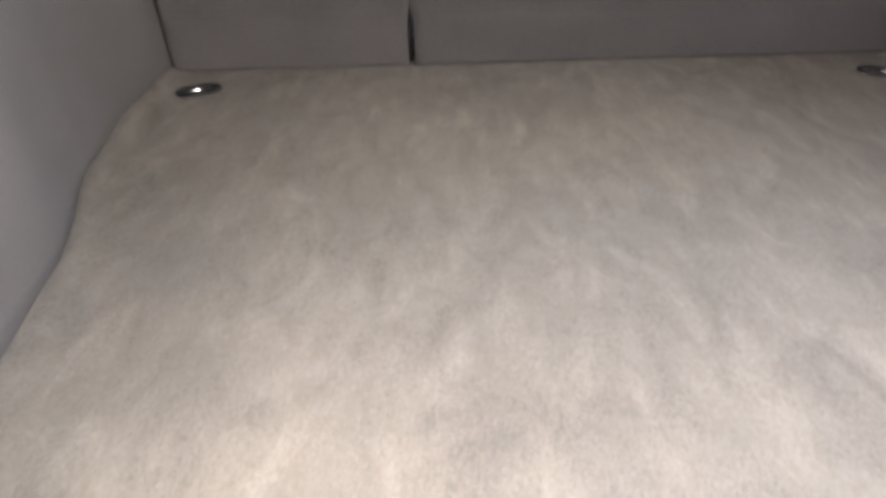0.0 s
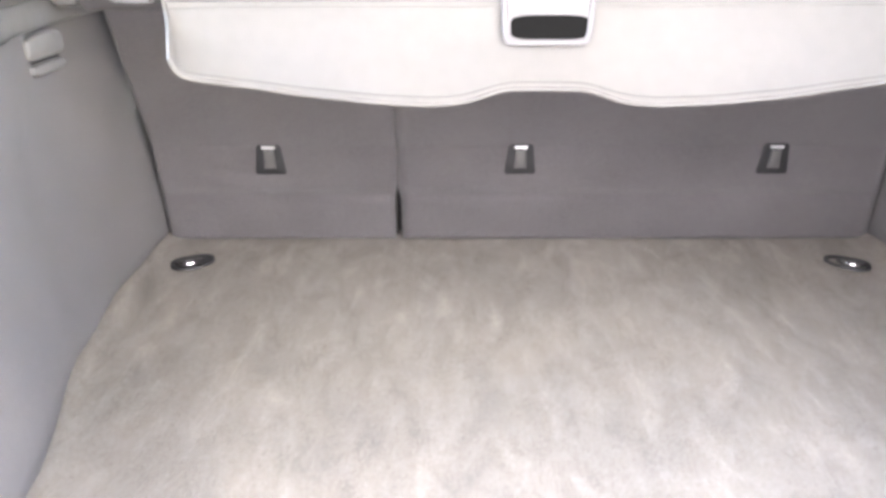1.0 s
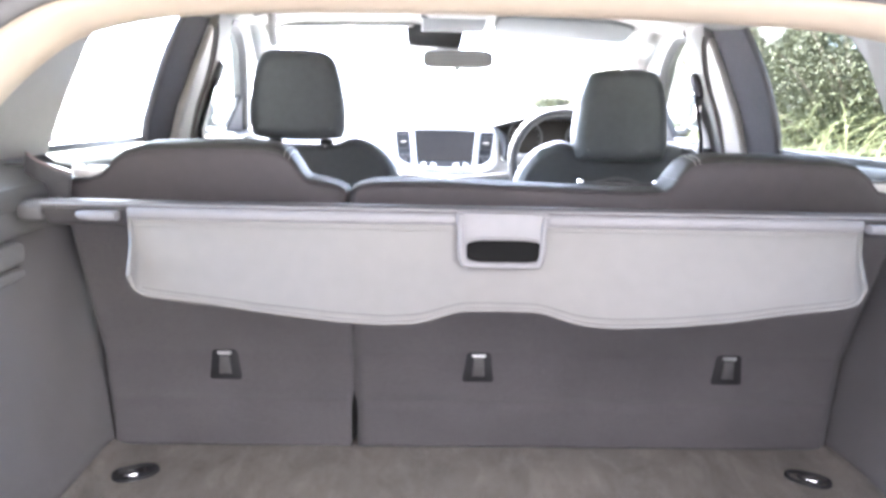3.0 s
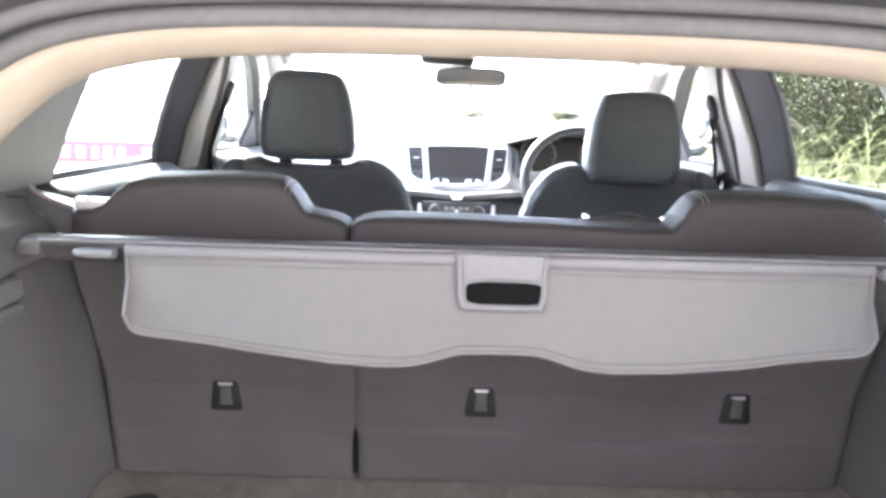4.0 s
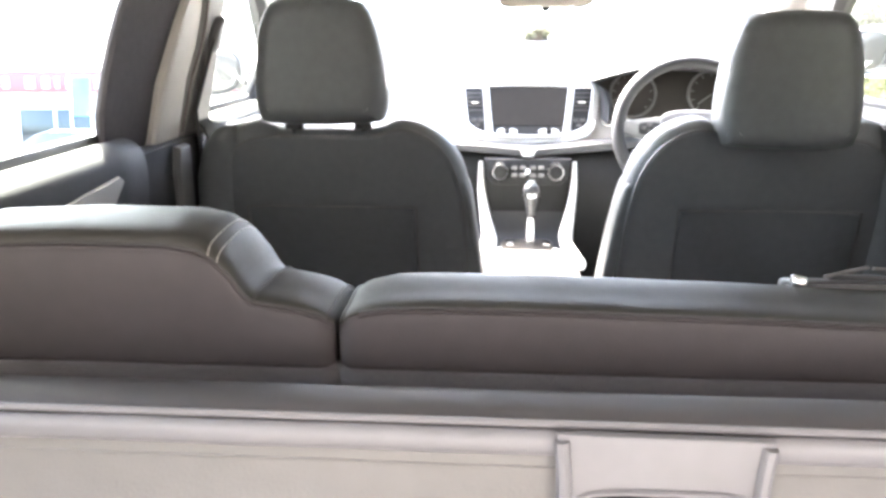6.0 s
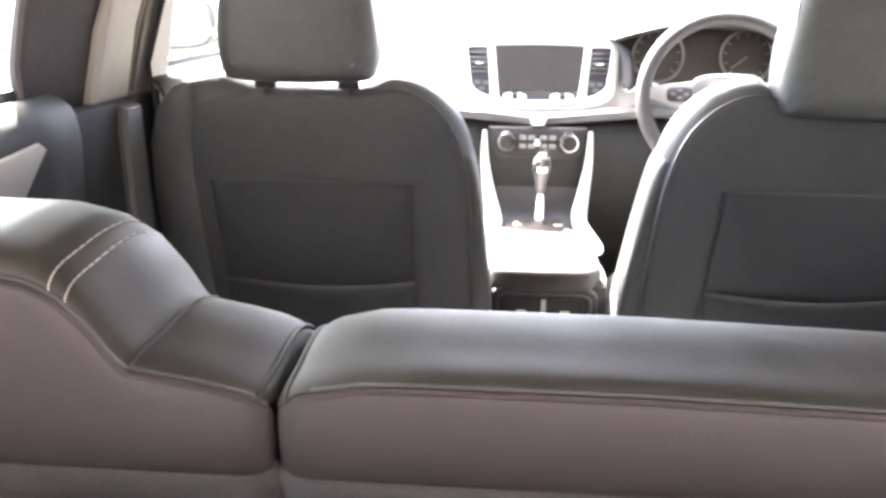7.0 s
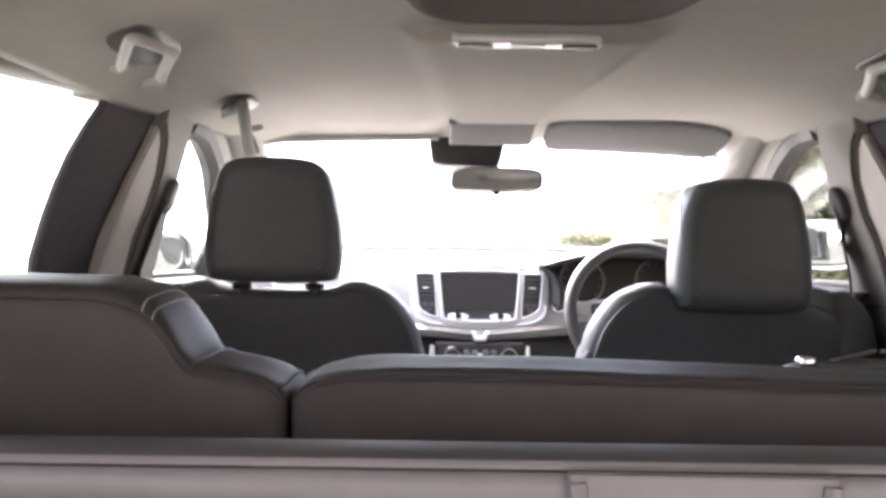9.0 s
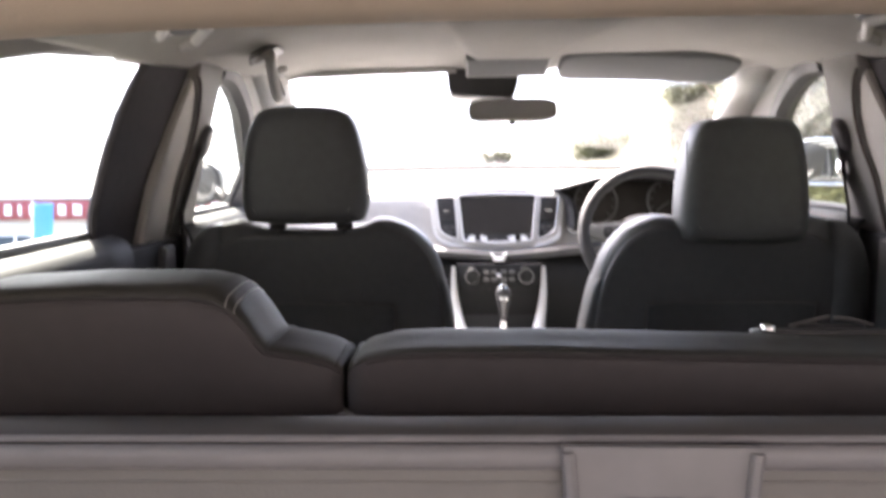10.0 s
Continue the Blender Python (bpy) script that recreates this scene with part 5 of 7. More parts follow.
bm = B()
tube(bm, [on_wheel(0.179 * math.cos(a), 0.179 * math.sin(a)) for a in np.linspace(0, 2 * math.pi, 64, endpoint=False)], 0.0165, 12, closed=True)
part("rim", bm, WHEEL_LEATHER, wheel, "dark leather rim")
bm = B()
hubo = [(-0.075, 0.035), (-0.08, 0.0), (-0.06, -0.045), (-0.03, -0.075), (0.03, -0.075), (0.06, -0.045), (0.08, 0.0), (0.075, 0.035), (0.04, 0.05), (-0.04, 0.05)]
slab(bm, [Vector((p.x, p.y)) for p in curve([(a, b, 0) for a, b in hubo], 3, closed=True)], -0.045, 0.02, 0.014, on_wheel, n=4, dome1=0.01)
hub = part("hub", bm, LEATHER_BACK, wheel, "dark airbag hub")
bm = B()
slab(bm, ellipse(0, -0.012, 0.022, 0.022, 20), 0.025, 0.034, 0.003, on_wheel, n=2)
part("badge", bm, CHROME, hub, "plain round chrome badge")
for sx in (-1, 1):
    bm = B()
    sp = [(sx * 0.06, 0.036), (sx * 0.12, 0.030), (sx * 0.172, 0.022), (sx * 0.172, -0.006), (sx * 0.12, -0.018), (sx * 0.065, -0.035)]
    slab(bm, [Vector(p) for p in sp], -0.016, 0.010, 0.005, on_wheel, n=2)
    spo = part("spoke", bm, SPOKE, wheel, "pale grey spoke")
    bm = B()
    slab(bm, ellipse(sx * 0.104, 0.004, 0.027, 0.016, 16, 4), 0.008, 0.014, 0.002, on_wheel, n=2)
    pad = part("button_pad", bm, BLACK, spo, "black switch pad")
    for bx, bz in ((0.090, 0.004), (0.104, 0.012), (0.104, -0.004), (0.118, 0.004)):
        bm = B()
        slab(bm, ellipse(sx * bx, bz, 0.0055, 0.0035, 10, 3), 0.013, 0.016, 0.001, on_wheel, n=1)
        part("switch", bm, GREY_PLASTIC, spo)
bm = B()
slab(bm, [Vector(p) for p in ((-0.03, -0.07), (-0.024, -0.12), (-0.03, -0.172), (0.03, -0.172), (0.024, -0.12), (0.03, -0.07))], -0.014, 0.006, 0.004, on_wheel, n=2)
part("spoke", bm, SPOKE, wheel, "pale grey lower spoke")
bm = B()
tube(bm, [WT @ Vector((0, 0.03, 0)), WT @ Vector((0, 0.2, 0.0))], 0.04, 14)
part("column", bm, BLACK, wheel, "black steering column cowl")
for sx in (-1, 1):
    bm = B()
    tube(bm, [WT @ Vector((sx * 0.04, 0.06, 0.01)), WT @ Vector((sx * 0.12, 0.05, 0.03)), WT @ Vector((sx * 0.165, 0.045, 0.04))], 0.007, 8)
    part("stalk", bm, BLACK, wheel)

# ---- centre console ----
con = thing("centre_console", "silver-railed centre console with gear lever and rear vents", "console", at=(0, 1.2, -0.34))
bm = B()
for x0, x1, sec in ((-0.118, 0.118, ((0.98, 0.085), (1.02, 0.10), (1.22, 0.075), (1.30, 0.055), (1.40, 0.06), (1.47, 0.11), (1.50, 0.20))),):
    top = curve([(y, z, 0) for y, z in sec], 4)
    loop = [(p.x, p.y) for p in top] + [(1.50, -0.34), (1.0, -0.34)]
    rings(bm, [[(x, y, z) for y, z in loop] for x in (x0, x1)])
part("console_body", bm, BLACK, con, "black console body")
bm = B()
lidp = ellipse(0.0, 1.10, 0.112, 0.135, 32, 5)
slab(bm, lidp, 0.070, 0.122, 0.016, lambda u, v, d: (u, v, d - 0.10 * max(0.0, v - 1.12) * 0.5), n=4)
part("armrest_lid", bm, LEATHER, con, "grey leather armrest lid", smooth=60)
for s in (-1, 1):
    bm = B()
    rail = curve([(s * 0.128, 1.485, 0.295), (s * 0.126, 1.465, 0.22), (s * 0.114, 1.43, 0.15), (s * 0.102, 1.37, 0.105), (s * 0.112, 1.28, 0.092), (s * 0.120, 1.20, 0.095)], 5)
    tube(bm, rail, lambda f: 0.007 + 0.017 * min(1.0, f / 0.6), 10, flat=0.7)
    part("side_rail", bm, SATIN, con, "bright satin silver side rail")
bm = B()
slab(bm, ellipse(0, 1.30, 0.095, 0.075, 24, 4), 0.0, 0.022, 0.006, lambda u, v, d: (u, v, 0.062 + d), n=2)
part("console_deck", bm, SATIN, con, "silver console deck")
bm = B()
slab(bm, ellipse(0, 1.375, 0.070, 0.055, 24, 4), 0.0, 0.012, 0.004, lambda u, v, d: (u, v, 0.078 + d), n=2)
part("gear_gate", bm, SCREEN, con, "glossy black gear gate")
bm = B()
tube(bm, curve([(0.008, 1.385, 0.085), (0.008, 1.38, 0.12), (0.008, 1.375, 0.165)], 4), lambda f: 0.017 - 0.008 * f, 14)
lev = part("gear_lever", bm, CHROME, con, "chrome gear lever stem")
bm = B()
kr = [(0.0, 0.004), (0.08, 0.0115), (0.3, 0.0135), (0.55, 0.019), (0.78, 0.0215), (0.92, 0.017), (1.0, 0.004)]
tube(bm, [(0.008, 1.375 - 0.01 * f, 0.165 + 0.095 * f) for f in np.linspace(0, 1, 14)], lambda f: lerp(f, [a for a, b in kr], [b for a, b in kr]), 18)
part("gear_knob", bm, BLACK, lev, "dark leather gear knob")
bm = B()
tube(bm, [(0.008, 1.369, 0.224), (0.008, 1.367, 0.240), (0.008, 1.366, 0.263)], lambda f: 0.0222 - 0.013 * f ** 3, 18)
part("knob_cap", bm, CHROME, lev, "chrome knob cap")
for bx in (-0.045, 0.052):
    bm = B()
    box(bm, bx - 0.010, bx + 0.010, 1.355, 1.385, 0.088, 0.096, 0.002)
    part("switch", bm, CHROME, con)
# climate panel


def low_face(u, v, d):
    return (u, 1.468 + (v - 0.27) * 0.25 - d, v)


bm = B()
cp = [(-0.118, 0.305), (-0.112, 0.255), (-0.09, 0.235), (0.09, 0.235), (0.112, 0.255), (0.118, 0.305)]
slab(bm, [Vector(p) for p in cp], -0.03, 0.010, 0.005, low_face, n=2)
cl = part("climate_panel", bm, GATE_BLACK, con, "black climate control panel")
for s in (-1, 1):
    c = Vector(low_face(s * 0.075, 0.272, 0.008))
    bm = B()
    tube(bm, [c, c + Vector((0, -0.006, 0)), c + Vector((0, -0.026, 0.002)), c + Vector((0, -0.030, 0.002))], lambda f: 0.0275 if f < 0.4 else 0.0235 - 0.002 * f, 24)
    k = part("climate_knob", bm, CHROME, con, "chrome-ringed climate knob")
    bm = B()
    tube(bm, [c + Vector((0, -0.0295, 0.002)), c + Vector((0, -0.033, 0.002))], 0.0175, 20)
    part("knob_face", bm, GATE_BLACK, k)
for bx in (-0.036, -0.014, 0.014, 0.036):
    for bz in (0.262, 0.282):
        c = low_face(bx, bz, 0.011)
        bm = B()
        box(bm, c[0] - 0.008, c[0] + 0.008, c[1] - 0.003, c[1] + 0.003, c[2] - 0.005, c[2] + 0.005, 0.001)
        part("button", bm, GREY_PLASTIC, cl)
c = low_face(0, 0.285, 0.011)
bm = B()
slab(bm, ellipse(0, 0.272, 0.008, 0.008, 14), 0.010, 0.016, 0.002, low_face, n=2)
part("dial_button", bm, CHROME, cl)
bm = B()
slab(bm, [Vector(p) for p in ((-0.024, 0.335), (-0.015, 0.310), (0.015, 0.310), (0.024, 0.335), (0.014, 0.333), (0.009, 0.322), (-0.009, 0.322), (-0.014, 0.333))], 0.0, 0.03, 0.002, lambda u, v, d: (u, 1.495 - d, v), n=1)
part("badge_clip", bm, BAR, con, "bright bracket above the climate panel")
# rear face with two vents
bm = B()
slab(bm, ellipse(0.0, 0.035, 0.104, 0.05, 24, 6), 0.0, 0.03, 0.008, lambda u, v, d: (u, 0.985 - 0.018 + d, v), n=3)
rf = part("rear_panel", bm, BLACK, con, "black rear panel of the console")
bm = B()
tube(bm, [(p.x, 0.966, p.y) for p in ellipse(0.0, 0.035, 0.088, 0.038, 40, 7)], 0.004, 8, closed=True)
part("vent_frame", bm, STRIP, rf, "dull grey vent frame")
for s in (-1, 1):
    bm = B()
    slab(bm, ellipse(s * 0.041, 0.035, 0.036, 0.030, 20, 7), 0.0, 0.006, 0.002, lambda u, v, d: (u, 0.961 + d, v), n=1)
    v = part("rear_vent", bm, BLACK, rf, "black rear air vent")
    bm = B()
    box(bm, s * 0.041 - 0.009, s * 0.041 + 0.009, 0.957, 0.963, 0.037, 0.042, 0.001)
    part("vent_tab", bm, SATIN, rf)
bm = B()
box(bm, -0.0045, 0.0045, 0.957, 0.964, 0.006, 0.064, 0.001)
part("vent_divider", bm, SATIN, rf)

# dash, wheel and console sit a little to the left of the boot's middle
for ob in (dash, con):
    ob.location.x -= 0.016
wheel.location.x -= 0.010

# ---- under the roof ----
lamp = thing("dome_lamp", "narrow satin silver roof lamp with two smoky oval lenses", "lamp", at=(-0.008, 0.40, 0.81))
bm = B()
slab(bm, ellipse(-0.008, 0.400, 0.095, 0.017, 28, 6), 0.0, 0.013, 0.005, lambda u, v, d: (u + 0.25 * (v - 0.4), v, 0.8135 - d), n=3)
part("bezel", bm, SATIN, lamp, "satin silver bezel")
for s in (-1, 1):
    bm = B()
    slab(bm, ellipse(-0.008 + s * 0.066, 0.399, 0.022, 0.009, 20, 4), 0.0, 0.004, 0.001, lambda u, v, d: (u, v, 0.8012 - d), n=2)
    part("lens", bm, GREY_PLASTIC, lamp, "smoky oval lens")
bm = B()
box(bm, -0.030, 0.014, 0.391, 0.407, 0.7985, 0.802, 0.001)
part("switch", bm, PALE_LAMP, lamp, "pale rocker switch")

oc = thing("overhead_console", "grey overhead console above the mirror", "console", at=(-0.01, 1.15, 0.82))
OC = [Vector(p) for p in ((-0.106, 1.08), (0.086, 1.08), (0.088, 1.225), (-0.106, 1.225))]


def on_console(u, v, d):
    """Down from the sloping underside's back."""
    return (u, v, 0.8335 - d - 0.16 * (v - 1.08))


bm = B()
slab(bm, OC, 0.0, 0.012, 0.004, on_console, n=3)
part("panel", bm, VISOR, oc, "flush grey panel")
for a, b in ((0, 3), (1, 2), (3, 2)):
    bm = B()
    tube(bm, [on_console(OC[k].x + (0.003 if OC[k].x < 0 else -0.003), OC[k].y + (0.004 if OC[k].y < 1.1 else -0.003), 0.0118) for k in (a, b)], 0.0022, 6)
    part("edge_strip", bm, PILLAR_GREY, oc, "thin pale edge")

mir = thing("rear_view_mirror", "dark rear-view mirror hanging from the windscreen", "mirror", at=(0.01, 1.28, 0.76))
bm = B()
mo = ellipse(0.01, 0.722, 0.112, 0.031, 32, 4)
slab(bm, mo, 0.0, 0.03, 0.008, lambda u, v, d: (u, 1.262 + d + (0.722 - v) * 0.01 - (u - 0.01) * 0.08, v), n=3)
part("housing", bm, BLACK, mir, "black housing")
bm = B()
slab(bm, inset_loop(mo, 0.005), -0.0015, 0.002, 0.0005, lambda u, v, d: (u, 1.262 + d + (0.722 - v) * 0.01 - (u - 0.01) * 0.08, v), n=1)
part("mirror_glass", bm, MIRROR, mir, "silvered mirror glass")
bm = B()
tube(bm, curve([(0.01, 1.29, 0.725), (0.0, 1.32, 0.76), (-0.02, 1.36, 0.785)], 4), 0.009, 8)
part("stalk", bm, BLACK, mir)
bm = B()
box(bm, 0.002, 0.018, 1.258, 1.275, 0.684, 0.693, 0.003)
part("dip_lever", bm, BLACK, mir)
mir.location.z -= 0.002
cb = thing("sensor_housing", "black sensor housing at the windscreen's top", "sensor", at=(-0.06, 1.34, 0.79))
bm = B()
slab(bm, [Vector(p) for p in ((-0.156, 0.825), (-0.150, 0.775), (-0.142, 0.762), (-0.12, 0.757), (0.0, 0.752), (0.016, 0.757), (0.024, 0.775), (0.033, 0.825))], 0.0, 0.10, 0.01, lambda u, v, d: (u, 1.29 + d, v - 0.10 * d), n=3)
part("shell", bm, RUBBER, cb)
cb.location.z += 0.002

for s in (1, -1):
    vz = thing("sun_visor", "grey cloth sun visor folded flat against the headliner" if s < 0 else "thick grey cloth sun visor sloping down to the windscreen", "sun visor", "sun visors", at=(s * 0.32, 1.15, 0.82))
    bm = B()
    lp = ellipse(s * 0.325, 1.20, 0.208, 0.088, 40, 5 if s > 0 else 12)
    fall = -0.23 if s > 0 else -0.10
    top = 0.843 if s > 0 else 0.850
    slab(bm, lp, 0.0, 0.020 if s > 0 else 0.010, 0.006, lambda u, v, d: (u, v, top + fall * (v - 1.16) - d - (0.02 if s > 0 else 0.008) * (abs(u) / 0.53) ** 3), n=4)
    # driver's pad in a darker grey, passenger's in the headliner's colour
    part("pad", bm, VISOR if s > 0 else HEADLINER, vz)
    bm = B()
    end_x, r = (0.50, 0.006) if s > 0 else (0.57, 0.009)
    tube(bm, [(s * 0.13, 1.28, top + fall * 0.12 - 0.014), (s * end_x, 1.28, top + fall * 0.12 - 0.026)], r, 8)
    part("pivot_rod", bm, PILLAR_GREY if s > 0 else HEADLINER, vz)
    bm = B()
    box(bm, s * 0.165 - 0.011, s * 0.165 + 0.011, 1.272, 1.29, top + fall * 0.12 - 0.022, top + fall * 0.12 - 0.002, 0.003)
    part("clip", bm, PILLAR_GREY, vz)

for s in (-1, 1):
    for y0, y1, hang in ((0.47, 0.58, False), (0.885, 1.07, True)):
        if s > 0 and hang:
            continue
        dy = 0.05 if s > 0 else 0.0
        g = thing("grab_handle", "pale plastic grab handle, swung down" if hang else "pale plastic grab handle folded under the roof edge", "grab handle", "grab handles", at=(s * 0.52, (y0 + y1) / 2 + dy, 0.80))
        bm = B()
        if hang:
            pts = [(0.530, 0.885, 0.803), (0.505, 0.850, 0.806), (0.482, 0.815, 0.803), (0.484, 0.830, 0.792), (0.495, 0.890, 0.768), (0.505, 0.950, 0.745), (0.510, 1.0, 0.735), (0.520, 1.05, 0.75), (0.540, 1.07, 0.79)]
        else:
            pts = [(0.575, 0.500, 0.792), (0.556, 0.470, 0.786), (0.524, 0.408, 0.788), (0.499, 0.362, 0.790), (0.489, 0.351, 0.790), (0.480, 0.360, 0.790), (0.469, 0.398, 0.790), (0.466, 0.416, 0.790), (0.474, 0.432, 0.790), (0.505, 0.495, 0.790), (0.538, 0.565, 0.793), (0.552, 0.590, 0.815)]
        tube(bm, curve([(s * x, y + dy, z) for x, y, z in pts], 4), 0.0115 if hang else 0.0085, 10, flat=0.8)
        part("grip", bm, PILLAR_BROWN if hang else PALE_LAMP, g)
        # plate behind the grip, its dark grey standing for the shade there
        bm = B()
        ym, hw = (0.415 + dy, 0.070) if not hang else (0.862, 0.040)
        slab(bm, ellipse(ym, 0.500, hw, 0.030, 24, 4), 0.0, 0.007, 0.003, lambda u, v, d: (s * v, u, (0.812 if not hang else 0.822) - d - 0.42 * (v - 0.48)), n=2)
        part("recess", bm, GREY_PLASTIC, g, "dark grey plate for the shade behind the grip")
        for y in (y0 + dy, y1 + dy):
            bm = B()
            slab(bm, ellipse(y, 0.524 if hang else 0.552, 0.014, 0.016, 16, 4), 0.0, 0.016, 0.004, lambda u, v, d: (s * v, u, (0.808 if hang else 0.804) - d - 0.3 * (v - 0.53)), n=2)
            part("mount", bm, PILLAR_GREY, g)

# door mirrors
for s in (-1, 1):
    dm = thing("door_mirror", "door mirror with a bright rim and silvered glass" if s > 0 else "door mirror with a black rim and silvered glass", "mirror", "door mirrors", at=(s * 0.95, 1.62, 0.5))
    bm = B()
    mz = 0.580 if s > 0 else 0.536
    lp = ellipse(s * 0.955, mz, 0.105, 0.066, 28, 3.0)
    slab(bm, lp, 0.0, 0.10, 0.035, lambda u, v, d: (u, 1.60 + d, v), n=4)
    part("shell", bm, GREY_PLASTIC, dm, "grey plastic shell", smooth=60)
    bm = B()
    tube(bm, [(p.x, 1.598 - s * (p.x - s * 0.955) * (0.28 if s > 0 else 0.12), p.y) for p in lp], 0.0055, 8, closed=True)
    part("mirror_rim", bm, CHROME if s > 0 else BLACK, dm, "bright rim" if s > 0 else "black rim")
    bm = B()
    slab(bm, inset_loop(lp, 0.012), -0.004, 0.006, 0.001, lambda u, v, d: (u, 1.60 + d - s * (u - s * 0.955) * (0.28 if s > 0 else 0.12) + (v - mz) * 0.06, v), n=1)
    part("mirror_glass", bm, MIRROR, dm, "silvered mirror glass")
    bm = B()
    tube(bm, [(s * 0.76, 1.62, 0.478), (s * 0.87, 1.64, 0.50), (s * 0.91, 1.64, mz - 0.03)], 0.022, 8)
    part("arm", bm, BLACK, dm)


# ---- tailgate, swung up ----
gate = thing("tailgate", "open tailgate with a dark inner lining and ribbed cable sleeves", "tailgate", at=(0, -0.45, 0.80))
GT = Matrix.Translation((0, -0.455, 0.80)) @ Euler((radians(-24), 0, 0)).to_matrix().to_4x4()   # its own y runs back along the gate


def on_gate(x, y, z):
    return GT @ Vector((x, -y, z))


go = [(-0.52, 0.03), (-0.60, 0.25), (-0.645, 0.55), (-0.64, 0.78), (-0.55, 0.86), (0.55, 0.86), (0.64, 0.78), (0.645, 0.55), (0.60, 0.25), (0.52, 0.03)]
hole = [(-0.44, 0.12), (-0.52, 0.30), (-0.555, 0.46), (-0.50, 0.50), (0.50, 0.50), (0.555, 0.46), (0.52, 0.30), (0.44, 0.12)]
go_l = [Vector((p.x, p.y)) for p in curve([(a, b, 0) for a, b in go], 4, closed=True)]
ho_l = [Vector((p.x, p.y)) for p in curve([(a, b, 0) for a, b in hole], 5, closed=True)]
bm = B()
rings(bm, [[on_gate(p.x, p.y, 0.0) for p in go_l], [on_gate(p.x, p.y, -0.03) for p in inset_loop(go_l, 0.015)], [on_gate(p.x, p.y, -0.035) for p in inset_loop(ho_l, -0.02)], [on_gate(p.x, p.y, -0.02) for p in ho_l], [on_gate(p.x, p.y, 0.0) for p in ho_l]], cap=False)
part("inner_lining", bm, GATE_BLACK, gate, "black moulded lining", solid=0.004)
bm = B()
rings(bm, [[on_gate(p.x, p.y, 0.004) for p in go_l], [on_gate(p.x * 0.99, p.y, 0.045) for p in inset_loop(go_l, 0.02)], [on_gate(p.x, p.y, 0.05) for p in inset_loop(ho_l, -0.015)], [on_gate(p.x, p.y, 0.03) for p in ho_l]], cap=False)
part("outer_skin", bm, PAINT, gate, "silver painted skin", solid=0.003)
# tint unseen, made dark so that less light reaches the boot
bm = B()
rings(bm, [[on_gate(p.x, p.y, 0.012) for p in ho_l], [on_gate(p.x, p.y, 0.016) for p in ho_l]])
part("rear_window", bm, LIGHT_CUT_GLASS, gate, "rear window with an unseen tint added to cut light", smooth=0)
# upper edge that hangs over the opening: a dark ledge with hinge arms and sleeves
bm = B()
slab(bm, [Vector(p) for p in ((-0.53, 0.750), (-0.50, 0.825), (0.50, 0.825), (0.53, 0.750), (0.40, 0.7475), (0.16, 0.7470), (0.12, 0.7485), (0.05, 0.7480), (0.02, 0.7465), (-0.05, 0.7470), (-0.09, 0.7485), (-0.17, 0.7480), (-0.24, 0.7520), (-0.40, 0.7500))], 0.0, 0.018, 0.005, lambda u, v, d: (u, -0.502 + d, v), n=3)
part("upper_edge", bm, GATE_BLACK, gate, "black upper edge of the gate")
bm = B()
lin = [(-0.166, -0.548), (-0.152, -0.536), (0.54, -0.536), (0.56, -0.60), (0.55, -0.70), (-0.15, -0.70), (-0.164, -0.60)]
slab(bm, [Vector((p.x, p.y)) for p in curve([(a, b, 0) for a, b in lin], 3, closed=True)], 0.0, 0.03, 0.008, lambda u, v, d: (u, v, 0.7645 + d - 0.30 * (v + 0.54)), n=3)
part("upper_lining", bm, GATE_LINING, gate, "brownish beige upper lining")
for x in (-0.2195, 0.262):
    bm = B()
    box(bm, x - 0.021, x + 0.021, -0.504, -0.470, 0.7300, 0.7345, 0.0015)
    box(bm, x - 0.0215, x - 0.0145, -0.506, -0.474, 0.7305, 0.760, 0.002)
    box(bm, x + 0.0150, x + 0.0215, -0.506, -0.474, 0.7305, 0.760, 0.002)
    hb = part("hinge_bracket", bm, GATE_BLACK, gate, "black U-shaped hinge bracket")
    bm = B()
    tube(bm, [(x + 0.002, -0.502, 0.7360), (x + 0.002, -0.502, 0.7475)], 0.0030, 8)
    part("bolt", bm, BEIGE, hb, "pale brass bolt")
    bm = B()
    tube(bm, [(x + 0.0075, -0.496, 0.7425), (x + 0.0150, -0.496, 0.7425)], 0.0025, 8)
    part("pin", bm, BAR, hb, "bright pin")
for x in (-0.2195, 0.262):
    bm = B()
    tube(bm, curve([(x, -0.44, 0.742), (x, -0.452, 0.760), (x, -0.485, 0.775), (x, -0.52, 0.79)], 4), 0.008, 8, flat=1.6)
    h = part("hinge", bm, GATE_BLACK, gate, "black hinge arm")
    bm = B()
    tube(bm, [(x + 0.004, -0.468, 0.756), (x + 0.004, -0.478, 0.756)], 0.005, 6)
    part("bolt", bm, GREY_PLASTIC, h, "dull bolt head")
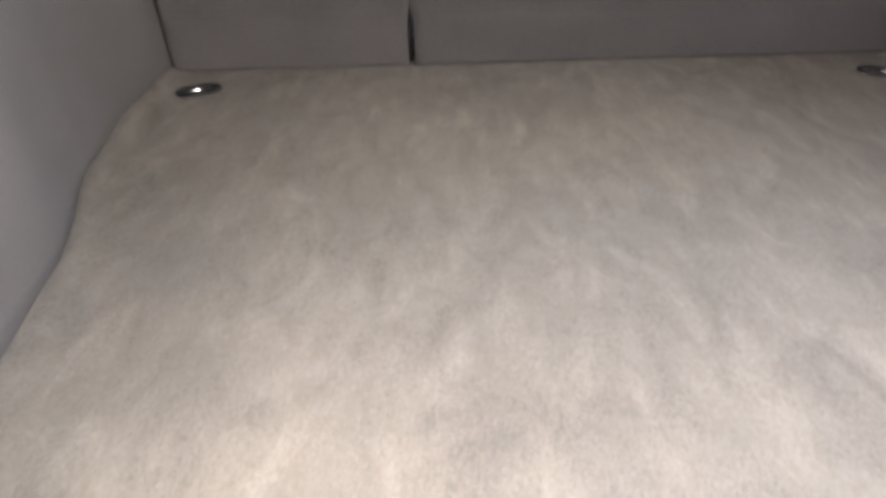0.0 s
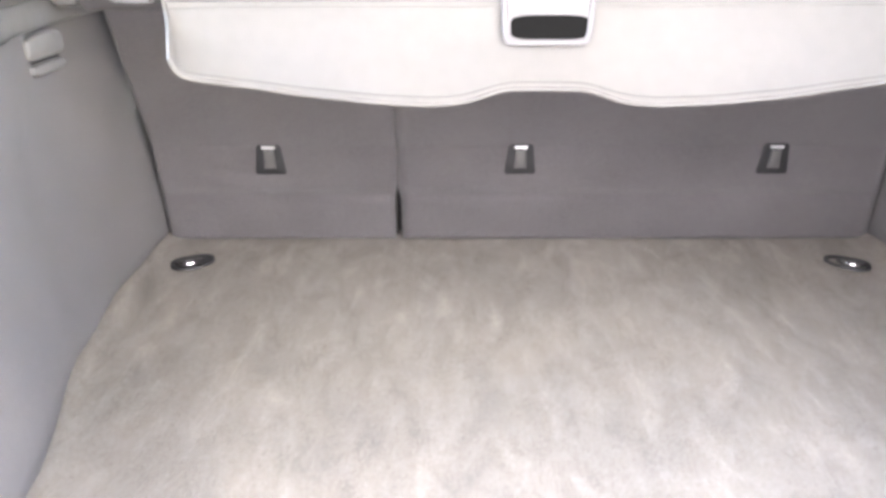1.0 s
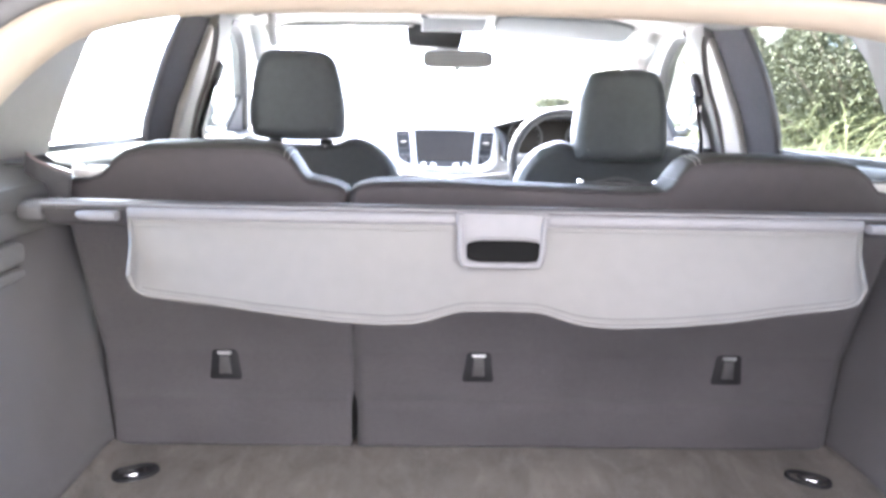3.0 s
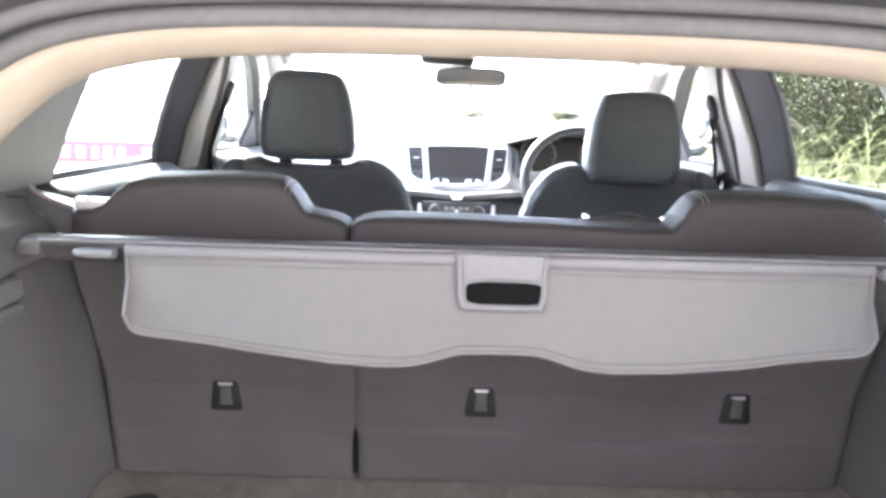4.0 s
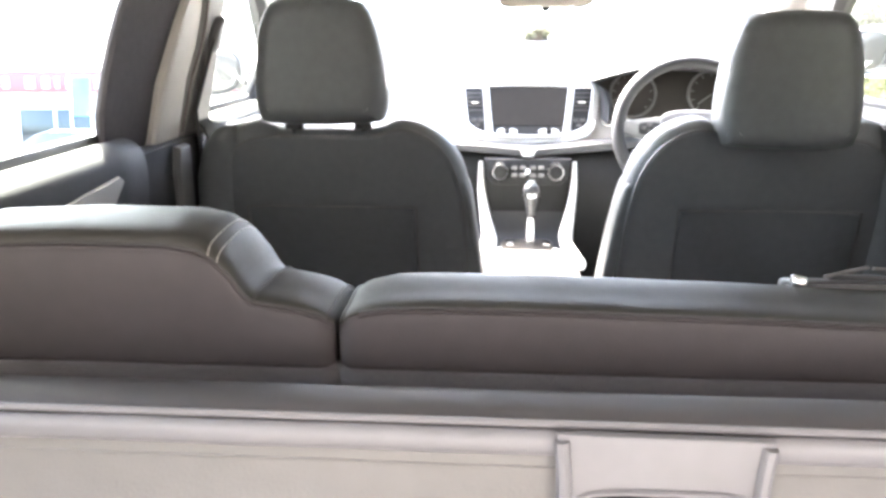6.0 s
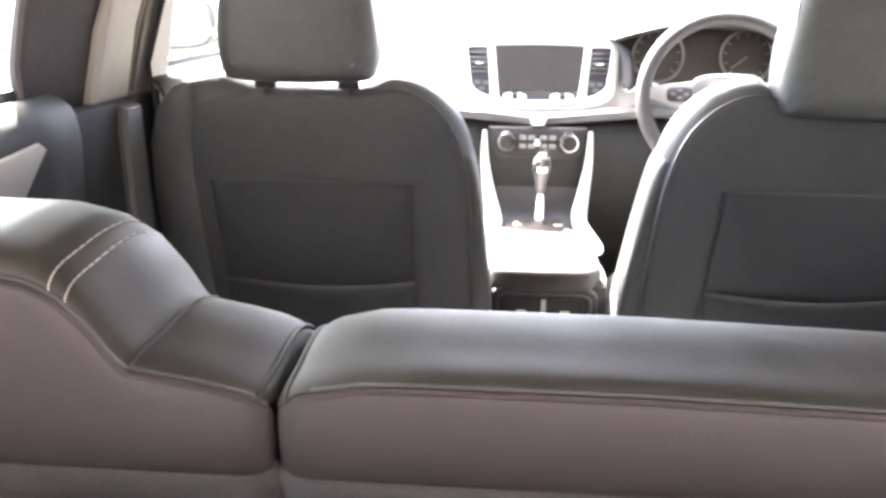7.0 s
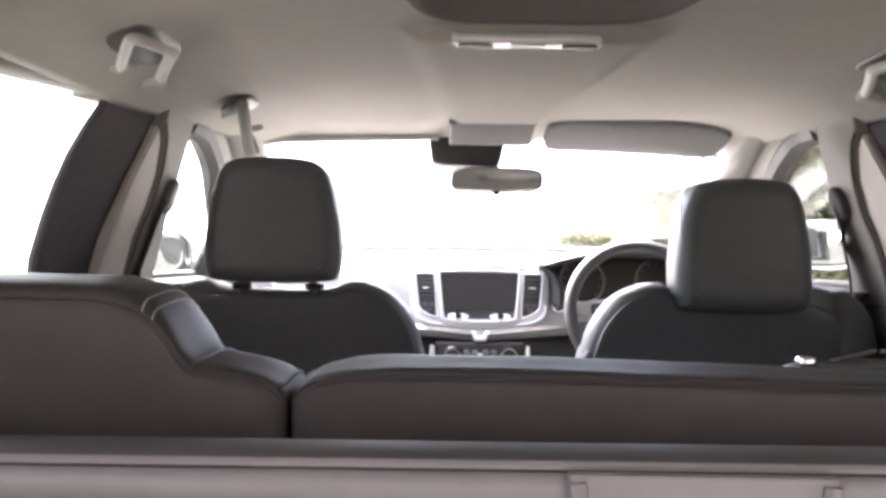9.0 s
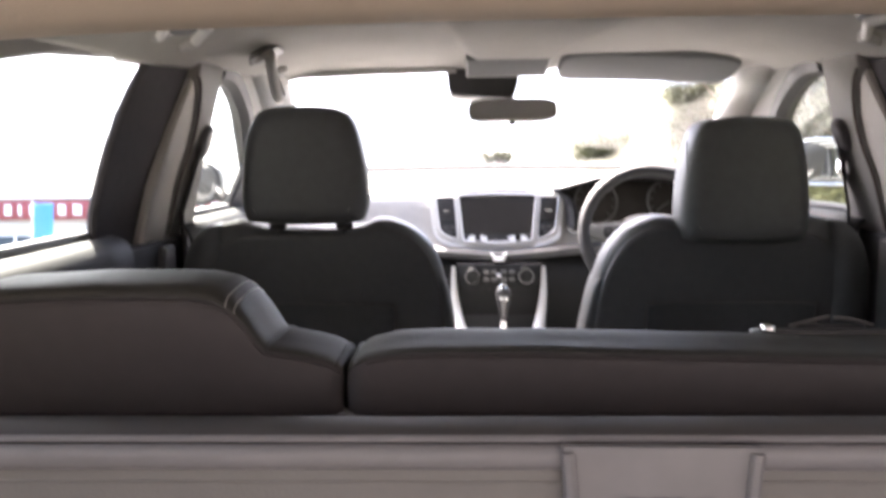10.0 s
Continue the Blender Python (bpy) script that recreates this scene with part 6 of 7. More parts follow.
# cable sleeves: a flat mount on the gate, an elbow, a ribbed run and a second elbow into the body
for mx, knee, run, foot in ((-0.1172, -0.1170, (-0.1075, -0.0600), -0.0475), (0.0815, 0.0835, (0.0745, 0.0215), 0.0130)):
    bm = B()
    slab(bm, ellipse(mx, 0.7585, 0.0185, 0.0045, 20, 4), 0.0, 0.006, 0.002, lambda u, v, d: (u, -0.503 - d, v), n=2)
    mo_ = part("sleeve_mount", bm, SLEEVE, gate, "dark grey rubber sleeve mount")
    sg = 1 if foot > mx else -1
    pts = curve([(mx, -0.504, 0.7585), (knee, -0.511, 0.7530), (knee + sg * 0.003, -0.512, 0.7465), (run[0] + sg * 0.002, -0.511, 0.7425), ((run[0] + run[1]) / 2, -0.509, 0.7412), (run[1], -0.505, 0.7405), (run[1] + sg * 0.008, -0.497, 0.7385), (foot, -0.484, 0.7325), (foot + sg * 0.001, -0.462, 0.7290)], 18)
    k = len(pts) - 1
    bm = B()
    tube(bm, pts, lambda f: 0.0064 + (0.0011 * (1 if int(f * k + 0.5) % 4 < 2 else -1) if 0.34 < f < 0.74 else 0.0004), 12)
    part("cable_sleeve", bm, SLEEVE, mo_, "ribbed black rubber cable sleeve")
for s in (-1, 1):
    bm = B()
    tube(bm, [(s * 0.585, -0.56, 0.48), (s * 0.60, -0.80, 0.80)], 0.010, 10)
    st = part("gas_strut", bm, BLACK, gate, "black gas strut")
    bm = B()
    tube(bm, [(s * 0.60, -0.80, 0.80), (s * 0.605, -0.90, 0.93)], 0.005, 8)
    part("piston", bm, CHROME, st)
# painted gutter between roof and gate
bm = B()
gp = curve([(-0.430, 0.752, 0), (-0.440, 0.7475, 0), (-0.447, 0.7400, 0), (-0.455, 0.7352, 0), (-0.4635, 0.7345, 0), (-0.4665, 0.7325, 0), (-0.464, 0.7305, 0), (-0.45, 0.7300, 0), (-0.43, 0.738, 0)], 3, closed=True)
rings(bm, [[(x, p.x, p.y - 0.10 * max(0.0, abs(x) - 0.30) ** 1.5) for p in gp] for x in np.linspace(-0.48, 0.48, 30)])
structure("roof_gutter", bm, PAINT, "silver painted gutter at the roof's rear edge", "gutter")
# black strips added as the gutter's shade; paint between them gives its bright patches
for xa, xb, top_ in ((-0.258, -0.192, 0.746), (-0.186, -0.135, 0.7395), (-0.128, -0.052, 0.745), (-0.044, 0.018, 0.7385), (0.022, 0.092, 0.745), (0.096, 0.148, 0.7395), (0.155, 0.300, 0.745)):
    bm = B()
    slab(bm, [Vector((xa, 0.7300)), Vector((xb, 0.7300)), Vector((xb + 0.002, top_ - 0.003)), Vector((xb - 0.004, top_)), Vector((xa + 0.004, top_ + 0.0006)), Vector((xa - 0.002, top_ - 0.003))], 0.0, 0.006, 0.002, lambda u, v, d: (u, -0.4705 - 0.0006 * math.sin(u * 60) + d + (v - 0.73) * 0.5, v), n=2)
    structure("gutter_shade", bm, GATE_BLACK, "black strip added to shade the roof gutter", "apron")

# ---- the car's outside ----
body = thing("station_wagon", "silver station wagon body with its bonnet and wheels", "car", at=(0, 1.0, -0.62))
bm = B()


def skin(u, v):
    y = -0.460 + 1.785 * u
    a = v * 2 - 1
    w = roof_w(y) + 0.11
    return (a * w, y, max(roof_z(y), 0.765) + 0.045 - 0.035 * max(0.0, 1 - 7 * u) - 0.09 * abs(a) ** 3 + 0.01 * math.sin(math.pi * u) + 0.055 * (1 - a * a) * min(1.0, 4 * u, 4 * (1 - u)))


sheet(bm, skin, 30, 30)
part("roof", bm, PAINT, body, "silver roof skin", solid=0.004)
bm = B()


def bonnet(u, v):
    a = v * 2 - 1
    return (a * (0.80 - 0.08 * u), 2.20 + 1.12 * u - 0.10 * a * a, 0.50 - 0.10 * u - 0.10 * u ** 3 - 0.06 * a * a + 0.012 * math.exp(-((abs(a) - 0.6) / 0.1) ** 2))


sheet(bm, bonnet, 20, 24)
part("bonnet", bm, PAINT, body, "silver bonnet with two creases", solid=0.005)
for s in (-1, 1):
    bm = B()
    wing = curve([(0.84, -0.42, 0), (0.92, -0.1, 0), (0.925, 0.1, 0), (0.90, 0.3, 0), (0.83, 0.42, 0)], 4)
    ys = np.linspace(1.72, 3.35, 30)
    rings(bm, [[(s * (p.x - 0.22 * max(0, (y - 2.8) / 0.55) ** 2), y, max(p.y - 0.17 * max(0, (y - 2.6) / 0.75) ** 2, -0.28 + math.sqrt(max(0.0, 0.36 ** 2 - (y - 2.50) ** 2)) - 0.02 if abs(y - 2.5) < 0.36 else -9)) for p in wing] for y in ys], closed=False, cap=False)
    part("front_wing", bm, PAINT, body, "silver front wing", solid=0.004)
    bm = B()
    quarter = curve([(0.86, -0.42, 0), (0.92, -0.1, 0), (0.925, 0.1, 0), (0.90, 0.25, 0), (0.82, 0.40, 0), (0.745, 0.47, 0)], 4)
    ys = np.linspace(-1.08, 0.02, 24)
    rings(bm, [[(s * (p.x - 0.25 * max(0, (-0.6 - y) / 0.5) ** 2), y, max(p.y, -0.28 + math.sqrt(max(0.0, 0.36 ** 2 - (y + 0.4) ** 2)) - 0.02 if abs(y + 0.4) < 0.36 else -9)) for p in quarter] for y in ys], closed=False, cap=False)
    part("rear_quarter", bm, PAINT, body, "silver rear quarter panel", solid=0.004)
    bm = B()
    box(bm, s * 0.88 - 0.05, s * 0.88 + 0.05, 0.05, 2.1, -0.48, -0.36, 0.02)
    part("side_sill", bm, PAINT, body)
for y, z0, z1 in ((3.36, -0.42, 0.20), (-1.13, -0.42, -0.02)):
    bm = B()
    bp = [(x, y + (-0.22 if y > 0 else 0.10) * (abs(x) / 0.8) ** 2.5) for x in np.linspace(-0.84, 0.84, 25)]
    rings(bm, [[(x, yy + 0.02 * (1 if y > 0 else -1) * math.sin(f * 3.1), z0 + (z1 - z0) * f) for f in np.linspace(0, 1, 8)] for x, yy in bp], closed=False, cap=False)
    part("bumper", bm, PAINT, body, "silver bumper", solid=0.01)
for s in (-1, 1):
    for y in (-0.40, 2.50):
        bm = B()
        tp = curve([(0.21, -0.10, 0), (0.31, -0.115, 0), (0.335, -0.08, 0), (0.338, 0.0, 0), (0.335, 0.08, 0), (0.31, 0.115, 0), (0.21, 0.10, 0)], 3)
        rings(bm, [[(s * 0.80 + p.y, y + p.x * math.cos(a), -0.28 + p.x * math.sin(a)) for p in tp] for a in np.linspace(0, 2 * math.pi, 36, endpoint=False)], closed=True, around=True)
        ty = part("wheel", bm, TYRE, body, "black tyre on an alloy wheel")
        bm = B()
        tube(bm, [(s * 0.84, y, -0.28), (s * 0.88, y, -0.28)], 0.05, 16)
        for k in range(5):
            a = 2 * math.pi * k / 5
            tube(bm, [(s * 0.875, y + 0.03 * math.cos(a), -0.28 + 0.03 * math.sin(a)), (s * 0.87, y + 0.215 * math.cos(a), -0.28 + 0.215 * math.sin(a))], 0.022, 8)
        tube(bm, [(s * 0.86, y + 0.212 * math.cos(a), -0.28 + 0.212 * math.sin(a)) for a in np.linspace(0, 2 * math.pi, 36, endpoint=False)], 0.016, 8, closed=True)
        part("rim", bm, SATIN, ty, "five-spoke alloy rim")

# everything in the car takes the car's slope
for ob in CAR_THINGS:
    ob.matrix_basis = CAR @ ob.matrix_basis

# ---- outside ----
ASPHALT = mat("worn_asphalt", (0.085, 0.08, 0.076), 0.9, var=0.2, scale=0.6, bump=0.4, bscale=40, big=0.5)
EARTH = mat("bank_earth", (0.07, 0.065, 0.036), 0.95, var=0.35, scale=1.2, bump=0.6, bscale=20)
LEAF = mat("shrub_leaves", (0.042, 0.047, 0.026), 0.7, var=0.2, scale=2, island=0.4)
LEAF_DARK = mat("dark_leaves", (0.042, 0.048, 0.022), 0.7, var=0.2, scale=2, island=0.4)
LEAF_Y = mat("yellow_green_leaves", (0.046, 0.048, 0.024), 0.7, var=0.2, scale=2, island=0.35)
GRASS = mat("dry_grass", (0.085, 0.084, 0.050), 0.6, var=0.2, scale=2, island=0.5)
for m_ in (LEAF, LEAF_Y, LEAF_DARK, GRASS):
    leafy(m_)
LEAF_DEEP = mat("deep_green_leaves", (0.040, 0.040, 0.0175), 0.75, var=0.2, scale=2, island=0.4, spec=0.2)
BARK = mat("bark", (0.12, 0.09, 0.065), 0.9, var=0.3, scale=6, bump=0.6, bscale=60)
WALL = mat("pale_render", (0.62, 0.60, 0.57), 0.85, var=0.08, scale=0.6, bump=0.2, bscale=30)
FASCIA = mat("red_fascia", (0.27, 0.055, 0.062), 0.5, var=0.08, scale=1)
WHITE = mat("white_letters", (0.8, 0.8, 0.8), 0.5, var=0.03)
BLUE = mat("blue_banner", (0.06, 0.25, 0.60), 0.6, var=0.08)
CARWHITE = mat("white_car_paint", (0.75, 0.75, 0.74), 0.3, var=0.03, coat=0.6)
DARKGLASS = mat("dark_car_glass", (0.02, 0.025, 0.03), 0.06, var=0.1)


def ground_z(x, y):
    """The yard: a ramp under the car that rises ahead, a lower lot to the left, a bank to the right."""
    t = math.tan(radians(7))
    z = -0.62 + t * max(-6.0, min(3.5, y))
    f = max(0.0, min(1.0, (y - 3.5) / 12))
    z += 2.85 * f * f * (3 - 2 * f) * 0.5 + 1.425 * f
    fall = max(0.0, min(1.0, (-1.6 - x) / 6))
    z = z * (1 - fall) + (-1.05) * fall
    rise = max(0.0, min(1.0, (x - 1.75) / 2.6))
    rise = rise * rise * (3 - 2 * rise)
    z += 1.15 * rise * max(0.0, min(1.0, (30 - abs(y)) / 10))
    return z


def warp(u):
    a = u * 2 - 1
    return math.copysign(abs(a) ** 1.0 * 6 + (abs(a) ** 6) * 900, a)


bm = B()
sheet(bm, lambda u, v: (warp(u), warp(v) * 1.5 + 2, ground_z(warp(u), warp(v) * 1.5 + 2) + 0.02 * noise.noise((warp(u), warp(v), 0))), 120, 120)
structure("ground", bm, ASPHALT, "worn grey asphalt yard", "ground", car=False)
# planted bank
bm = B()
sheet(bm, lambda u, v: (1.7 + 8 * u, -8 + 26 * v, ground_z(1.7 + 8 * u, -8 + 26 * v) + 0.10 + 0.08 * noise.noise((8 * u, 26 * v, 4)) - (0.25 if u < 0.02 else 0)), 40, 90)
structure("bank", bm, EARTH, "earth bank beside the car", "bank", car=False)

rnd = random.Random(7)


def leaves(name, centres, count, size, material, parent, spread, long=1.6, droop=0.2):
    """A crown of many small leaves, gathered in clumps."""
    vs, fs = [], []
    for c, r in centres:
        for i in range(count):
            d = Vector((rnd.gauss(0, 1), rnd.gauss(0, 1), rnd.gauss(0, 0.8)))
            d = d.normalized() * r * rnd.random() ** 0.45
            p = Vector(c) + d
            a = Vector((rnd.gauss(0, 1), rnd.gauss(0, 1), rnd.gauss(0, 0.6) - droop)).normalized()
            b = a.orthogonal().normalized()
            b = (Matrix.Rotation(rnd.random() * 6.28, 3, a) @ b) * size * rnd.uniform(0.3, 0.5)
            a = a * size * long * rnd.uniform(0.6, 1.2)
            k = len(vs)
            vs += [p, p + a * 0.5 + b, p + a, p + a * 0.5 - b]
            fs.append((k, k + 1, k + 2, k + 3))
    me = bpy.data.meshes.new(name)
    me.from_pydata(vs, [], fs)
    me.materials.append(material)
    ob = new(name, me)
    ob.parent = parent
    if parent:
        ob.location = -parent.location
    return ob


def shrub(x, y, h, w, material, label, name="shrub", n=18, cnt=1800, size=0.016):
    z0 = ground_z(x, y)
    t = thing(name, label, name, "shrubs on the bank", at=(x, y, z0), car=False)
    bm = B()
    tips = []
    for i in range(n):
        a = rnd.random() * 6.28
        rr = w * rnd.uniform(0.15, 1.0) * 0.5
        tip = Vector((x + rr * math.cos(a), y + rr * math.sin(a), z0 + h * rnd.uniform(0.35, 0.95)))
        tube(bm, curve([(x + rnd.uniform(-0.1, 0.1), y + rnd.uniform(-0.1, 0.1), z0 - 0.05), ((x + tip.x) / 2, (y + tip.y) / 2, z0 + (tip.z - z0) * 0.6), tip], 3), lambda f: 0.025 - 0.018 * f, 5)
        tips.append((tip, w * rnd.uniform(0.16, 0.30)))
        tips.append((Vector(((x + tip.x) / 2 + rnd.uniform(-0.2, 0.2), (y + tip.y) / 2, z0 + (tip.z - z0) * 0.45)), w * rnd.uniform(0.14, 0.24)))
    part("stems", bm, BARK, t)
    leaves("crown", tips, cnt, size, material, t, w)
    return t


shrub(3.3, 1.2, 1.9, 1.9, LEAF, "dense dark green shrub on the bank")
shrub(4.3, 2.9, 3.2, 2.4, LEAF_Y, "tall yellow-green shrub on the bank")
shrub(3.1, 4.2, 1.7, 1.8, LEAF_DEEP, "low dull green shrub on the bank")
shrub(4.6, 5.6, 4.2, 2.8, LEAF, "tall dark green shrub on the bank")
shrub(3.6, -0.7, 2.7, 2.2, LEAF_Y, "yellow-green shrub beside the car's tail")
shrub(5.3, 0.6, 5.0, 3.2, LEAF, "tall green shrub at the top of the bank")
shrub(5.4, 8.2, 4.6, 3.0, LEAF_Y, "yellow-green shrub far along the bank")
shrub(3.0, 7.0, 1.6, 1.8, LEAF_DEEP, "round green shrub along the bank")
shrub(4.2, -3.2, 4.2, 2.8, LEAF, "broad green shrub behind the car's tail")
shrub(2.95, 5.5, 2.9, 1.9, LEAF_DEEP, "dull green shrub in the middle of the bank")
shrub(3.7, 6.9, 3.5, 2.3, LEAF_DEEP, "tall dull green shrub in the middle of the bank")
shrub(3.7, 8.9, 4.4, 2.6, LEAF, "tall green shrub at the bank's far end", size=0.02)
shrub(3.3, 6.2, 3.6, 1.9, LEAF_DEEP, "upright dull green shrub at the bank's foot", size=0.018)
shrub(6.2, 3.6, 5.6, 3.6, LEAF_Y, "high yellow-green shrub behind the others")
shrub(5.2, 11.6, 4.6, 3.2, LEAF_Y, "tall yellow-green shrub beyond the others", size=0.03, cnt=1000)
# reeds that arch over the bank beside the car
REED = mat("reed_blades", (0.105, 0.108, 0.058), 0.5, var=0.2, scale=2, island=0.35)
leafy(REED)
vs, fs = [], []
for i in range(1500):
    gx, gy = rnd.uniform(2.1, 2.9), rnd.uniform(2.2, 6.4)
    p = Vector((gx, gy, ground_z(gx, gy) + 0.05))
    ln = rnd.uniform(0.9, 1.7)
    way = Vector((rnd.gauss(-0.1, 0.25), rnd.choice((-1, 1, -1)) * rnd.uniform(0.4, 1.1), 0)).normalized()
    sd = Vector((way.y, -way.x, 0.4)).normalized() * rnd.uniform(0.003, 0.006)
    k = len(vs)
    for j in range(6):
        f = j / 5
        c = p + way * ln * (0.15 * f + 0.75 * f * f) + Vector((0, 0, ln * (0.95 * f - 0.55 * f * f)))
        w = 1 - 0.85 * f
        vs += [c - sd * w, c + sd * w]
    fs += [(k + 2 * j, k + 2 * j + 1, k + 2 * j + 3, k + 2 * j + 2) for j in range(5)]
me = bpy.data.meshes.new("reeds")
me.from_pydata(vs, [], fs)
me.materials.append(REED)
tagged(new("reeds", me), "long arching yellow-green reeds on the bank", "reeds", kind="stuff")
# long grass on the bank
vs, fs = [], []
for i in range(15000):
    gx, gy = 1.9 + 2.2 * rnd.random() ** 1.2, rnd.uniform(-2.5, 9)
    p = Vector((gx, gy, ground_z(gx, gy) + 0.02))
    hgt = rnd.uniform(0.35, 1.0)
    lean = Vector((rnd.gauss(-0.35, 0.3), rnd.gauss(0.75, 0.4), 1)).normalized()
    sd = Vector((rnd.gauss(0, 1), rnd.gauss(0, 1), 0)).normalized() * 0.0045
    mid = p + lean * hgt * 0.6
    tip = mid + (lean + Vector((lean.x, lean.y, -0.9))) * hgt * 0.45
    k = len(vs)
    vs += [p - sd, p + sd, mid + sd * 0.8, mid - sd * 0.8, tip]
    fs += [(k, k + 1, k + 2, k + 3), (k + 3, k + 2, k + 4)]
me = bpy.data.meshes.new("grass")
me.from_pydata(vs, [], fs)
me.materials.append(GRASS)
tagged(new("grass", me), "long dry green grass on the bank", "grass", kind="stuff")

# a bush ahead of the car and a tree at the bank's end
shrub(2.2, 12.0, 0.36, 1.35, LEAF_DARK, "low clipped bush ahead of the car", n=20, cnt=220, size=0.03)
shrub(0.42, 12.0, 0.24, 0.55, LEAF_DARK, "small clipped bush ahead of the car", n=10, cnt=120, size=0.025)
TX, TY = 2.45, 8.0
tz = ground_z(TX, TY)
tree = thing("tree", "small leafy green tree at the foot of the bank", "tree", at=(TX, TY, tz), car=False)
bm = B()
tube(bm, curve([(TX, TY, tz - 0.1), (TX - 0.03, TY, tz + 0.4), (TX + 0.04, TY, tz + 0.8), (TX, TY, tz + 1.3)], 5), lambda f: 0.035 - 0.025 * f, 10)
trunk = part("trunk", bm, BARK, tree)
cl_ = []
for i in range(16):
    a = i * 2.4
    zz = tz + 0.70 + 0.55 * rnd.random()
    e = Vector((TX + rnd.uniform(0.10, 0.30) * math.cos(a), TY + rnd.uniform(0.1, 0.3) * math.sin(a), zz + rnd.uniform(0.05, 0.15)))
    bm = B()
    tube(bm, curve([(TX, TY, zz - 0.1), ((TX + e.x) / 2, (TY + e.y) / 2, zz + 0.03), e], 4), lambda f: 0.014 - 0.010 * f, 6)
    part("limb", bm, BARK, tree)
    cl_ += [(e, rnd.uniform(0.13, 0.20)), ((e + Vector((TX, TY, zz))) / 2, 0.16)]
leaves("crown", cl_, 420, 0.022, LEAF_DARK, tree, 1)

# the dealer's yard to the left: hall with a red fascia, and parked cars
hall = thing("showroom_hall", "pale hall with a red fascia board", "building", at=(-19, 27, -1.05), car=False)
HX0, HX1, HY = -34.0, -8.5, 30.0
bm = B()
box(bm, HX0, HX1, HY, HY + 10, -1.4, 2.7, 0.03)
part("wall", bm, WALL, hall, "pale rendered wall")
bm = B()
box(bm, HX0 - 0.3, HX1 + 0.3, HY - 0.3, HY + 10.3, 2.7, 2.85, 0.03)
part("roof", bm, WALL, hall)
bm = B()
box(bm, HX0 - 0.1, HX1 + 0.1, HY - 0.35, HY - 0.004, 1.88, 2.65, 0.02)
fas = part("fascia", bm, FASCIA, hall, "red fascia board with white bars for letters")
x = HX0 + 3
for wlen in (0.55, 0.5, 0.5, 0.35, 0.45, 0.4, 0.0, 0.6, 0.45, 0.2, 0.5, 0.45, 0.5) * 3:
    if wlen:
        bm = B()
        box(bm, x, x + wlen * 0.62, HY - 0.40, HY - 0.345, 2.04, 2.48, 0.01)
        part("letter_bar", bm, WHITE, fas, "white bar")
    x += max(wlen, 0.34) + 0.12
for k in range(6):
    x = HX0 + 1.5 + k * 4.1
    bm = B()
    box(bm, x, x + 3.2, HY - 0.06, HY + 0.05, -1.0, 1.2, 0.01)
    wn = part("window", bm, DARKGLASS, hall, "dark shop window")
    bm = B()
    for xx in (x - 0.05, x + 1.55, x + 3.15):
        box(bm, xx, xx + 0.1, HY - 0.10, HY - 0.0, -1.05, 1.25, 0.01)
    part("frame", bm, WHITE, wn)
ban = thing("banner", "bright blue upright banner on a pole", "banner", at=(-13.3, 23.0, -1.05), car=False)
bm = B()
rings(bm, [[(-13.85 + 0.65 * f, 23.0 + 0.05 * math.sin(f * 5 + z), z) for f in np.linspace(0, 1, 8)] for z in np.linspace(0.85, 2.1, 10)], closed=False, cap=False)
part("cloth", bm, BLUE, ban, solid=0.004)
bm = B()
tube(bm, [(-13.87, 23.0, -1.1), (-13.87, 23.0, 2.2)], 0.025, 8)
part("pole", bm, SATIN, ban)


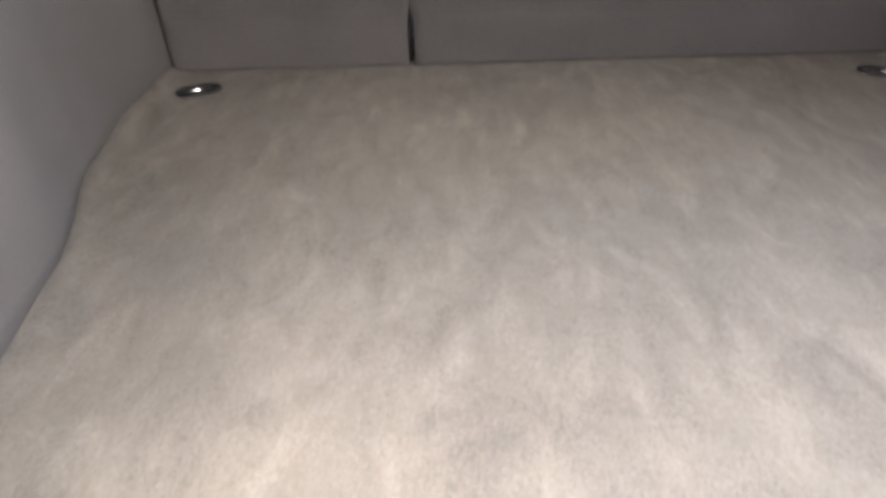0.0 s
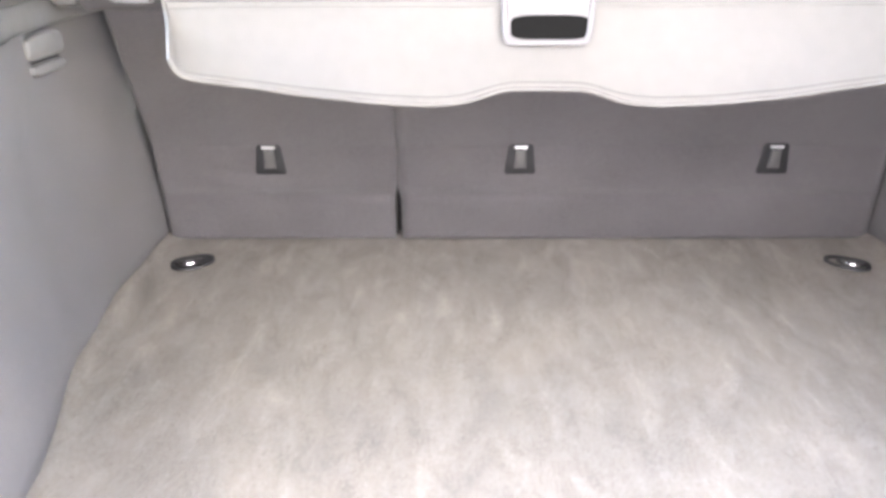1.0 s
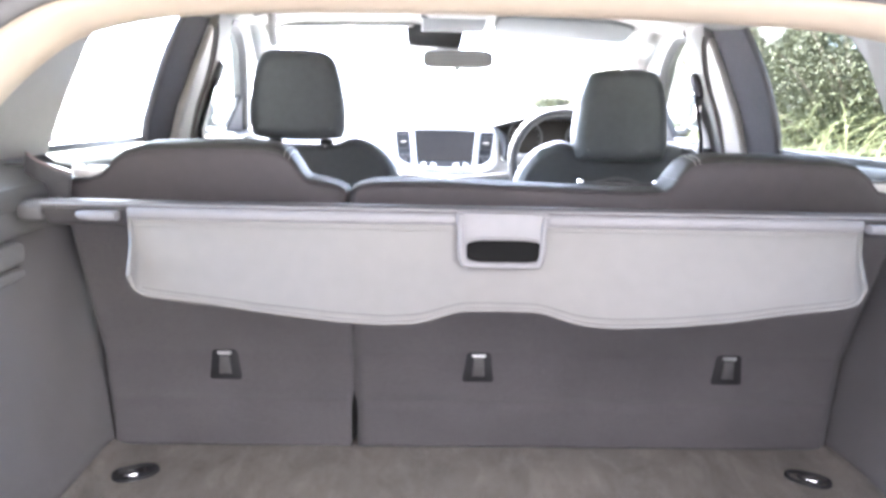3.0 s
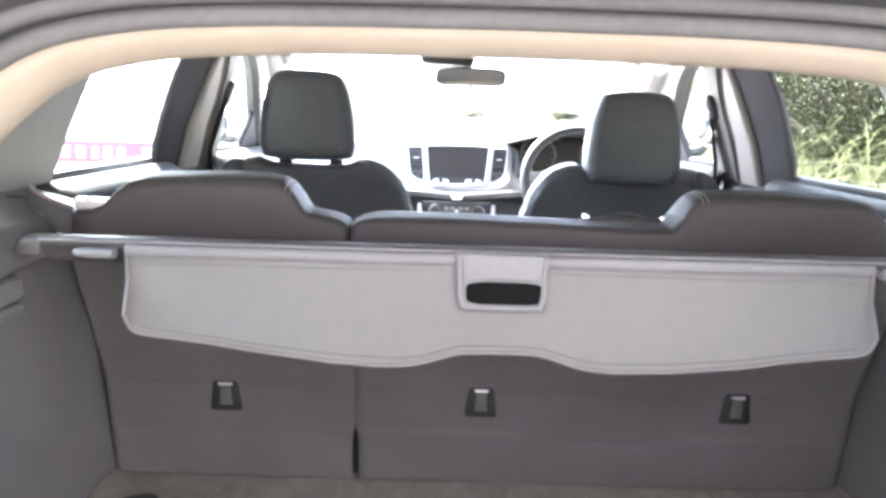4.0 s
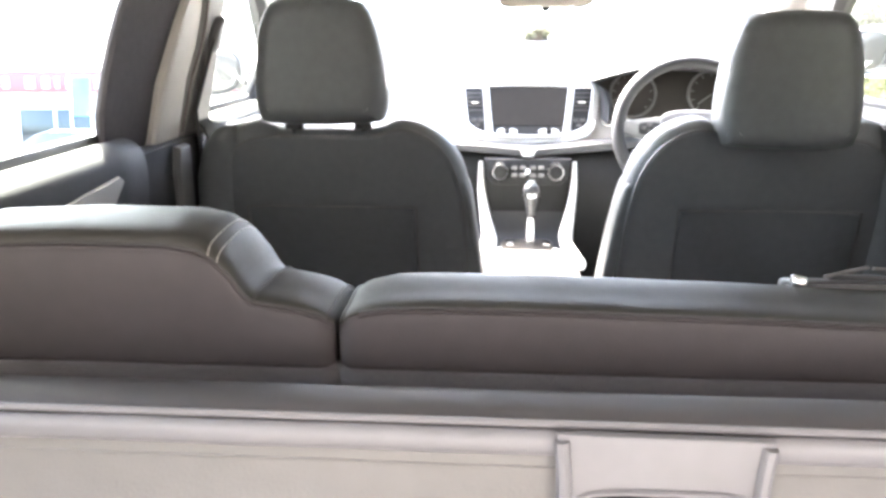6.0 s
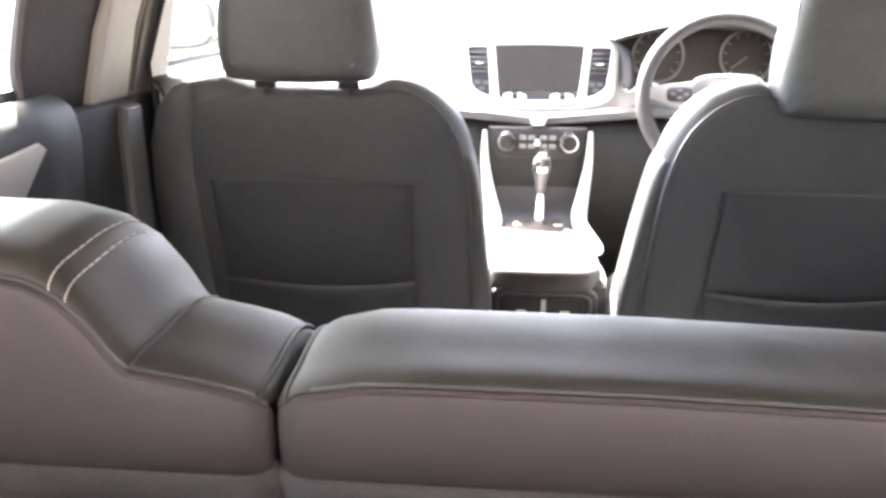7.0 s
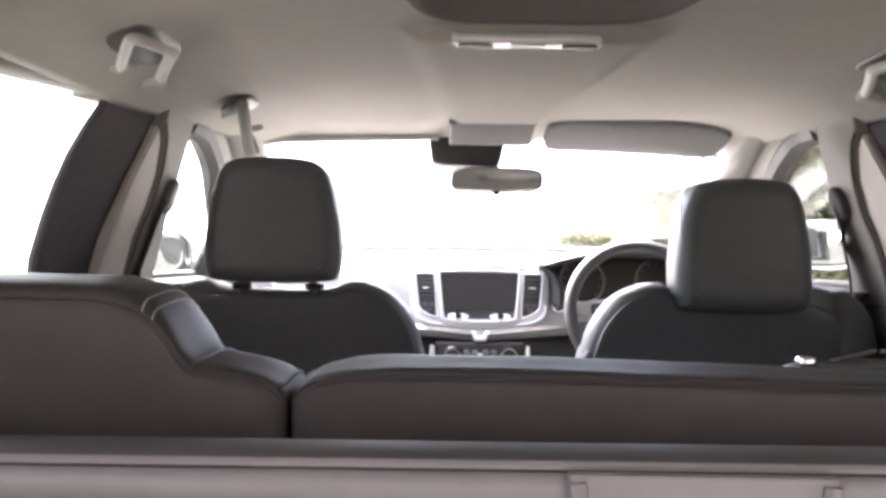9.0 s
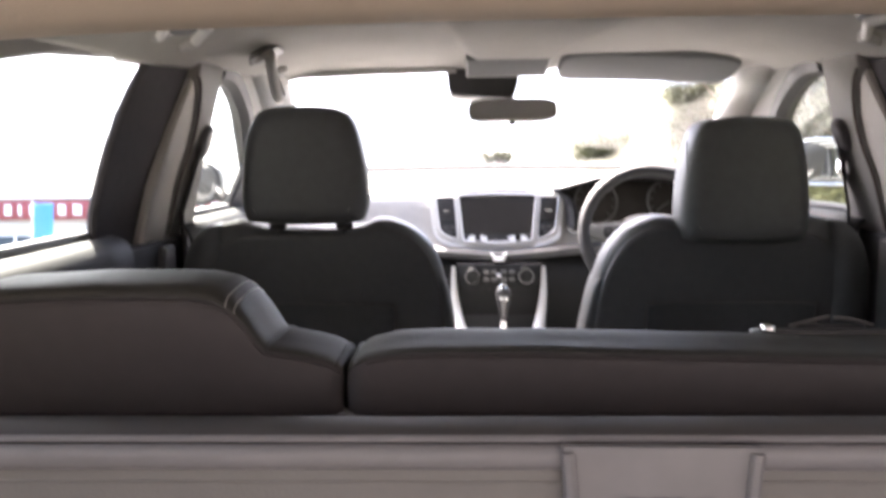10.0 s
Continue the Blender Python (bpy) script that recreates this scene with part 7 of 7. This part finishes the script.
def parked_car(x, y, turn, paint, label):
    """A simple parked hatchback with lamps, glass and wheels."""
    z0 = ground_z(x, y)
    c = thing("parked_car", label, "car", "parked cars", at=(x, y, z0), car=False)
    c.rotation_euler.z = radians(turn)

    def p(name, bm, material, parent, lab=""):
        ob = new(name, finish(name, bm, material))
        ob.parent = parent
        return tagged(ob, lab)
    prof = [(-2.1, 0.35, 0.62, 0.72), (-2.0, 0.30, 0.92, 0.82), (-1.2, 0.22, 0.98, 0.88), (0.6, 0.22, 0.95, 0.88), (1.5, 0.24, 0.86, 0.86), (2.05, 0.32, 0.70, 0.78), (2.18, 0.38, 0.55, 0.70)]
    bm = B()
    rings(bm, [[(wd * math.copysign(abs(math.cos(a)) ** 0.35, math.cos(a)), yy, (lo + hi) / 2 + (hi - lo) / 2 * math.copysign(abs(math.sin(a)) ** 0.5, math.sin(a))) for a in np.linspace(0, 2 * math.pi, 28, endpoint=False)] for yy, lo, hi, wd in prof])
    p("body", bm, paint, c)
    bm = B()
    cab = [(-1.95, 0.93, 0.95, 0.70), (-1.6, 0.93, 1.36, 0.66), (-1.0, 0.93, 1.46, 0.63), (-0.1, 0.93, 1.46, 0.63), (0.35, 0.92, 1.34, 0.66), (1.0, 0.90, 0.93, 0.72)]
    rings(bm, [[(wd * (1.18 if f in (0, 3) else 0.92) * sx, yy, lo if f in (0, 3) else hi) for f, sx in ((0, -1), (1, -1), (2, 1), (3, 1))] for yy, lo, hi, wd in cab])
    p("windows", bm, DARKGLASS, c, "dark glasshouse")
    bm = B()
    rings(bm, [[(wd * sx * 0.93, yy, hi + dz) for sx, dz in ((-1, -0.01), (-0.6, 0.03), (0.6, 0.03), (1, -0.01))] for yy, lo, hi, wd in cab[1:5]], closed=False, cap=False)
    ro = p("roof", bm, paint, c)
    ro.modifiers.new("thickness", "SOLIDIFY").thickness = 0.03
    for sx in (-1, 1):
        for wy in (-1.3, 1.35):
            bm = B()
            tube(bm, [(sx * 0.70, wy, 0.31), (sx * 0.88, wy, 0.31)], 0.31, 24)
            wl = p("wheel", bm, TYRE, c)
            bm = B()
            tube(bm, [(sx * 0.86, wy, 0.31), (sx * 0.895, wy, 0.31)], 0.2, 20)
            p("rim", bm, SATIN, wl)
        bm = B()
        box(bm, sx * 0.58 - 0.14, sx * 0.58 + 0.14, 2.02, 2.14, 0.60, 0.72, 0.03)
        p("headlight", bm, LENS, c)
        bm = B()
        box(bm, sx * 0.66 - 0.08, sx * 0.66 + 0.08, -2.09, -2.0, 0.70, 0.88, 0.02)
        p("tail_light", bm, FASCIA, c)
    return c


parked_car(-6.5, 3.6, 70, CARWHITE, "white parked hatchback in the yard")
parked_car(-11.6, 18.6, 76, PAINT, "silver parked hatchback in the yard")
parked_car(-13.0, 23.0, 72, CARWHITE, "white parked hatchback further along the yard")
parked_car(-7.0, -0.6, 80, PAINT, "silver parked hatchback beside the car")

# unseen dark wall, added to block light that would enter from behind
LIGHT_BLOCK = mat("light_block_grey", (0.065, 0.061, 0.061), 0.9, var=0.15, scale=0.8, bump=0.3, bscale=30)
bm = B()
box(bm, -9, 1.5, -5.0, -4.6, -1.6, 10.5, 0.02)
structure("wall_light_block", bm, LIGHT_BLOCK, "unseen dark wall added to block light behind the car", "wall", car=False)
# unseen pale wall, added to bounce sun onto the boot's left side
LIGHT_BOUNCE = mat("light_bounce_render", (0.180, 0.174, 0.172), 0.9, var=0.12, scale=0.8, bump=0.3, bscale=30)
bm = B()
box(bm, 1.504, 9, -5.0, -4.6, -1.6, 8.5, 0.02)
structure("wall_light_bounce", bm, LIGHT_BOUNCE, "unseen pale wall added to bounce light into the boot", "wall", car=False)
